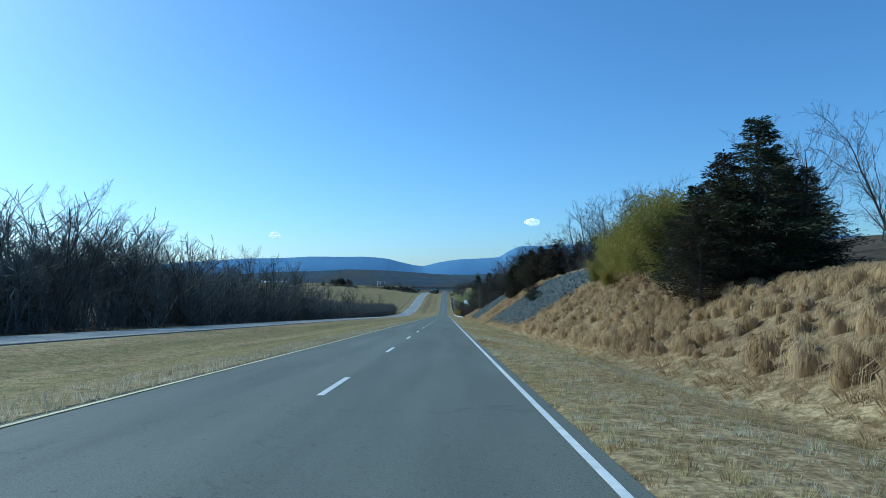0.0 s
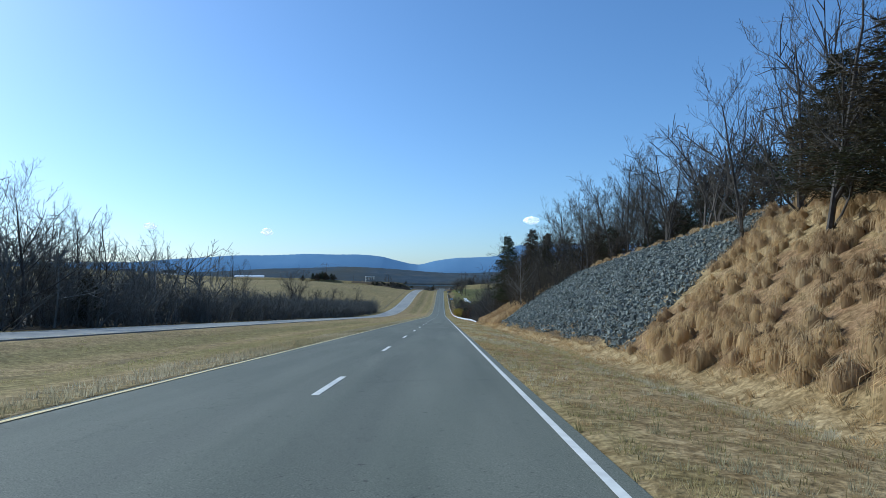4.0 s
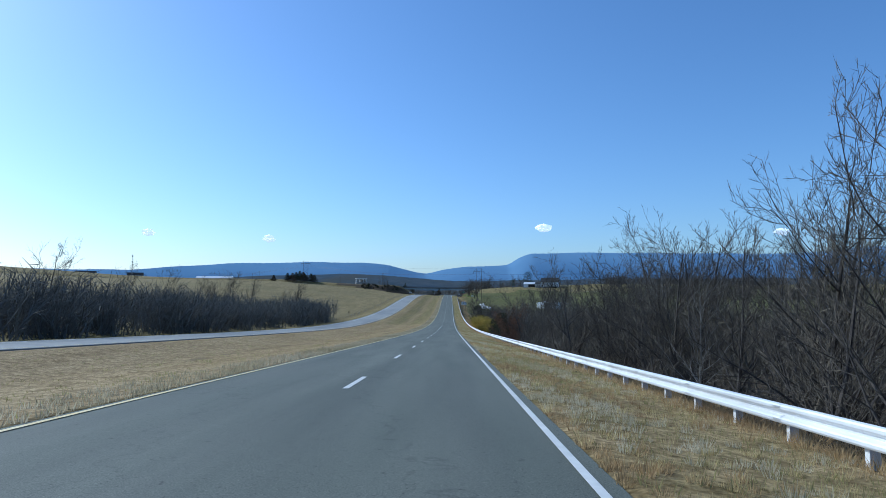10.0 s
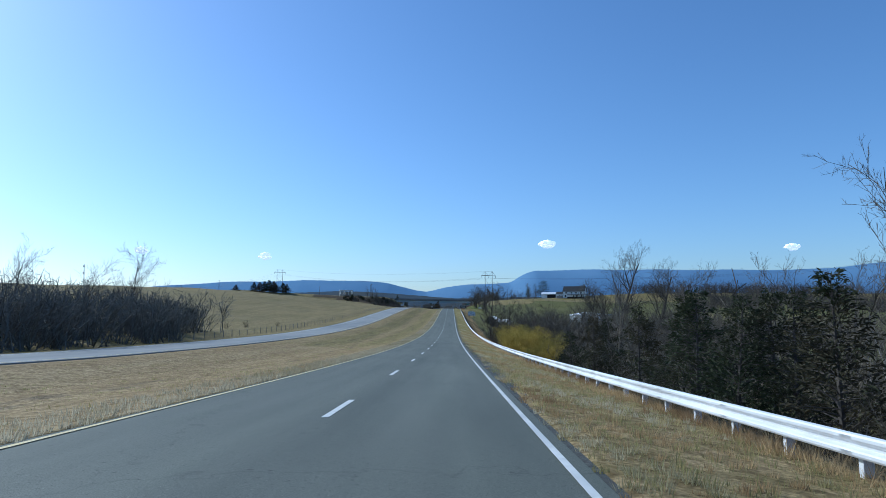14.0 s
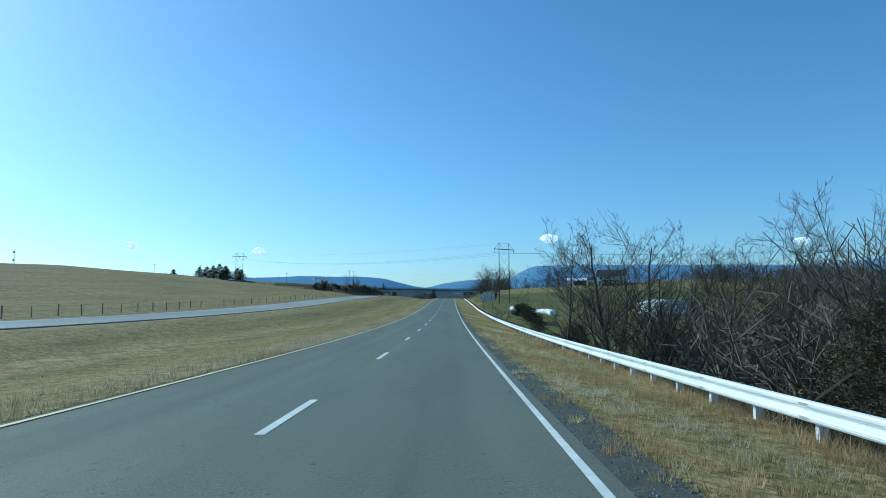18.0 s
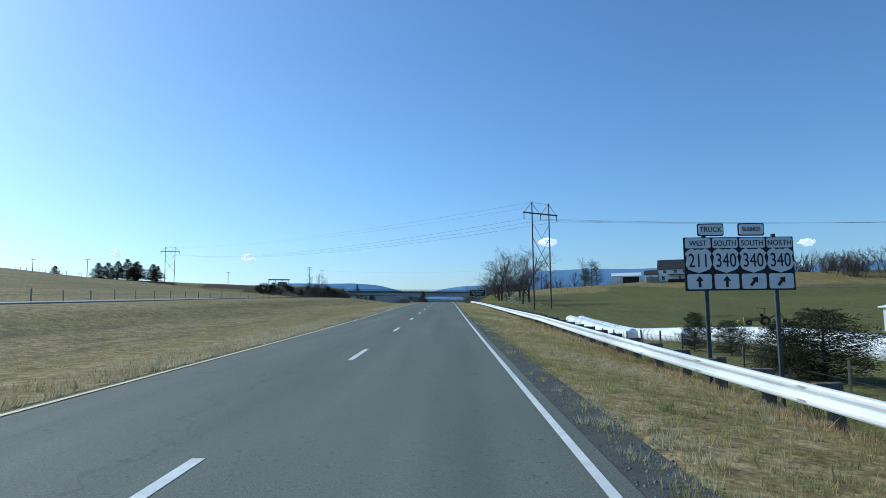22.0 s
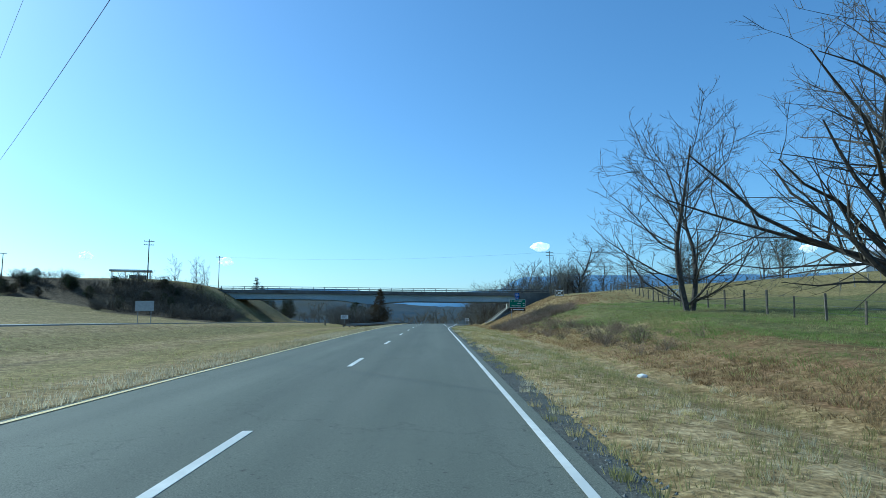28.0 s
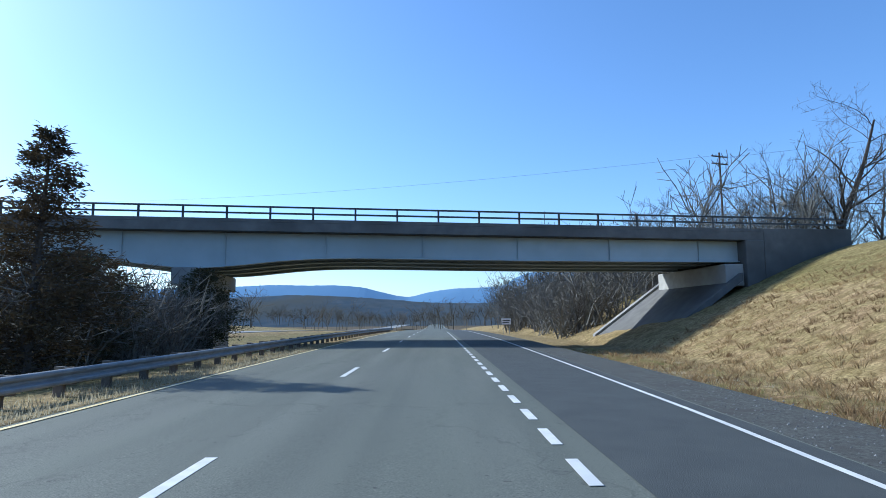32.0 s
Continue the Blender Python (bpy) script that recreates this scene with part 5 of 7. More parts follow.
def gate(x, y, yaw, w=2.4):
    g = thing("farm_gate", pose(x, y, gz(x, y), 0, 0, yaw), "pale wooden field gate with crossed braces between two posts", "gate")
    for s in (0, w):
        part("gate_post", boxed(s - .09, s + .09, -.09, .09, -.4, 1.5, .02), M_WEATHERED, g)
    for zz in (.25, 1.2):
        part("bar", boxed(.09, w - .09, -.04, .04, zz - .06, zz + .06), M_SIDING, g)
    for a, b in (((.1, .25), (w - .1, 1.2)), ((.1, 1.2), (w - .1, .25))):
        part("brace", rodded((a[0], 0, a[1]), (b[0], 0, b[1]), .05, .05, 6), M_SIDING, g)
    return g


gate(19.6, 795, 12)
gate(27.5, 852, 35, 2.0)
gate(25.5, 905, 20, 1.8)


# ---- plants ----
def tubes(P0, P1, R0, R1, sides):
    """Tapered prisms for many limbs at once: vertices and faces."""
    P0, P1, R0, R1 = (np.asarray(a, float) for a in (P0, P1, R0, R1))
    d = P1 - P0
    d /= np.maximum(np.linalg.norm(d, axis=1, keepdims=True), 1e-6)
    ref = np.where(np.abs(d[:, 2:3]) > .9, [[1.0, 0, 0]], [[0, 0, 1.0]])
    u = np.cross(d, ref)
    u /= np.linalg.norm(u, axis=1, keepdims=True)
    w = np.cross(d, u)
    n = len(P0)
    q = np.arange(sides) * 2 * np.pi / sides
    ring = u[:, None, :] * np.cos(q)[None, :, None] + w[:, None, :] * np.sin(q)[None, :, None]
    A = P0[:, None, :] + ring * R0[:, None, None]
    B = P1[:, None, :] + ring * R1[:, None, None]
    V = np.concatenate([A, B], axis=1).reshape(-1, 3)
    i = np.arange(sides)
    j = (i + 1) % sides
    f = np.stack([i, j, j + sides, i + sides], -1)
    F = (np.arange(n)[:, None, None] * 2 * sides + f[None]).reshape(-1, 4)
    return V, F


def slivers(P0, P1, R0, R1, seed):
    """The finest twigs, each one narrow triangle turned at random."""
    P0, P1, R0 = (np.asarray(a, float) for a in (P0, P1, R0))
    r = np.random.default_rng(seed)
    side = np.cross(P1 - P0, r.normal(size=P0.shape))
    side *= (R0 / np.maximum(np.linalg.norm(side, axis=1), 1e-6))[:, None]
    V = np.stack([P0 - side, P0 + side, P1], 1).reshape(-1, 3)
    return V, np.arange(len(V)).reshape(-1, 3)


def grow(seed, H, fork=.30, spread=.75, up=.22, kids=(9, 5, 4, 4), thick=.016, reach=.55, wob=.13):
    """Limbs of a bare tree: lists of segments by level, down to fine twigs."""
    r = np.random.default_rng(seed)
    levels = 4
    thin = (.03, .016, .0105, .0072, .0062)
    segs = [[] for _ in range(levels + 1)]

    def limb(p, d, L, rad, lev):
        n = (7, 5, 3, 2, 1)[lev]
        for i in range(n):
            d = d + r.normal(0, wob * (.45 if lev == 0 else 1), 3) + np.array([0, 0, up * (.3 if lev == 0 else 1)]) / n
            d /= np.linalg.norm(d)
            q = p + d * L / n
            r0, r1 = rad * (1 - .78 * i / n), rad * (1 - .78 * (i + 1) / n)
            segs[lev].append((p, q, max(r0, thin[lev]), max(r1, thin[lev] * .6)))
            if lev < levels:
                frac = (i + 1) / n
                if lev == 0 and frac < fork:
                    p = q
                    continue
                m = kids[lev] / (n * (1 - fork) if lev == 0 else n)
                for _ in range(int(m) + (r.random() < m - int(m))):
                    a = r.uniform(0, 2 * np.pi)
                    side = np.cross(d, [math.cos(a), math.sin(a), .2])
                    side /= np.linalg.norm(side) + 1e-9
                    s = spread * r.uniform(.7, 1.25)
                    nd = d * (1 - s * .5) + side * s
                    nd /= np.linalg.norm(nd)
                    limb(p + (q - p) * r.random(), nd, L * reach * r.uniform(.65, 1.1) * (1.15 - .5 * frac if lev == 0 else 1 - .35 * frac), r1 * (.52 if lev == 0 else .62), lev + 1)
            p = q
    limb(np.zeros(3) - [0, 0, .3], np.array([r.normal(0, .05), r.normal(0, .05), 1.0]), H, H * thick, 0)
    return segs


def mesh_from(name, V, F, material):
    me = bpy.data.meshes.new(name)
    me.from_pydata(V.tolist(), [], F.tolist())
    me.update()
    me.materials.append(material)
    return me


def bare_tree_meshes(seed, H, bark=None, twig=None, **kw):
    s = grow(seed, H, **kw)
    V1, F1 = tubes(*zip(*(s[0] + s[1])), 6)
    V2, F2 = tubes(*zip(*s[2]), 3)
    V, F = np.concatenate([V1, V2]), np.concatenate([F1, F2 + len(V1)])
    V3, F3 = tubes(*zip(*s[3]), 3)
    V4, F4 = slivers(*zip(*s[4]), seed)
    crown = bpy.data.meshes.new("crown")
    crown.from_pydata(np.concatenate([V3, V4]).tolist(), [], F3.tolist() + (F4 + len(V3)).tolist())
    crown.update()
    crown.materials.append(twig or M_TWIG)
    return mesh_from("trunk", V, F, bark or M_BARK), crown


def blades(P, D, L, W, seed, droop=.3):
    """Leaf sprays: a kite of two triangles from P along D, with a random roll."""
    r = np.random.default_rng(seed)
    P, D = np.asarray(P, float), np.asarray(D, float)
    D = D / np.maximum(np.linalg.norm(D, axis=1, keepdims=True), 1e-6)
    rnd = r.normal(size=D.shape)
    S = np.cross(D, rnd)
    S /= np.maximum(np.linalg.norm(S, axis=1, keepdims=True), 1e-6)
    L, W = np.asarray(L)[:, None], np.asarray(W)[:, None]
    tip = P + D * L - np.array([0, 0, 1.0]) * L * droop
    mid = P + D * L * .5
    V = np.stack([P, mid + S * W, tip, mid - S * W], 1).reshape(-1, 3)
    k = np.arange(len(P))[:, None] * 4
    F = np.concatenate([k + [[0, 1, 2]], k + [[0, 2, 3]]], 1).reshape(-1, 3)
    return V, F


def cedar_meshes(seed, H, R, n=150, per=26, material=None, taper=.85, low=.04, fine=1.0, shape=1.2):
    """An evergreen: trunk and ascending branches; a crown of many short sprays along every branch."""
    r = np.random.default_rng(seed)
    wood = [(np.array([0, 0, -.3]), np.array([0, 0, H * .97]), H * .02, .02)]
    P, D, L = [], [], []
    for i in range(n):
        u = (i + r.random()) / n
        z = H * (low + (1 - low) * u)
        a = r.uniform(0, 2 * np.pi)
        ln = R * (1 - u ** shape * taper) * r.choice([.55, .8, 1.0, 1.2], p=[.2, .3, .35, .15]) * r.uniform(.85, 1.1) * (.62 + .38 * min(1, u * 5)) + .12
        d = np.array([math.cos(a), math.sin(a), r.uniform(.0, .55)])
        d /= np.linalg.norm(d)
        p0 = np.array([0, 0, z])
        wood.append((p0, p0 + d * ln, .012 + .02 * (1 - u), .006))
        m = max(8, int(per * (ln / R + .2) * r.uniform(.8, 1.2)))
        t = r.uniform(.15, 1.0, m) ** .7
        wide = .16 * ln * (1.15 - .8 * t)[:, None] + .05
        q = p0 + d[None] * (ln * t)[:, None] + r.normal(0, 1, (m, 3)) * wide * [1, 1, .55]
        P.append(q)
        D.append(d[None] * .9 + r.normal(0, .55, (m, 3)) + [0, 0, .15])
        L.append(r.uniform(.10, .26, m) * (.75 + .07 * R) * fine)
    P, D, L = np.concatenate(P), np.concatenate(D), np.concatenate(L)
    V, F = blades(P, D, L, L * r.uniform(.09, .17, len(L)), seed + 1, .2)
    V1, F1 = tubes(*zip(*wood), 5)
    return mesh_from("trunk", V1, F1, M_BARK), mesh_from("crown", V, F, material or M_CEDAR)


def leafy_meshes(seed, H, R, stems, leaves, material, stem_mat, lean=.18, llen=(.18, .34), droop=.5, lowest=.12):
    """A clump of thin leaning stems hung with narrow leaves (bamboo, brush with old leaves)."""
    r = np.random.default_rng(seed)
    wood, P, D = [], [], []
    for i in range(stems):
        a, rr = r.uniform(0, 2 * np.pi), R * .7 * math.sqrt(r.random())
        p = np.array([rr * math.cos(a), rr * math.sin(a), -.2])
        d = np.array([r.normal(0, lean), r.normal(0, lean), 1.0])
        h = H * r.uniform(.6, 1.05)
        pts = [p]
        for k in range(5):
            d = d + np.array([math.cos(a), math.sin(a), 0]) * .06 * k + r.normal(0, .05, 3)
            d /= np.linalg.norm(d)
            pts.append(pts[-1] + d * h / 5)
        for k in range(5):
            wood.append((pts[k], pts[k + 1], .022 * (1 - k * .17), .022 * (1 - (k + 1) * .17)))
        m = leaves // stems
        t = lowest * 5 + (4.99 - lowest * 5) * r.random(m) ** .8
        k = t.astype(int)
        arr = np.array(pts)
        q = arr[k] + (arr[k + 1] - arr[k]) * (t - k)[:, None]
        off = r.normal(0, .28 * (R / 2) ** .5, (m, 3)) * [1, 1, .6]
        P.append(q + off)
        D.append(off + r.normal(0, .3, (m, 3)))
    P, D = np.concatenate(P), np.concatenate(D)
    L = r.uniform(*llen, len(P))
    V, F = blades(P, D, L, L * .16, seed + 2, droop)
    V1, F1 = tubes(*zip(*wood), 4)
    return mesh_from("stem_clump", V1, F1, stem_mat), mesh_from("foliage", V, F, material)


def shrub_meshes(seed, H, R, stems=26, material=None, kids=5, thick=.012):
    """A tangle of thin bare stems."""
    r = np.random.default_rng(seed)
    s1, s2 = [], []
    for i in range(stems):
        a, rr = r.uniform(0, 2 * np.pi), R * .55 * math.sqrt(r.random())
        p = np.array([rr * math.cos(a), rr * math.sin(a), -.15])
        d = np.array([.45 * math.cos(a) * rr / R, .45 * math.sin(a) * rr / R, 1.0]) + r.normal(0, .2, 3)
        h = H * r.uniform(.6, 1.1)
        for k in range(4):
            d = d + r.normal(0, .16, 3)
            d /= np.linalg.norm(d)
            q = p + d * h / 4
            s1.append((p, q, .022 - .004 * k, .018 - .004 * k))
            for _ in range(kids):
                dd = d * .7 + r.normal(0, .6, 3)
                dd /= np.linalg.norm(dd)
                e = p + (q - p) * r.random()
                m = e + dd * h * r.uniform(.12, .3)
                s2.append((e, m, thick, thick * .65))
                for _ in range(1):
                    d3 = dd + r.normal(0, .5, 3)
                    d3 /= np.linalg.norm(d3)
                    s2.append((m, m + d3 * h * r.uniform(.08, .2), thick * .65, thick * .3))
            p = q
    V1, F1 = tubes(*zip(*s1), 3)
    V2, F2 = tubes(*zip(*s2), 3)
    return mesh_from("stem_clump", V1, F1, M_BARK), mesh_from("crown", V2, F2, material or M_BRUSH)


def plant(name, meshes, x, y, scale, yaw, label, category, group, sink=0.0, sz=None, lean=(0, 0)):
    t = thing(name, pose(x, y, gz(x, y) - sink, lean[0], lean[1], yaw) @ Matrix.Diagonal((scale, scale, sz or scale, 1)), label, category, group)
    for me in meshes:
        ob = new(me.name.split(".")[0], me)
        ob.parent = t
    return t


# kinds, each built once
OAK = [bare_tree_meshes(10 + i, 12, kids=(15, 9, 6, 5), fork=.2, spread=.8, up=.38, reach=.58, thick=.021, wob=.17) for i in range(3)]
SLIM = [bare_tree_meshes(30 + i, 11, bark=M_BARK_PALE if i == 1 else None, kids=(18, 8, 6, 5), fork=.22, spread=.62, up=.45, reach=.45, thick=.0115, wob=.15) for i in range(4)]
FAN = [bare_tree_meshes(50 + i, 10, kids=(15, 8, 6, 5), fork=.08, spread=.66, up=.45, reach=.57, thick=.0135, wob=.15) for i in range(4)]
CEDAR_N = [cedar_meshes(60 + i, 8, 2.7, 260, 85, M_CEDAR if i == 0 else M_CEDAR_BROWN, fine=1.05, taper=.97, shape=.9) for i in range(3)]
CEDAR = [cedar_meshes(70 + i, 7, 2.5, 150, 42, M_CEDAR, fine=1.3, taper=.92, shape=1.3) for i in range(3)]
CEDAR_R = [cedar_meshes(80 + i, 7, 2.7, 150, 42, M_CEDAR_BROWN, fine=1.3, taper=.9, shape=1.5) for i in range(2)]
CEDAR_B = [cedar_meshes(90 + i, 5.0, 2.4, 230, 64, M_CEDAR, taper=.8, shape=2.0, fine=.95) for i in range(2)]
PINE = [cedar_meshes(100, 10, 3.2, 150, 30, M_PINE, taper=.65, low=.3, shape=2.0, fine=1.3)]
BAMBOO = [leafy_meshes(110 + i, 5.5, 1.9, 34, 13000, M_BAMBOO, M_BAMBOO, llen=(.10, .21)) for i in range(3)]
BAMBOO_G = [leafy_meshes(110 + i, 5.5, 1.9, 34, 13000, M_BAMBOO_GREEN, M_BAMBOO_GREEN, llen=(.10, .21)) for i in range(3)]
RUSSET = [leafy_meshes(120, 6.5, 2.3, 22, 14000, M_RUSSET, M_BARK, lean=.2, llen=(.08, .16), droop=.2)]
SHRUB = [shrub_meshes(130 + i, 2.6, 1.6, 18, None, 2) for i in range(3)]
SCRUB = [shrub_meshes(140 + i, 4.2, 2.2, 22, M_TWIG, 3, .019) for i in range(3)]


def tall(me):
    """How high a plant's meshes reach."""
    return max(v.co.z for m in me for v in m.vertices)


TALL = {id(m): tall(m) for kind in (OAK, SLIM, FAN, CEDAR_N, CEDAR, CEDAR_R, CEDAR_B, PINE, BAMBOO, BAMBOO_G, RUSSET, SHRUB, SCRUB) for m in kind}

PR = np.random.default_rng(21)


def one(kind, x, y, h, label, category="tree", group="", name=None, wide=1.0):
    me = kind[int(PR.integers(len(kind)))]
    s = h / TALL[id(me)] * (1.22 if kind in (OAK, SLIM, FAN) else 1.0)
    return plant(name or "tree", me, x, y, s * wide, float(PR.uniform(0, 360)), label, category, group, sz=s, lean=(float(PR.normal(0, 2)), float(PR.normal(0, 2))))


L_BARE = "bare winter deciduous tree with fine grey-brown twigs"
L_CEDAR = "dark green conical cedar tree"
L_RED = "russet-brown winter cedar tree with dense foliage"
L_BAM = "tall yellow-green feathery bamboo clump"
L_SHRUB = "tangled leafless brown shrub"

# right bank, from the start to the guard rail
for x, y, h in ((15.2, 24.5, 7.1), (12.5, 23.8, 4.0), (17.8, 25.5, 5.0), (13.6, 27.5, 5.2), (18.6, 27.5, 5.0), (14.0, 25.0, 6.0), (16.9, 26.2, 6.2)):
    one(CEDAR_N, x, y, h, "broad dark green cedar on the straw-covered bank", group="bank cedars", name="cedar_tree", wide=1.6)
for x, y, h in ((22, 33, 7.5), (26, 40, 8.5), (24, 28, 7), (29, 36, 8)):
    one(FAN, x, y, h, L_BARE, group="bank-top trees")
for y in np.arange(36, 56, 2.6):
    for k in range(2):
        one(BAMBOO_G, 16.2 + 2.6 * k + float(PR.normal(0, .5)) + .06 * (y - 36), y + float(PR.normal(0, .5)), float(PR.uniform(.86, 1.08)) * float(np.interp(y, [36, 46, 55], [6.4, 5.2, 3.4])), L_BAM, "bamboo", "bank bamboo", name="bamboo")
for x, y, h in ((15.4, 53, 2.2), (16.4, 57.5, 2.0), (14.6, 46, 2.2), (17.8, 59, 2.3)):
    one(BAMBOO_G, x, y, h, "low yellow-green bamboo sprouts on the bank", "bamboo", "bank bamboo", name="bamboo")
for x, y, h, kd in ((24, 74, 8, FAN), (26, 79, 9, FAN), (23, 84, 7, FAN), (27, 90, 10.5, FAN), (24.5, 96, 10, SLIM), (28, 99, 11, FAN), (25, 69, 7.5, FAN), (29, 106, 11, FAN), (31, 86, 11, FAN)):
    one(kd, x, y, h, L_BARE, group="bank-top trees")
for x, y, h in ((21, 74, 2.4), (20.5, 81, 2.6), (21, 92, 3.0), (22.5, 88, 3.2)):
    one(SCRUB, x, y, h, L_SHRUB, "shrub", "bank scrub", name="shrub")
one(CEDAR_B, 13.3, 78.5, 3.2, "dark cedar bush growing among the rocks", group="bank cedars", name="cedar_tree", wide=.85)
for x, y, h in ((19.5, 112, 6.5), (22, 116, 9), (16.5, 115, 6.5), (18, 121, 7.5), (21, 124, 8), (24, 121, 7.5), (19, 128, 7), (23, 131, 8), (14.5, 118.5, 4.5)):
    one(CEDAR if PR.random() < .4 else CEDAR_R, x + 1.5, y, h * .9, L_CEDAR if PR.random() < .6 else L_RED, group="bank cedars", name="cedar_tree", wide=1.4)
for x, y, h in ((13.4, 121, 6.5), (14.2, 126, 7.5), (15.6, 123, 8.5), (16.8, 118, 8), (18.4, 115, 8), (20.6, 113, 8), (17.4, 127, 7.8), (20.4, 119, 7.5), (15.4, 131, 6.5), (22.5, 126, 7.5), (18.8, 132, 7), (13.2, 117, 3.6), (25, 115, 8), (27, 109, 8)):
    one(CEDAR_N, x + 1.7, y, h * .88, "dense dark cedar in the group between the rock faces", group="bank cedars", name="cedar_tree", wide=1.6)
for x, y, h in ((15, 129, 8.5), (17, 134, 9), (19, 125, 8), (16, 137, 7)):
    one(FAN, x, y, h, L_BARE, group="bank-top trees")
for x, y, h in ((15.2, 191, 7), (17, 188, 8.5), (18.5, 193, 9), (19.5, 184, 8.5), (16.4, 197, 8), (18.6, 179, 8), (20, 189, 9.5), (22, 194, 9.5), (24, 187, 9.5), (20, 174, 8.5), (22, 168, 8), (24, 176, 9), (18.6, 200, 8.5), (26, 182, 10), (13.6, 203, 7)):
    one(SLIM if PR.random() < .3 else FAN, x, y, h, L_BARE, group="bank-top trees")
for x, y, h in ((15.5, 200, 5.5), (17, 196, 6), (18.6, 205, 7), (16.2, 206, 6.5), (20, 198, 7), (21.5, 203, 8), (14.2, 207, 5), (22, 190, 6), (19.8, 181, 4.5), (24, 197, 8), (20.5, 176, 4), (27, 174, 6), (30, 184, 8), (25, 168, 5)):
    one(CEDAR_R if PR.random() < .6 else CEDAR_N, x, y, h, L_RED, group="bank cedars", name="cedar_tree", wide=1.2)
for i in range(26):
    x, y = 14.5 + abs(float(PR.normal(0, 4))), 186 + float(PR.uniform(0, 44))
    one(SCRUB, x, y, float(PR.uniform(2.2, 4.2)), "dense brown thicket at the foot of the trees", "shrub", "bank scrub", name="shrub")
for x, y, h in ((25, 128, 9), (27, 119, 10), (22, 138, 7), (25, 145, 8), (27, 152, 9), (24, 160, 9), (23, 166, 10), (26, 172, 11), (22, 176, 10), (24, 182, 11), (27, 186, 12), (21, 187, 10), (23.5, 192, 11), (20.5, 170, 8), (26, 197, 12), (21, 199, 11), (29, 178, 12), (31, 190, 12)):
    one(SLIM if PR.random() < .6 else FAN, x, y, h, L_BARE, group="bank-top trees")
for x, y, h in ((21, 140, 5.5), (23, 149, 5), (24, 157, 6), (26, 166, 7), (25, 176, 5), (22.5, 184, 5.5), (25, 190, 6), (28, 160, 8), (29, 170, 8)):
    one(CEDAR_R if PR.random() < .6 else CEDAR, x, y, h, L_RED, group="bank cedars", name="cedar_tree")
for x, y, h in ((12.6, 191, 7.5), (13.6, 187, 5.5), (15, 196, 8), (12.2, 199, 5)):
    one(SLIM, x, y, h, "slender bare sapling on the rocky bank", group="bank saplings")
for x, y, h in ((13.8, 213, 11.5), (16.6, 210, 11), (17, 216, 10), (14.6, 219, 8), (19, 205, 9), (20, 214, 11), (16, 203, 6.5), (13.4, 224, 6), (18, 222, 9)):
    one(CEDAR_N, x, y, h, "large dark russet-green cedar at the end of the bank", group="bank cedars", name="cedar_tree", wide=1.25)
for x, y, h in ((14.5, 226, 6.5), (13.6, 230, 5.5), (15.6, 232, 7), (17.5, 228, 8)):
    one(CEDAR_R, x, y, h, L_RED, group="bank cedars", name="cedar_tree", wide=1.3)
for x, y, h in ((12.2, 222, 3.5), (12.4, 228, 3.6), (13.4, 233, 4.2), (12.8, 238, 4.4), (14, 243, 5), (12.6, 248, 3.8), (15, 250, 5), (13.5, 255, 3.5)):
    one(SCRUB, x, y, h, L_SHRUB, "shrub", "roadside scrub", name="shrub")
for x, y, h in ((15.2, 244, 7.5), (14.6, 250, 6.5), (17.5, 256, 8), (19.5, 262, 8), (16, 264, 6.5), (22, 258, 9), (13.8, 240, 5), (17, 243, 8.5), (19, 238, 9), (16, 249, 7), (15.4, 237, 6), (20.5, 246, 8), (18, 252, 7)):
    one(CEDAR_N, x, y, h, "broad shaggy russet-green cedar beside the guard rail", group="roadside cedars", name="cedar_tree", wide=1.3)
for x, y, h in ((13.6, 231, 4.5), (14.8, 240, 5.5), (13.8, 247, 5), (16.5, 236, 6)):
    one(CEDAR_R, x, y, h, L_RED, group="roadside cedars", name="cedar_tree")
# the wooded hollow beyond the guard rail
for i in range(58):
    y = 232 + i * 1.95 + float(PR.normal(0, .8))
    x = 13.0 + abs(float(PR.normal(0, 5))) + 1.5 * (i % 3)
    h = float(np.interp(y, [230, 265, 290, 320, 345], [11, 11.5, 10.5, 10, 9])) * float(PR.uniform(.75, 1.1))
    if (y > 322 and x < 18) or y < 252:
        x += 4.5
    one(SLIM if PR.random() < .55 else FAN, x, y, h, L_BARE, group="hollow trees")
for x, y, h in ((15, 247, 15), (16.5, 250, 14.5), (14.2, 253, 13.5), (17.8, 246, 15.5), (19.5, 252, 15), (16, 257, 12.5), (21, 248, 15), (13.4, 249, 12), (18.5, 258, 13)):
    one(SLIM, x, y, h, "tall slender bare tree among the russet cedars", group="hollow trees", wide=1.15)
for x, y, h in ((16.9, 231, 15.5), (19.5, 246, 11), (18.2, 238, 12)):
    one(FAN, x, y, h, "tall bare tree rising above the bank cedars", group="bank-top trees")
for x, y, h in ((16.5, 273, 10), (19, 281, 11)):
    one(OAK, x, y, h, "large bare spreading tree with dark limbs", group="hollow trees")
for i in range(46):
    y = 240 + i * 2.6
    x = 11.6 + abs(float(PR.normal(0, 3.5)))
    one(SCRUB if PR.random() < .6 else SHRUB, x, y, float(PR.uniform(1.8, 3.6)), L_SHRUB, "shrub", "hollow scrub", name="shrub")
for i in range(40):
    y = 322 + i * 3.9 + float(PR.normal(0, 1))
    x = 15 + abs(float(PR.normal(0, 9)))
    one(SCRUB, x, y, float(PR.uniform(3.6, 5.6)), L_SHRUB, "shrub", "hollow scrub", name="shrub")
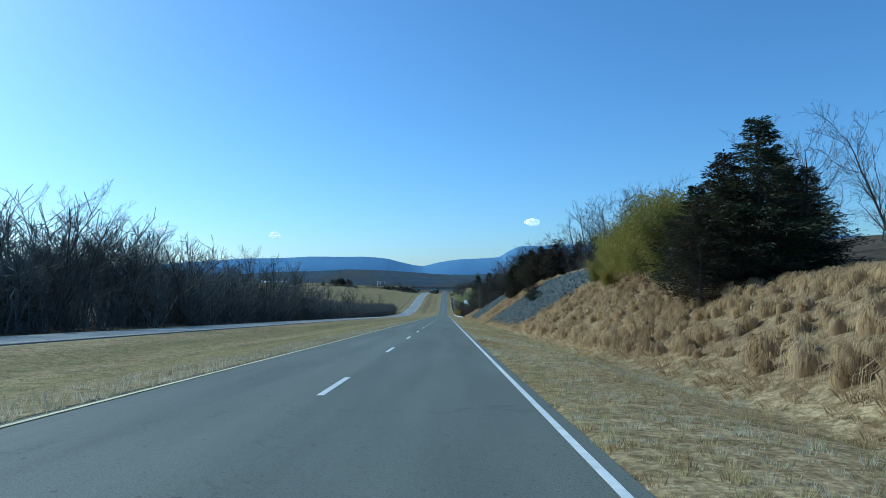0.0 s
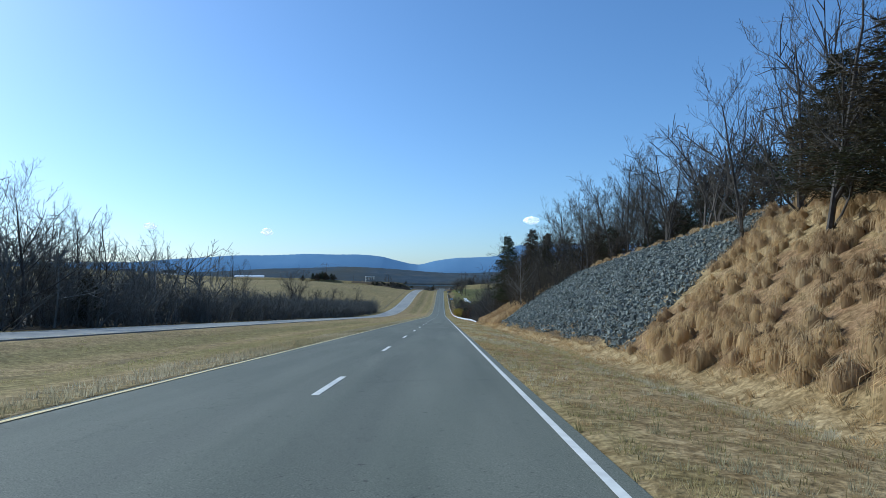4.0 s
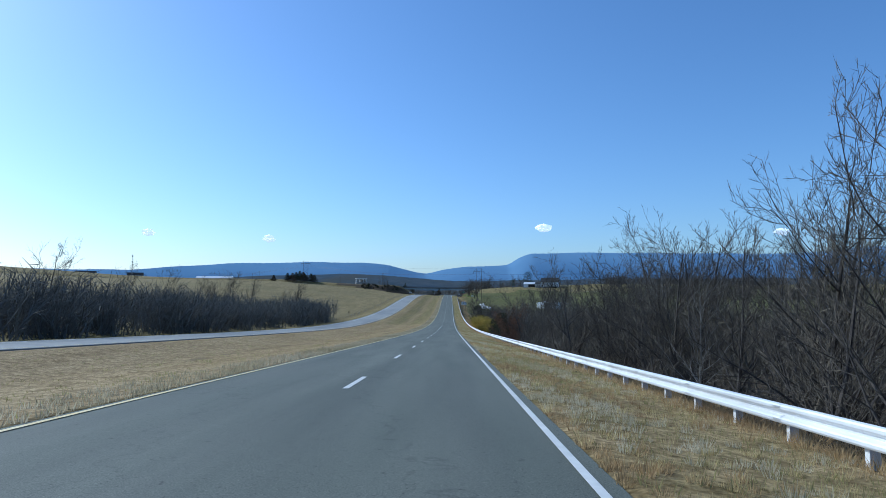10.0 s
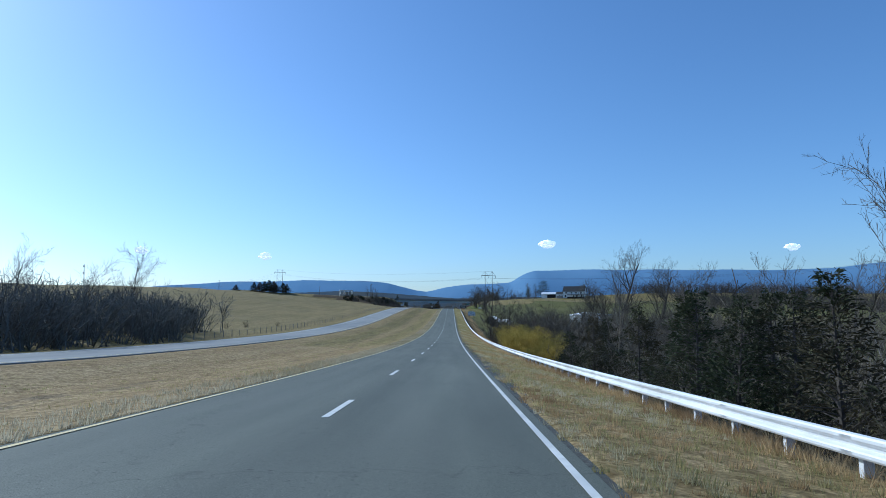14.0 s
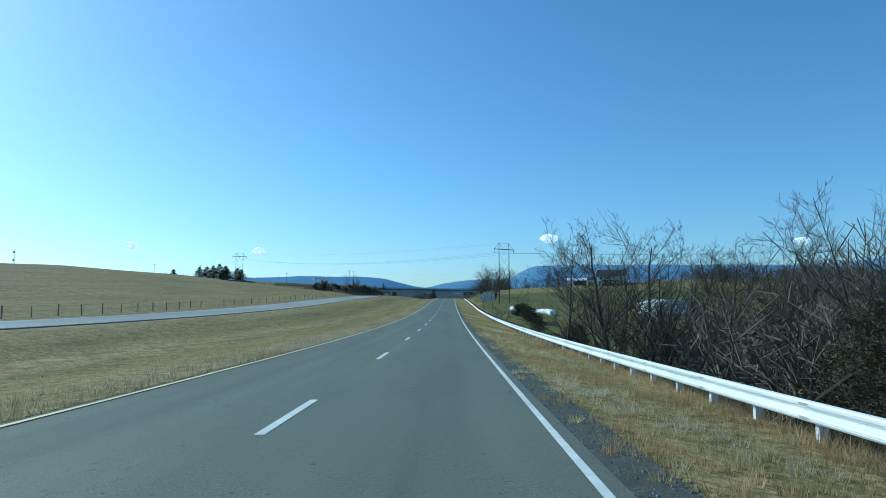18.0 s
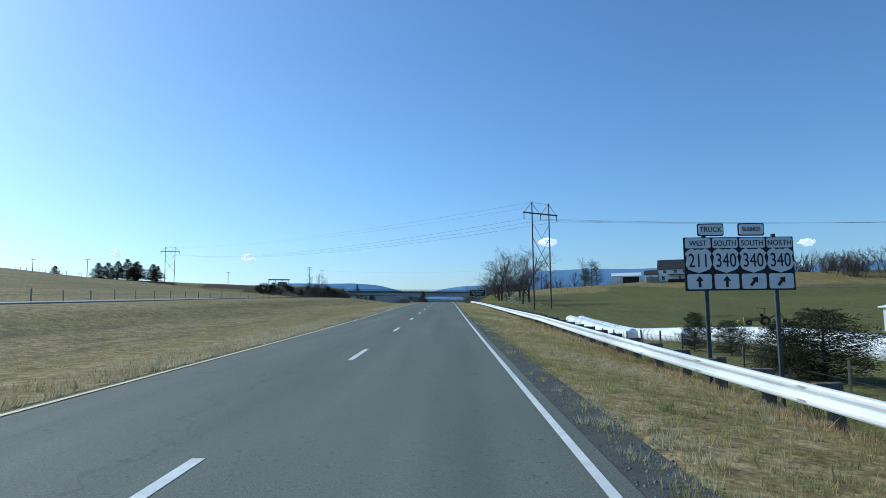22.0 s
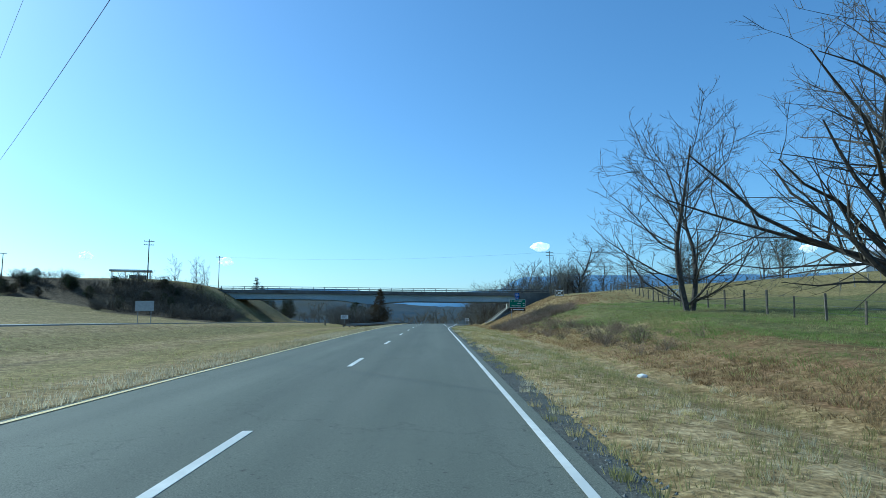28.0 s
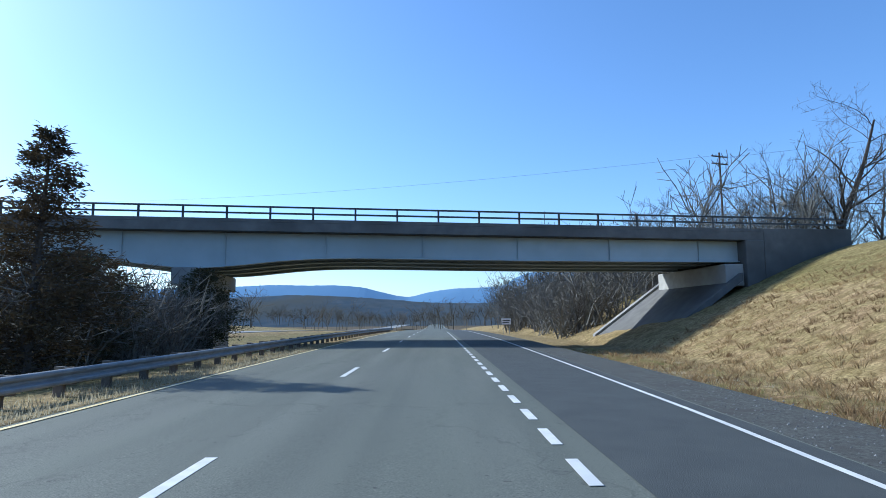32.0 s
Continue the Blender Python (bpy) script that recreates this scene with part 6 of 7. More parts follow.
for i in range(36):
    y = 350 + i * 4.8 + float(PR.normal(0, 1.2))
    x = 18 + abs(float(PR.normal(0, 14)))
    one(FAN if PR.random() < .5 else SLIM, x, y, float(PR.uniform(7.5, 10.5)), L_BARE, group="hollow trees")
one(FAN, 16.8, 352, 12.6, "tall bare tree with upswept limbs beyond the guard rail", group="hollow trees", wide=1.2)
one(FAN, 24, 354, 11.5, L_BARE, group="hollow trees", wide=1.1)
for x, y, h in ((19.5, 304, 11), (17.2, 299, 10.5), (22, 308, 11.5), (16.6, 313, 9.5), (24.5, 302, 11), (20, 319, 10), (18, 327, 10), (27, 315, 11), (15.4, 291, 10), (18.8, 286, 11.5), (22.5, 293, 12), (26, 284, 12)):
    one(SLIM if PR.random() < .5 else FAN, x, y, h, "slender bare tree rising from the hollow", group="hollow trees", wide=1.1)
one(RUSSET, 13.4, 392, 9.0, "young oak holding dry russet leaves", name="oak_tree", wide=.7)
for x, y, h in ((16, 403, 8), (18, 383, 8), (20, 396, 8), (22, 376, 9), (24, 410, 8)):
    one(FAN, x, y, h, L_BARE, group="hollow trees")
one(FAN, 15.6, 389, 10.5, "multi-stemmed bare tree rising above the guard rail", group="hollow trees")
for x, y, h in ((13.2, 406, 6.6), (14.6, 411, 7.2), (13.4, 417, 7.0), (15.2, 422, 7.6), (14, 428, 7.0), (12.8, 412, 6.0), (16.5, 416, 7.6), (15.5, 447, 7.0), (14.4, 452, 5.6), (17.5, 450, 7.0)):
    one(CEDAR, x, y, h, L_CEDAR, group="hollow cedars", name="cedar_tree")
for y in np.arange(459, 484, 3.1):
    for k in range(2):
        one(BAMBOO, 11.6 + 1.9 * k + float(PR.normal(0, .4)), y + float(PR.normal(0, .5)), float(PR.uniform(2.2, 5.2)) + .5 * k, "yellow-green bamboo thicket below the guard rail", "bamboo", "roadside bamboo", name="bamboo")
one(OAK, 40, 530, 21, "tall gnarled bare tree standing above the thicket", group="hollow trees")
for x, y, h in ((46, 520, 17), (52, 512, 16), (36, 545, 15)):
    one(OAK, x, y, h, L_BARE, group="hollow trees")
one(CEDAR, 30, 512, 8, L_CEDAR, group="hollow cedars", name="cedar_tree")
for i in range(14):
    y = 497 + i * 4 + float(PR.normal(0, .8))
    x = 17 + abs(float(PR.normal(0, 4)))
    one(FAN if PR.random() < .7 else SLIM, x, y, float(PR.uniform(6.5, 8.5)), L_BARE, group="hollow trees")
for x, y, h in ((13.6, 518, 5.4), (15, 521, 5.8)):
    one(CEDAR_R, x, y, h, L_RED, group="hollow cedars", name="cedar_tree")
for x, y, h in ((13.6, 546, 9.8), (14.2, 550, 9.8), (16.2, 553, 10.6), (12.7, 557.5, 9.4), (17.6, 549, 10.6), (18.6, 527, 9)):
    one(FAN, x, y, h, "tall bare multi-stemmed tree beside the guard rail", group="hollow trees", wide=1.3)
for i in range(26):
    y = 494 + i * 2.7
    one(SHRUB, 11.5 + abs(float(PR.normal(0, 3))), y, float(PR.uniform(1.6, 2.8)), L_SHRUB, "shrub", "hollow scrub", name="shrub")
for x, y, h in ((16, 573, 4.4), (17.5, 577, 4.0), (18.9, 658.5, 2.7), (18.6, 632.9, 3.2), (18.3, 617.7, 3.5)):
    one(CEDAR_B, x, y, h, "rounded dark cedar bush beyond the guard rail", "shrub", "roadside bushes", name="cedar_bush")
for x, y, h, w in ((18.6, 643.4, 3.2, 1.7), (19.8, 655, 2.2, 1.4), (18.8, 629.9, 3.2, 1.5), (17.4, 644.6, 2.6, 1.5)):
    one(CEDAR_B, x, y, h, "dense dark bush with brownish foliage beyond the guard rail", "shrub", "roadside bushes", name="shrub", wide=w)
for x, y, h in ((14.5, 604, 1.4), (13.8, 618, 1.3), (14.5, 637, 1.6), (15.2, 641, 1.8), (14, 648, 1.4), (13.6, 655, 1.2)):
    one(SHRUB, x, y, h, L_SHRUB, "shrub", "roadside bushes", name="shrub")
# trees round the farm and along the cut
for x, y, h in ((55, 641, 14), (59, 637, 15.5), (63, 643, 14.5), (61, 634, 13), (66, 638, 15), (60, 645, 14), (108, 700, 12), (118, 716, 11)):
    one(OAK if y < 660 and x > 58 else FAN, x, y, h, L_BARE, group="farm trees")
for x, y, h in ((66, 905, 12), (73, 912, 11), (112, 905, 10), (118, 893, 8)):
    one(FAN, x, y, h, L_BARE, group="farm trees")
one(PINE, 63, 893, 9.5, "lone dark green pine near the barn", name="pine_tree")
for x, y, h in ((18.1, 805.4, 13.4), (18.9, 806.3, 13.8), (24.4, 805.5, 12.4), (24.2, 783, 13.2), (21.7, 777, 11.5), (20.6, 797.5, 9.5)):
    one(OAK, x, y, h, "large bare walnut tree with dark spreading limbs by the pasture fence", group="pasture trees", wide=1.3)
for x, y, h in ((18.7, 825.2, 11.6), (19.1, 825.5, 10.8)):
    one(FAN, x, y, h, "fan-shaped bare walnut tree with dense fine twigs by the pasture fence", group="pasture trees", wide=1.4)
for i in range(14):
    x, y = 24 + float(PR.uniform(0, 22)), 955 + float(PR.uniform(0, 30))
    one(FAN, x, y, float(PR.uniform(8, 11)), L_BARE, group="trees beyond the overpass")
one(OAK, 42, 956, 15.5, "large bare spreading tree above the overpass end", group="trees beyond the overpass", wide=1.3)
for x, y, h in ((50, 962, 12), (57, 958, 11), (36, 975, 12), (64, 970, 12), (72, 960, 11), (29, 968, 11), (80, 968, 11), (46, 985, 13), (60, 990, 13), (70, 984, 12)):
    one(OAK, x, y, h, L_BARE, group="trees beyond the overpass")
one(PINE, 92, 1003, 13.6 - gz(92, 1003), "dark green pine with an uneven crown", name="pine_tree")
for i in range(30):
    x, y = 15 + float(PR.uniform(0, 16)), 955 + i * 2.2
    one(SLIM if PR.random() < .4 else SCRUB, x, y, float(PR.uniform(5, 7.5)), "dense bare thicket tree beyond the overpass", group="trees beyond the overpass")
# the cedar and brush in the median
one(CEDAR_N, -9.0, 913, 7.6, "dark green cedar standing in the median before the overpass", name="cedar_tree", wide=1.25)
for x, y, h in ((-10.2, 917, 4.2), (-11.5, 921, 4.6), (-12.8, 911, 3.6), (-14.6, 917, 4.4), (-13.5, 925, 4.8), (-9.8, 924, 3.6), (-16.2, 922, 4.0), (-11, 928, 4.6), (-14, 930, 5), (-15.5, 909, 2.8)):
    one(SCRUB if PR.random() < .7 else CEDAR, x, y, h, "dense grey-brown brush in the median before the overpass", "shrub", "median brush", name="shrub")
for x, y, h in ((-10.5, 919, 4.6), (-13.2, 921, 4.4), (-15.2, 926, 5.4), (-10.8, 931, 5.0)):
    one(CEDAR_B, x, y, h, "dark evergreen brush in the median before the overpass", "shrub", "median brush", name="cedar_bush")

# left side: woods behind the far carriageway, thinning to brush
for i in range(30):
    y = -4 + i * 7 + float(PR.normal(0, 1.5))
    x = -38.5 - abs(float(PR.normal(0, 5)))
    h = float(np.interp(y, [-10, 60, 120, 180, 230], [15, 14.5, 14, 13, 9])) * float(PR.uniform(.75, 1.1))
    one(SLIM if PR.random() < .6 else FAN, x, y, h, L_BARE, group="woods beyond the far carriageway")
for i in range(20):
    y = 10 + i * 9 + float(PR.normal(0, 3))
    one(CEDAR, -39 - abs(float(PR.normal(0, 7))), y, float(PR.uniform(4.5, 8)), L_CEDAR, group="woods beyond the far carriageway", name="cedar_tree")
for x, y, h in ((-63, 480, 11), (-51, 492, 12), (-70, 470, 9), (-76, 485, 8), (-58, 500, 8), (-84, 490, 9), (-66, 455, 9), (-44, 300, 13), (-46, 318, 13.5), (-52, 380, 9), (-49, 425, 11), (-56, 440, 11), (-47, 470, 9), (-60, 410, 10), (-43, 345, 9), (-50, 270, 12), (-45, 250, 13)):
    one(FAN, x, y, h, L_BARE, group="hedgerow trees")
one(OAK, -49, 330, 15, "large round bare tree above the hedgerow", group="hedgerow trees")
one(CEDAR_B, -47, 507, 4.4, "dark round cedar at the end of the hedgerow", name="cedar_tree")
for x, y, h in ((-45, 520, 2.0), (-44, 530, 2.2), (-41, 545, 1.5)):
    one(SHRUB, x, y, h, L_SHRUB, "shrub", "hedgerow brush", name="shrub")
for x, y, h in ((-146, 913, 9), (-152, 918, 10), (-141, 920, 8.5), (-137, 915, 8), (-158, 911, 9), (-149, 921, 9.5), (-155, 914, 9), (-163, 912, 8), (-172, 893, 7)):
    one(CEDAR_N, x, y, h, "dark evergreen clump on the hilltop", group="hilltop evergreens", name="cedar_tree", wide=2.1)
for x, y, h in ((-76, 975, 10), (-72, 981, 11), (-68, 978, 10), (-180, 1030, 9), (-60, 1010, 7), (-50, 1020, 6)):
    one(SLIM, x, y, h, L_BARE, group="trees by the shelter")
for i in range(24):
    x, y = -50 - float(PR.uniform(0, 40)), 905 + float(PR.uniform(-5, 8))
    one(CEDAR_B, x, y + 5, float(PR.uniform(1.8, 3)), "dark evergreen brush on the embankment", "shrub", "embankment brush", name="cedar_bush")
for i in range(10):
    x, y = -36 - float(PR.uniform(0, 14)), 955 + float(PR.uniform(0, 30))
    one(CEDAR, x, y, float(PR.uniform(4.5, 7)), L_CEDAR, group="trees beyond the overpass", name="cedar_tree")
for x, y, h, kd in ((22.2, 334, 13.5, FAN), (23.4, 337, 12.5, SLIM), (19.2, 343, 11.5, SLIM), (25.5, 348, 13, SLIM)):
    one(kd, x, y, h, L_BARE, group="hollow trees", wide=.9)


# far woods: many lighter bare trees joined
def light_tree(seed):
    r = np.random.default_rng(seed)
    out = []

    def limb(p, d, L, rad, lev):
        n = (4, 2, 1, 1)[lev]
        for i in range(n):
            d = d + r.normal(0, .14, 3) + np.array([0, 0, .12 if lev else 0])
            d /= np.linalg.norm(d)
            q = p + d * L / n
            out.append((p, q, max(rad * (1 - .6 * i / n), .003), max(rad * (1 - .6 * (i + 1) / n), .002)))
            if lev < 3 and not (lev == 0 and i == 0):
                for _ in range((2, 2, 2)[lev]):
                    nd = d * .75 + r.normal(0, .55, 3) + [0, 0, .15]
                    nd /= np.linalg.norm(nd)
                    limb(p + (q - p) * r.random(), nd, L * r.uniform(.4, .62), rad * .5, lev + 1)
            p = q
    limb(np.array([0, 0, -.05]), np.array([0, 0, 1.0]), .75, .012, 0)
    P0, P1, R0, R1 = (np.array(k) for k in zip(*out))
    k = 1 / P1[:, 2].max()
    V, F = tubes(P0 * k, P1 * k, R0 * k, R1 * k, 3)
    return V, F


LIGHT = [light_tree(s) for s in range(6)]


def light_bush(seed):
    """A rounded tangle of many stems from one root, one unit high."""
    r = np.random.default_rng(seed)
    out = []
    for _ in range(13):
        a, tilt = r.uniform(0, 6.28), r.uniform(.05, .75)
        p, d = np.array([r.normal(0, .12), r.normal(0, .12), -.05]), np.array([math.cos(a) * tilt, math.sin(a) * tilt, 1.0])
        for k in range(3):
            d = d + r.normal(0, .18, 3)
            d /= np.linalg.norm(d)
            q = p + d * r.uniform(.25, .36)
            out.append((p, q, .011 - .003 * k, .008 - .0028 * k))
            for _ in range(3):
                e = d * .5 + r.normal(0, .6, 3) + [0, 0, .2]
                s = p + (q - p) * r.random()
                out.append((s, s + e / np.linalg.norm(e) * r.uniform(.1, .26), r.uniform(.004, .0065), .0018))
            p = q
    P0, P1, R0, R1 = (np.array(k) for k in zip(*out))
    k = 1 / P1[:, 2].max()
    return tubes(P0 * k, P1 * k, R0 * k, R1 * k, 3)


BUSH = [light_bush(40 + s) for s in range(6)]


def far_woods(name, spots, label, material, seed, kinds=None, wide=1.15):
    r = np.random.default_rng(seed)
    VV, FF, base = [], [], 0
    for x, y, h, z in spots:
        V, F = (kinds or LIGHT)[int(r.integers(6))]
        a = r.uniform(0, 6.28)
        c, s = math.cos(a), math.sin(a)
        VV.append((V @ np.array([[c, s, 0], [-s, c, 0], [0, 0, 1]])) * h * np.array([wide, wide, 1]) + [x, y, z])
        FF.append(F + base)
        base += len(V)
    ob = raw_mesh(name, np.concatenate(VV), np.concatenate(FF), material)
    return tagged(ob, label, "woods", kind="stuff")


fw = np.random.default_rng(33)


def scatter(n, x0, x1, y0, y1, h0, h1):
    out = []
    for _ in range(n):
        x, y = float(fw.uniform(x0, x1)), float(fw.uniform(y0, y1))
        out.append((x, y, float(fw.uniform(h0, h1)), gz(x, y)))
    return out


far_woods("far_woods", scatter(260, 16, 70, 228, 400, 6, 10), "bare grey-brown winter woods filling the hollow", M_TWIG, 1)
far_woods("far_woods", scatter(420, 18, 110, 335, 560, 6, 9.5), "bare brown thicket across the hollow", M_TWIG, 7)
far_woods("far_woods", scatter(150, 60, 260, 330, 640, 6, 9), "bare woods at the far side of the hollow", M_TWIG, 8)
far_woods("far_woods", scatter(260, 150, 340, 760, 930, 7, 12), "bare dark woods along the skyline past the farm", M_BARK, 2)
far_woods("far_woods", scatter(300, -75, -39, 20, 235, 10, 14.5) + scatter(190, -70, -39, 0, 120, 12, 16), "bare grey winter woods beyond the far carriageway", M_GREY_TWIG, 3)
far_woods("far_woods", scatter(200, -56, -39, 170, 505, 5, 8), "dense bare hedgerow beyond the far carriageway", M_GREY_TWIG, 9)
far_woods("far_woods", scatter(420, -170, 200, 1060, 1480, 7, 13), "grey winter woods along the valley beyond the overpass", M_TWIG, 4)
far_woods("far_woods", scatter(200, 40, 240, 956, 1100, 8, 12), "bare grey woods behind the overpass", M_TWIG, 5)
far_woods("far_woods", scatter(300, 21, 70, 100, 232, 6, 10), "bare dark woods on top of the bank", M_BARK, 6)
far_woods("brush", scatter(540, -48, -36.5, -10, 484, 5.0, 7.6) + scatter(25, -52, -42, 484, 506, 4.5, 7), "dense grey-brown brush beside the far carriageway", M_GREY_TWIG, 11, BUSH, 1.0)
far_woods("brush", scatter(240, 150, 330, 770, 900, 6, 10), "dense dark thicket along the skyline past the farm", M_BARK, 35, BUSH, 1.2)
far_woods("brush", scatter(170, -78, -46, 300, 492, 3.5, 6), "grey brush climbing the pasture hillside", M_GREY_TWIG, 20, BUSH, 1.2)
far_woods("brush", scatter(120, -62, -38, 901, 921, 1.6, 3.0) + scatter(60, -88, -60, 910, 921, 1.4, 2.4), "dark brush covering the embankment of the crossing road", M_TWIG, 12, BUSH, 1.5)
far_woods("brush", scatter(90, -19.5, -10, 913, 931, 3.0, 4.8), "dense grey-brown brush in the median before the overpass", M_GREY_TWIG, 13, BUSH, 1.1)
far_woods("brush", scatter(280, 14, 38, 325, 560, 2.8, 4.8), "dense dark brown thicket filling the hollow", M_TWIG, 14, BUSH, 1.2)
far_woods("far_woods", scatter(170, 17, 80, 506, 560, 7.5, 10), "tall bare thicket at the near end of the hollow", M_TWIG, 18)
far_woods("brush", scatter(150, 16, 60, 505, 558, 5, 7), "dense brown thicket at the end of the hollow", M_TWIG, 19, BUSH, 1.2)
far_woods("brush", scatter(120, 13, 26, 186, 245, 2.4, 4.0), "dense brown undergrowth at the end of the bank", M_TWIG, 15, BUSH, 1.2)
far_woods("brush", scatter(110, 15, 34, 953, 1010, 3.5, 6), "dense thicket beside the exit lane beyond the overpass", M_GREY_TWIG, 16, BUSH, 1.2)
far_woods("far_woods", scatter(260, 15, 44, 952, 1060, 7, 12), "dense bare grey thicket beyond the overpass", M_GREY_TWIG, 10)


# ---- grass ----
def tri_mesh(name, V, F):
    """A mesh straight from arrays of vertices and triangles."""
    me = bpy.data.meshes.new(name)
    me.vertices.add(len(V))
    me.vertices.foreach_set("co", V.reshape(-1))
    me.loops.add(len(F) * 3)
    me.loops.foreach_set("vertex_index", F.reshape(-1).astype(np.int32))
    me.polygons.add(len(F))
    me.polygons.foreach_set("loop_start", np.arange(0, len(F) * 3, 3, dtype=np.int32))
    me.update(calc_edges=True)
    return me


def grass(name, X, Y, H, label, material, per=7, width=.012, spread=.10, seed=1, lean=.55, short=False):
    """Tufts of thin bent blades, all one mesh; a short blade is one triangle, a long one bends."""
    r = np.random.default_rng(seed)
    n = len(X)
    N = n * per
    P = np.repeat(np.stack([X, Y, ground_z(X, Y) - .02], 1), per, 0)
    Hh = np.repeat(H, per) * r.uniform(.55, 1.1, N)
    a = r.uniform(0, 2 * np.pi, N)
    off = np.stack([np.cos(a), np.sin(a), np.zeros(N)], 1)
    P = P + off * spread * np.sqrt(r.random((N, 1)))
    bend = (Hh * lean * r.uniform(.3, 1.3, N))[:, None]
    tip = P + np.array([0, 0, 1.0]) * (Hh * (1 - .25 * lean))[:, None] + off * bend
    mid = P * .55 + tip * .45 + np.array([0, 0, .16]) * Hh[:, None]
    b = r.uniform(0, 2 * np.pi, N)
    s = np.stack([-np.sin(b), np.cos(b), np.zeros(N)], 1) * (width * r.uniform(.6, 1.4, (N, 1)))
    if short:
        V = np.stack([P - s, P + s, tip], 1).reshape(-1, 3)
        F = np.arange(N * 3).reshape(-1, 3)
    else:
        V = np.stack([P - s, P + s, mid + s * .6, tip], 1).reshape(-1, 3)
        k = np.arange(N)[:, None] * 4
        F = np.concatenate([k + [[0, 1, 2]], k + [[0, 2, 3]]], 1).reshape(-1, 3)
    ob = link_mesh(name, tri_mesh(name, V, F), material)
    return tagged(ob, label, "grass", kind="stuff")


gr_r = np.random.default_rng(55)


def in_rocks(x, y):
    """Inside one of the two loose-rock faces of the bank."""
    a = (y > 56 + .35 * (16 - x)) & (y < 101 - .3 * (x - 12)) & (x > 9.6 + .25 * np.sin(y * .5)) & (x < 18.6)
    b = (y > 133 + .8 * (x - 10)) & (y < 191 - 1.2 * (14 - x) * (x < 14)) & (x > 9.4 + .25 * np.sin(y * .6)) & (x < 18.8)
    return a | b


def straw_mounds(name, X, Y, H, R, label, material, per, seed):
    """Bell-shaped tussocks: hair-like blades that arch up from the root and hang down all round, over a lumpy core."""
    r = np.random.default_rng(seed)
    n = len(X)
    N = n * per
    root = np.repeat(np.stack([X, Y, ground_z(X, Y)], 1), per, 0)
    h, w = np.repeat(H, per) * r.uniform(.65, 1.25, N), np.repeat(R, per) * r.uniform(.5, 1.35, N)
    a = r.uniform(0, 2 * np.pi, N)
    out = np.stack([np.cos(a), np.sin(a), np.zeros(N)], 1)
    down = np.array([-.35, 0, 0])
    twist = np.stack([-np.sin(a), np.cos(a), np.zeros(N)], 1)
    sw = r.normal(0, .26, (N, 1)) * w[:, None]
    p0 = root + out * (w * .12)[:, None]
    p1 = root + (out * .45 + down * .4) * w[:, None] + [0, 0, 1] * h[:, None] + twist * sw * .5
    p2 = root + (out * .88 + down * .8) * w[:, None] + [0, 0, 1] * (h * .66)[:, None] + twist * sw
    p3 = root + (out * 1.0 + down) * w[:, None] + twist * sw * 1.3
    p3[:, 2] = ground_z(p3[:, 0], p3[:, 1]) + h * r.uniform(-.05, .42, N)
    side = twist * (.0055 * r.uniform(.6, 1.5, (N, 1)))
    V = np.stack([p0 - side, p0 + side, p1 + side, p1 - side, p2 + side, p2 - side, p3], 1).reshape(-1, 3)
    k = np.arange(N)[:, None] * 7
    F = np.concatenate([k + [[0, 1, 2]], k + [[0, 2, 3]], k + [[3, 2, 4]], k + [[3, 4, 5]], k + [[5, 4, 6]]], 1).reshape(-1, 3)
    # cores
    ring = np.arange(9) * 2 * np.pi / 9
    rows = []
    for u, z in ((1.02, -.1), (.95, .35), (.72, .68), (.35, .86)):
        rr = R[:, None] * u * r.uniform(.5, .82, (n, 9))
        cx, cy = X[:, None] + rr * np.cos(ring) - .3 * z * R[:, None], Y[:, None] + rr * np.sin(ring)
        g = ground_z(cx, cy) * (1 - max(z, 0)) + ground_z(X, Y)[:, None] * max(z, 0)
        rows.append(np.stack([cx, cy, g + z * H[:, None] * r.uniform(.8, 1.0, (n, 9))], -1))
    top = np.stack([X - .26 * R, Y, ground_z(X, Y) + .9 * H], -1)[:, None, :]
    C = np.concatenate(rows + [top], 1)
    q = []
    for lv in range(3):
        for m in range(9):
            a0, b0 = lv * 9 + m, lv * 9 + (m + 1) % 9
            q += [(a0, b0, b0 + 9), (a0, b0 + 9, a0 + 9)]
    q += [(27 + m, 27 + (m + 1) % 9, 36) for m in range(9)]
    FC = (np.array(q)[None] + np.arange(n)[:, None, None] * 37).reshape(-1, 3) + len(V)
    V, F = np.concatenate([V, C.reshape(-1, 3)]), np.concatenate([F, FC])
    return tagged(link_mesh(name, tri_mesh(name, V, F), material), label, "grass", kind="stuff")


# tussocks on the bank, crowded, with thin dry grass between them
n = 6800
X, Y = gr_r.uniform(9.2, 20.5, n), gr_r.uniform(-8, 226, n)
keep = ~in_rocks(X, Y) & ~((X > 17.5) & (gr_r.random(n) < .5)) & ~in_rocks(X, Y - .5) & ~in_rocks(X, Y + .5) & ~((X < 10.6) & in_rocks(11.0 + 0 * X, Y))
X, Y = X[keep], Y[keep]
size = gr_r.uniform(.5, 1.15, len(X)) * np.where(X < 10.2, 1.25, 1.0)
half = gr_r.random(len(X)) < .62
straw_mounds("straw_mounds", X[half], Y[half], .40 * size[half], .31 * size[half], "drooping rounded tussocks of tawny straw grass on the bank", M_STRAW, 60, 2)
straw_mounds("straw_mounds", X[~half], Y[~half], .37 * size[~half], .30 * size[~half], "drooping rounded tussocks of pale straw grass on the bank", M_TAWNY, 60, 13)
n = 9000
X, Y = gr_r.uniform(9.0, 21, n), gr_r.uniform(-8, 228, n)
keep = ~in_rocks(X, Y)
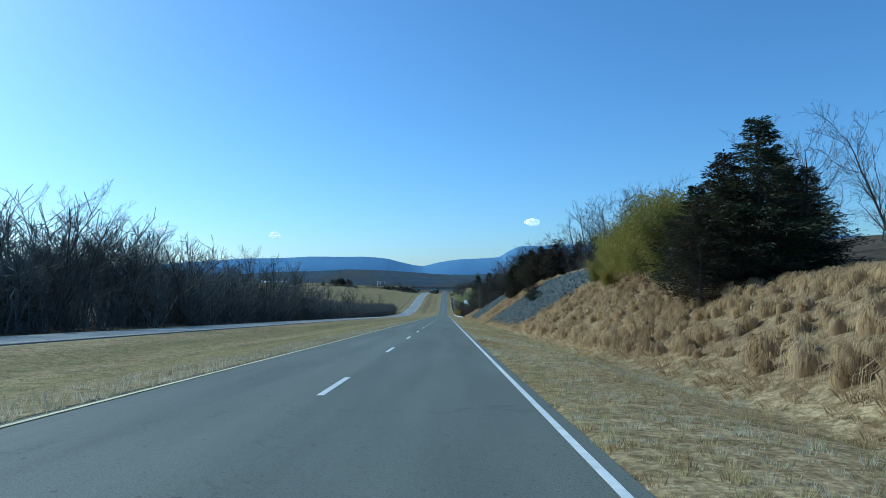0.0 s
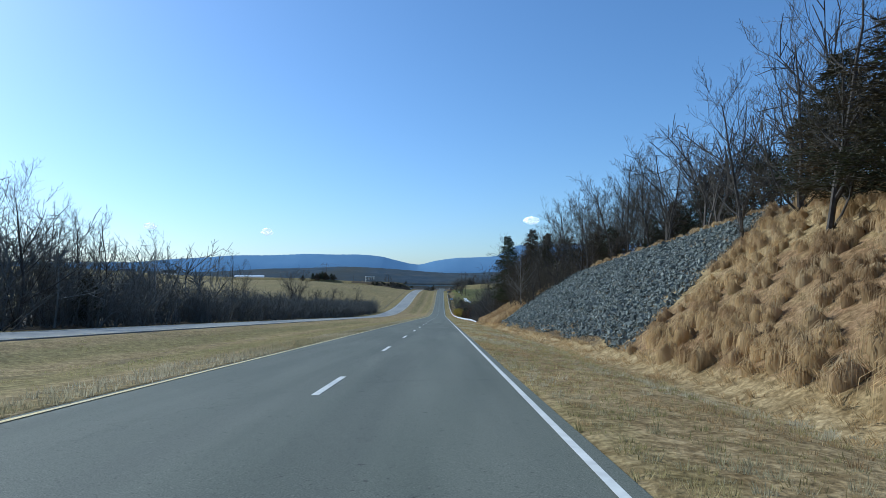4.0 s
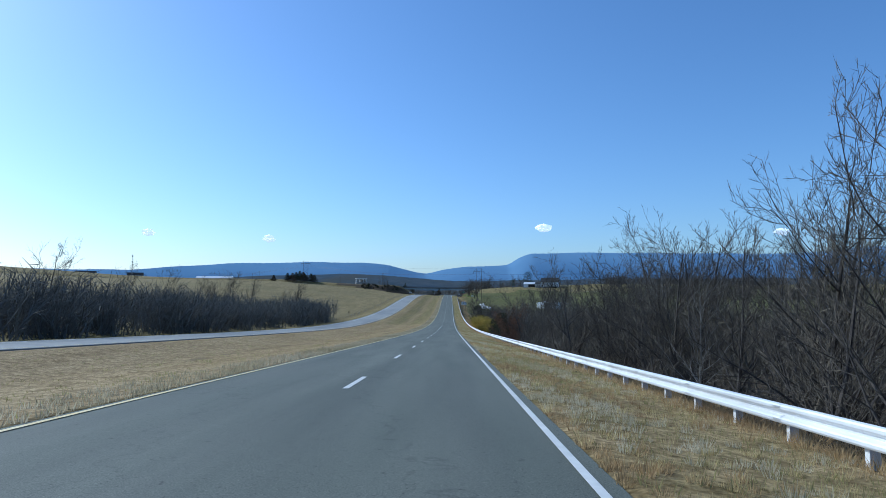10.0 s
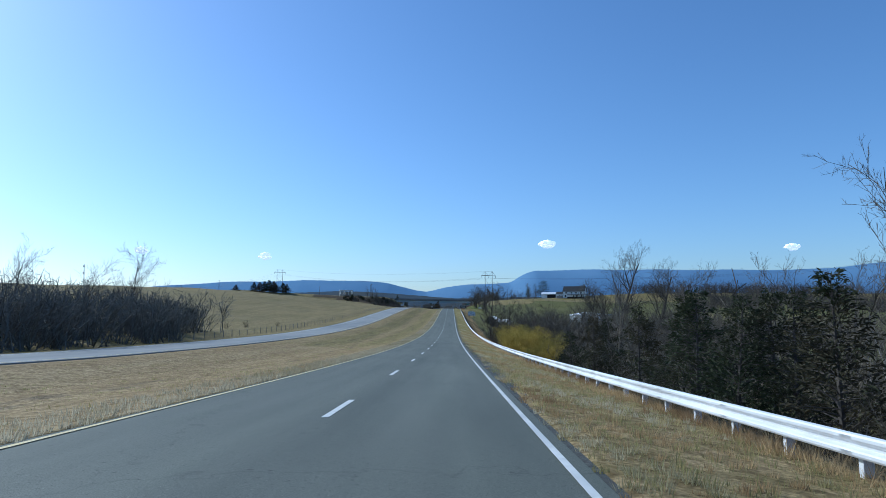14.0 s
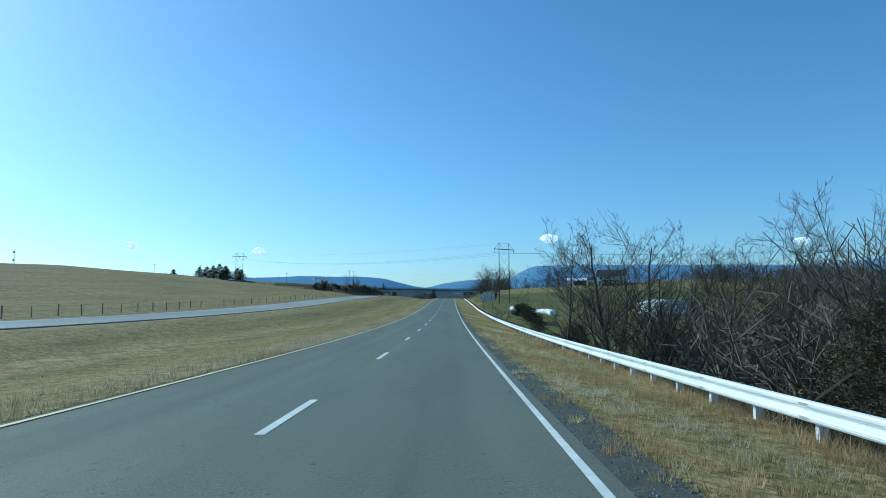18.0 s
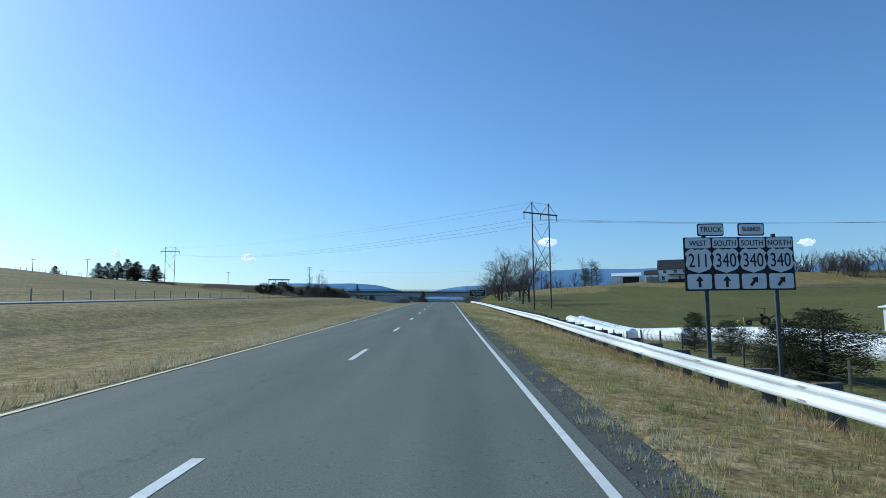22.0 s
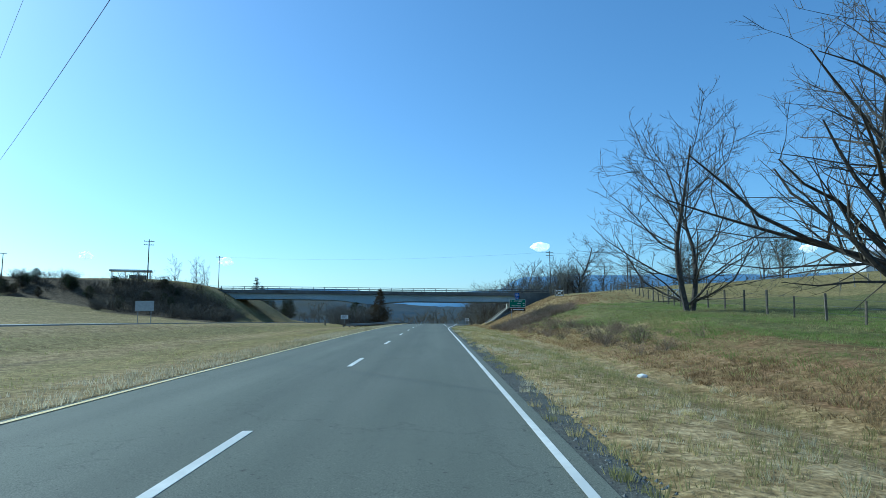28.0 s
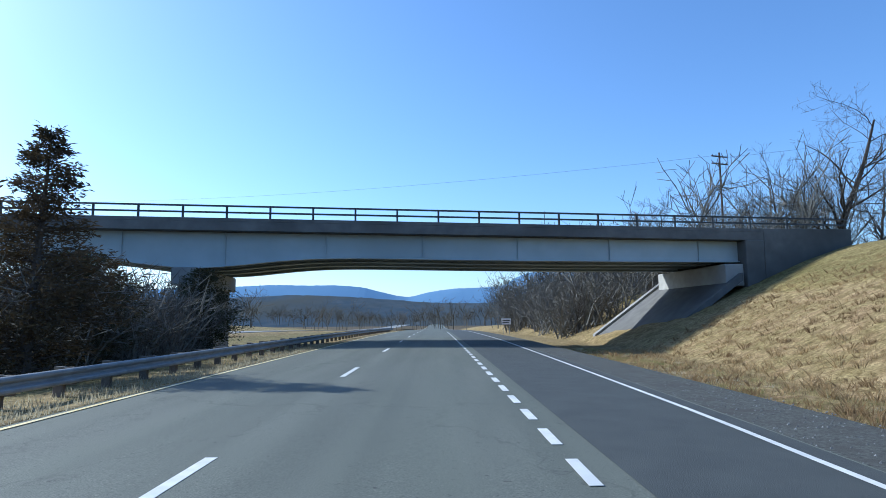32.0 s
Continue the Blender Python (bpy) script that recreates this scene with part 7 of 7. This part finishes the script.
grass("bank_grass", X[keep], Y[keep], gr_r.uniform(.12, .4, keep.sum()), "shorter dry grass between the tussocks", M_STRAW, 18, .005, .3, 12, .6, True)
# ditch tufts at the toe of the bank
n = 1500
X, Y = gr_r.normal(9.0, .45, n), gr_r.uniform(-8, 228, n)
grass("ditch_grass", X, Y, gr_r.uniform(.1, .28, n), "rough dry grass along the ditch", M_STRAW, 40, .0035, .2, 3, .6)
# verge on the right, all along
n = 38000
Y = gr_r.uniform(0, 935, n)
X = pave_right(Y) + .06 + gr_r.random(n) ** 1.15 * np.where(Y < 230, 4.9, np.where(Y < 770, 4.2, 5.2))
gsh = (Y > 380) & (X < gravel_out(Y) + .05 - .3 * np.abs(gr_r.normal(0, 1, n)) + .12 * np.sin(Y * 1.7))
X, Y = X[~gsh], Y[~gsh]
tone = np.sin(X * 2.1 + .3 * Y) + np.sin(Y * .47 + X) + gr_r.normal(0, .9, len(X)) - .4 * (Y > 380)
tall_here = np.where(Y < 220, .8, 1.0)
for pick, mt, lb, sd in ((tone > .5, M_PALE, "bleached dry tufts of verge grass beside the pavement", 4), ((tone <= .5) & (tone > -.7), M_TURF, "short dry yellow verge grass beside the pavement", 31), ((tone <= -.7) & (Y < 540), M_STRAW, "brown dry tufts of verge grass beside the pavement", 32), ((tone <= -.7) & (Y >= 540), M_OLIVE, "olive tufts of verge grass beside the pavement", 36)):
    grass("verge_grass", X[pick], Y[pick], (tall_here * gr_r.uniform(.07, .2, len(X)))[pick], lb, mt, 30, .0055, .095, sd, .4, True)
# loose stones on the gravel strip
n = 26000
Y = gr_r.uniform(400, 925, n)
X = pave_right(Y) + (gravel_out(Y) + .15 - pave_right(Y)) * gr_r.random(n)
R = gr_r.uniform(.008, .024, n)
Z = np.array([float(road_z(y)) for y in Y]) - CROWN * X - .014
turn = gr_r.uniform(0, 6.28, n)
rim = [(R * gr_r.uniform(.7, 1.3, n) * np.cos(turn + k * 1.571), R * gr_r.uniform(.7, 1.3, n) * np.sin(turn + k * 1.571)) for k in range(4)]
V = np.stack([np.stack([X + a, Y + b, Z], 1) for a, b in rim] + [np.stack([X + .3 * R, Y, Z + R * 1.1], 1)], 1).reshape(-1, 3)
F = [(5 * i + k, 5 * i + (k + 1) % 4, 5 * i + 4) for i in range(n) for k in range(4)]
tagged(raw_mesh("gravel_stones", V.tolist(), F, M_STONES), "loose grey stones scattered on the gravel shoulder", "gravel", kind="stuff")
# rough pale strip along the median edge
n = 24000
Y = gr_r.uniform(0, 935, n)
X = -3.86 - gr_r.random(n) ** 1.5 * 2.0
grass("median_edge_grass", X, Y, gr_r.uniform(.09, .25, n), "pale rough grass along the median edge of the road", M_PALE, 8, .011, .14, 5, .4, True)
# median further in, thinner
n = 14000
Y = gr_r.uniform(0, 930, n)
X = gr_r.uniform(-20.5, -6, n)
grass("median_grass", X, Y, gr_r.uniform(.04, .1, n), "short winter grass across the median", M_TURF, 7, .012, .25, 6, .5, True)
# beyond the rail and on the cut towards the bridge
n = 7000
Y, X = gr_r.uniform(232, 770, n), gr_r.uniform(7.3, 12.5, n)
grass("embankment_grass", X, Y, gr_r.uniform(.15, .5, n), "tall dry grass below the guard rail", M_STRAW, 10, .014, .2, 7, .7, True)
n = 11000
Y = gr_r.uniform(240, 766, n)
X = rail_x(Y) + .15 + gr_r.normal(0, .3, n)
grass("rail_grass", X, Y, gr_r.uniform(.2, .42, n) * np.where(Y > 545, .5, 1), "uncut dry grass standing along the foot of the guard rail", M_STRAW, 12, .006, .16, 28, .5, True)
n = 14000
Y, X = gr_r.uniform(768, 932, n), gr_r.uniform(9.3, 27, n)
gg = (Y > 800) & (Y < 850) & (X > 10.5) & (gr_r.random(n) < .75)
late = (Y > 856) & ~gg & (X > gravel_out(Y) + .1)
gg = gg | (Y > 856)
grass("cut_grass", X[late], Y[late], gr_r.uniform(.08, .24, late.sum()), "golden brown dry grass on the bank beside the overpass", M_STRAW, 14, .007, .24, 29, .5, True)
grass("cut_grass", X[~gg], Y[~gg], gr_r.uniform(.07, .22, (~gg).sum()), "dry tussock grass on the cut bank before the overpass", M_OLIVE, 10, .010, .26, 8, .5, True)
far_woods("bramble", scatter(330, 9.6, 17, 848, 865, .5, .95), "low dark brown bramble tangle over the cut bank", M_BRAMBLE, 17, BUSH, 1.5)
n = 21000
Y, X = gr_r.uniform(797, 853, n), gr_r.uniform(11.2, 26, n)
patch = np.sin(X * .9 + Y * .35) + np.sin(Y * .21 - X * .5) + gr_r.normal(0, .7, n) > -.3
grass("green_grass", X[patch], Y[patch], gr_r.uniform(.06, .2, patch.sum()), "fresh green grass with pale stalks on the cut bank", M_GREEN, 14, .007, .2, 33, .6, True)
far_woods("bramble", scatter(110, 9.9, 13.2, 808, 850, .35, .75), "low brown bramble along the foot of the green bank", M_BRAMBLE, 34, BUSH, 1.5)
# browner taller tufts scattered through the short grass
n = 30000
Y = gr_r.uniform(0, 935, n)
X = pave_right(Y) + .2 + gr_r.random(n) * np.where(Y < 230, 4.6, np.where(Y < 770, 3.4, 5.0))
grass("verge_tufts", X, Y, np.where(Y < 220, .7, 1.0) * gr_r.uniform(.08, .2, n), "olive tufts standing in the dry verge grass", M_OLIVE, 9, .006, .12, 21, .45, True)
n = 14000
Y, X = gr_r.uniform(0, 930, n), gr_r.uniform(-21, -5, n)
X = X + .8 * np.sin(Y * .05)
grass("median_tufts", X, Y, gr_r.uniform(.06, .15, n), "olive tufts scattered over the median", M_OLIVE, 8, .012, .22, 22, .5, True)
n = 5000
Y, X = gr_r.uniform(790, 932, n), gr_r.uniform(9.0, 24, n)
X = np.where(Y < 852, 9 + (X - 9) * .2, X)
grass("cut_tufts", X, Y, np.where(Y < 855, .55, 1) * gr_r.uniform(.12, .34, n), "golden brown tussocks on the cut bank", M_STRAW, 18, .010, .14, 23, .6)
n = 3500
Y, X = gr_r.uniform(775, 932, n), gr_r.uniform(9.4, 22, n)
grass("cut_tufts", X, Y, gr_r.uniform(.06, .16, n), "dark brown dead grass on the cut bank", M_BROWN, 9, .009, .2, 24, .5, True)
n = 5000
X, Y = gr_r.uniform(9.0, 21, n), gr_r.uniform(-8, 228, n)
keep = ~in_rocks(X, Y)
grass("bank_tufts", X[keep], Y[keep], gr_r.uniform(.12, .32, keep.sum()), "dark brown dead grass among the straw tufts", M_BROWN, 26, .004, .2, 25, .6, True)


# ---- loose rock on the bank ----
def rock_shape(seed):
    """An angular broken block: a cube with its corners pushed about."""
    r = np.random.default_rng(seed)
    V = np.array([(x, y, z) for x in (-1, 1) for y in (-1, 1) for z in (-1, 1)], float) * .8
    V = V * r.uniform(.55, 1.25, (8, 1)) * r.uniform(.6, 1.2, 3) + r.normal(0, .12, (8, 3))
    F = np.array([(0, 1, 3, 2), (4, 6, 7, 5), (0, 4, 5, 1), (2, 3, 7, 6), (0, 2, 6, 4), (1, 5, 7, 3)])
    return V, F


SHAPES = [rock_shape(s) for s in range(10)]
slope_y = gr_r.uniform(52, 192, 120000)
slope_x = gr_r.uniform(9.2, 19, 120000)
ok = in_rocks(slope_x, slope_y)
slope_x, slope_y = slope_x[ok], slope_y[ok]
N = len(slope_x)
size = gr_r.uniform(.03, .082, N) * (1 + .7 * (gr_r.random(N) < .06))
heap = ground_z(slope_x, slope_y) + size * gr_r.uniform(-.3, 1.7, N)
RB = tagged(new("rock_bank"), "steep bank face covered in loose angular grey riprap rock", "rock bank")
RB.matrix_basis = pose(9.5, 75, gz(9.5, 75))
rock_meshes = [mesh_from("rock", V, F, M_ROCK) for V, F in SHAPES]
# random turns from unit quaternions
q = gr_r.normal(size=(N, 4))
q /= np.linalg.norm(q, axis=1, keepdims=True)
w, x, y, z = q.T
TURN = np.stack([1 - 2 * (y * y + z * z), 2 * (x * y - z * w), 2 * (x * z + y * w), 2 * (x * y + z * w), 1 - 2 * (x * x + z * z), 2 * (y * z - x * w), 2 * (x * z - y * w), 2 * (y * z + x * w), 1 - 2 * (x * x + y * y)], 1).reshape(-1, 3, 3)
near = np.argsort(slope_x + .5 * np.abs(slope_y - np.where(slope_y < 115, 72, 160)))[:280]
is_near = np.zeros(N, bool)
is_near[near] = True
SPOT = np.stack([slope_x, slope_y, heap], 1)
for i in near:
    ob = new("rock", rock_meshes[i % 10])
    ob.parent = RB
    m = Matrix([list(row) for row in TURN[i]]).to_4x4()
    ob.matrix_basis = Matrix.Translation(Vector(SPOT[i]) - RB.matrix_basis.translation) @ m @ Matrix.Scale(float(size[i]), 4)
RV, RF, base_i = [], [], 0
for k, (V, F) in enumerate(SHAPES):
    sel = np.where((np.arange(N) % 10 == k) & ~is_near)[0]
    P = np.einsum("nij,vj->nvi", TURN[sel], V) * size[sel][:, None, None] + SPOT[sel][:, None, :]
    RV.append(P.reshape(-1, 3))
    RF.append((F[None] + np.arange(len(sel))[:, None, None] * 8).reshape(-1, 4) + base_i)
    base_i += len(sel) * 8
loose = raw_mesh("loose_rock", np.concatenate(RV) - np.array(RB.matrix_basis.translation), np.concatenate(RF), M_ROCK, RB)
loose["kind"] = "stuff"

X, Y = slope_x[::26], slope_y[::26]
keep = gr_r.random(len(X)) < np.where(Y < 110, .35 + .65 * (X < 12.5), .25)
grass("rock_grass", X[keep], Y[keep], gr_r.uniform(.12, .36, keep.sum()), "thin bleached grass growing among the loose rock", M_PALE, 14, .006, .2, 27, .6, True)

# scraps by the road
for x, y in ((8.3, 803), (9.2, 768)):
    bm = bmesh.new()
    bmesh.ops.create_icosphere(bm, subdivisions=1, radius=.13, matrix=Matrix.Diagonal((1.4, 1, .6, 1)))
    ob = part("litter", bm, M_SIGN_WHITE, m=pose(x, y, gz(x, y) + .05, 0, 0, x * 40))
    tagged(ob, "crumpled pale scrap of litter lying in the verge grass", "litter", "verge litter")
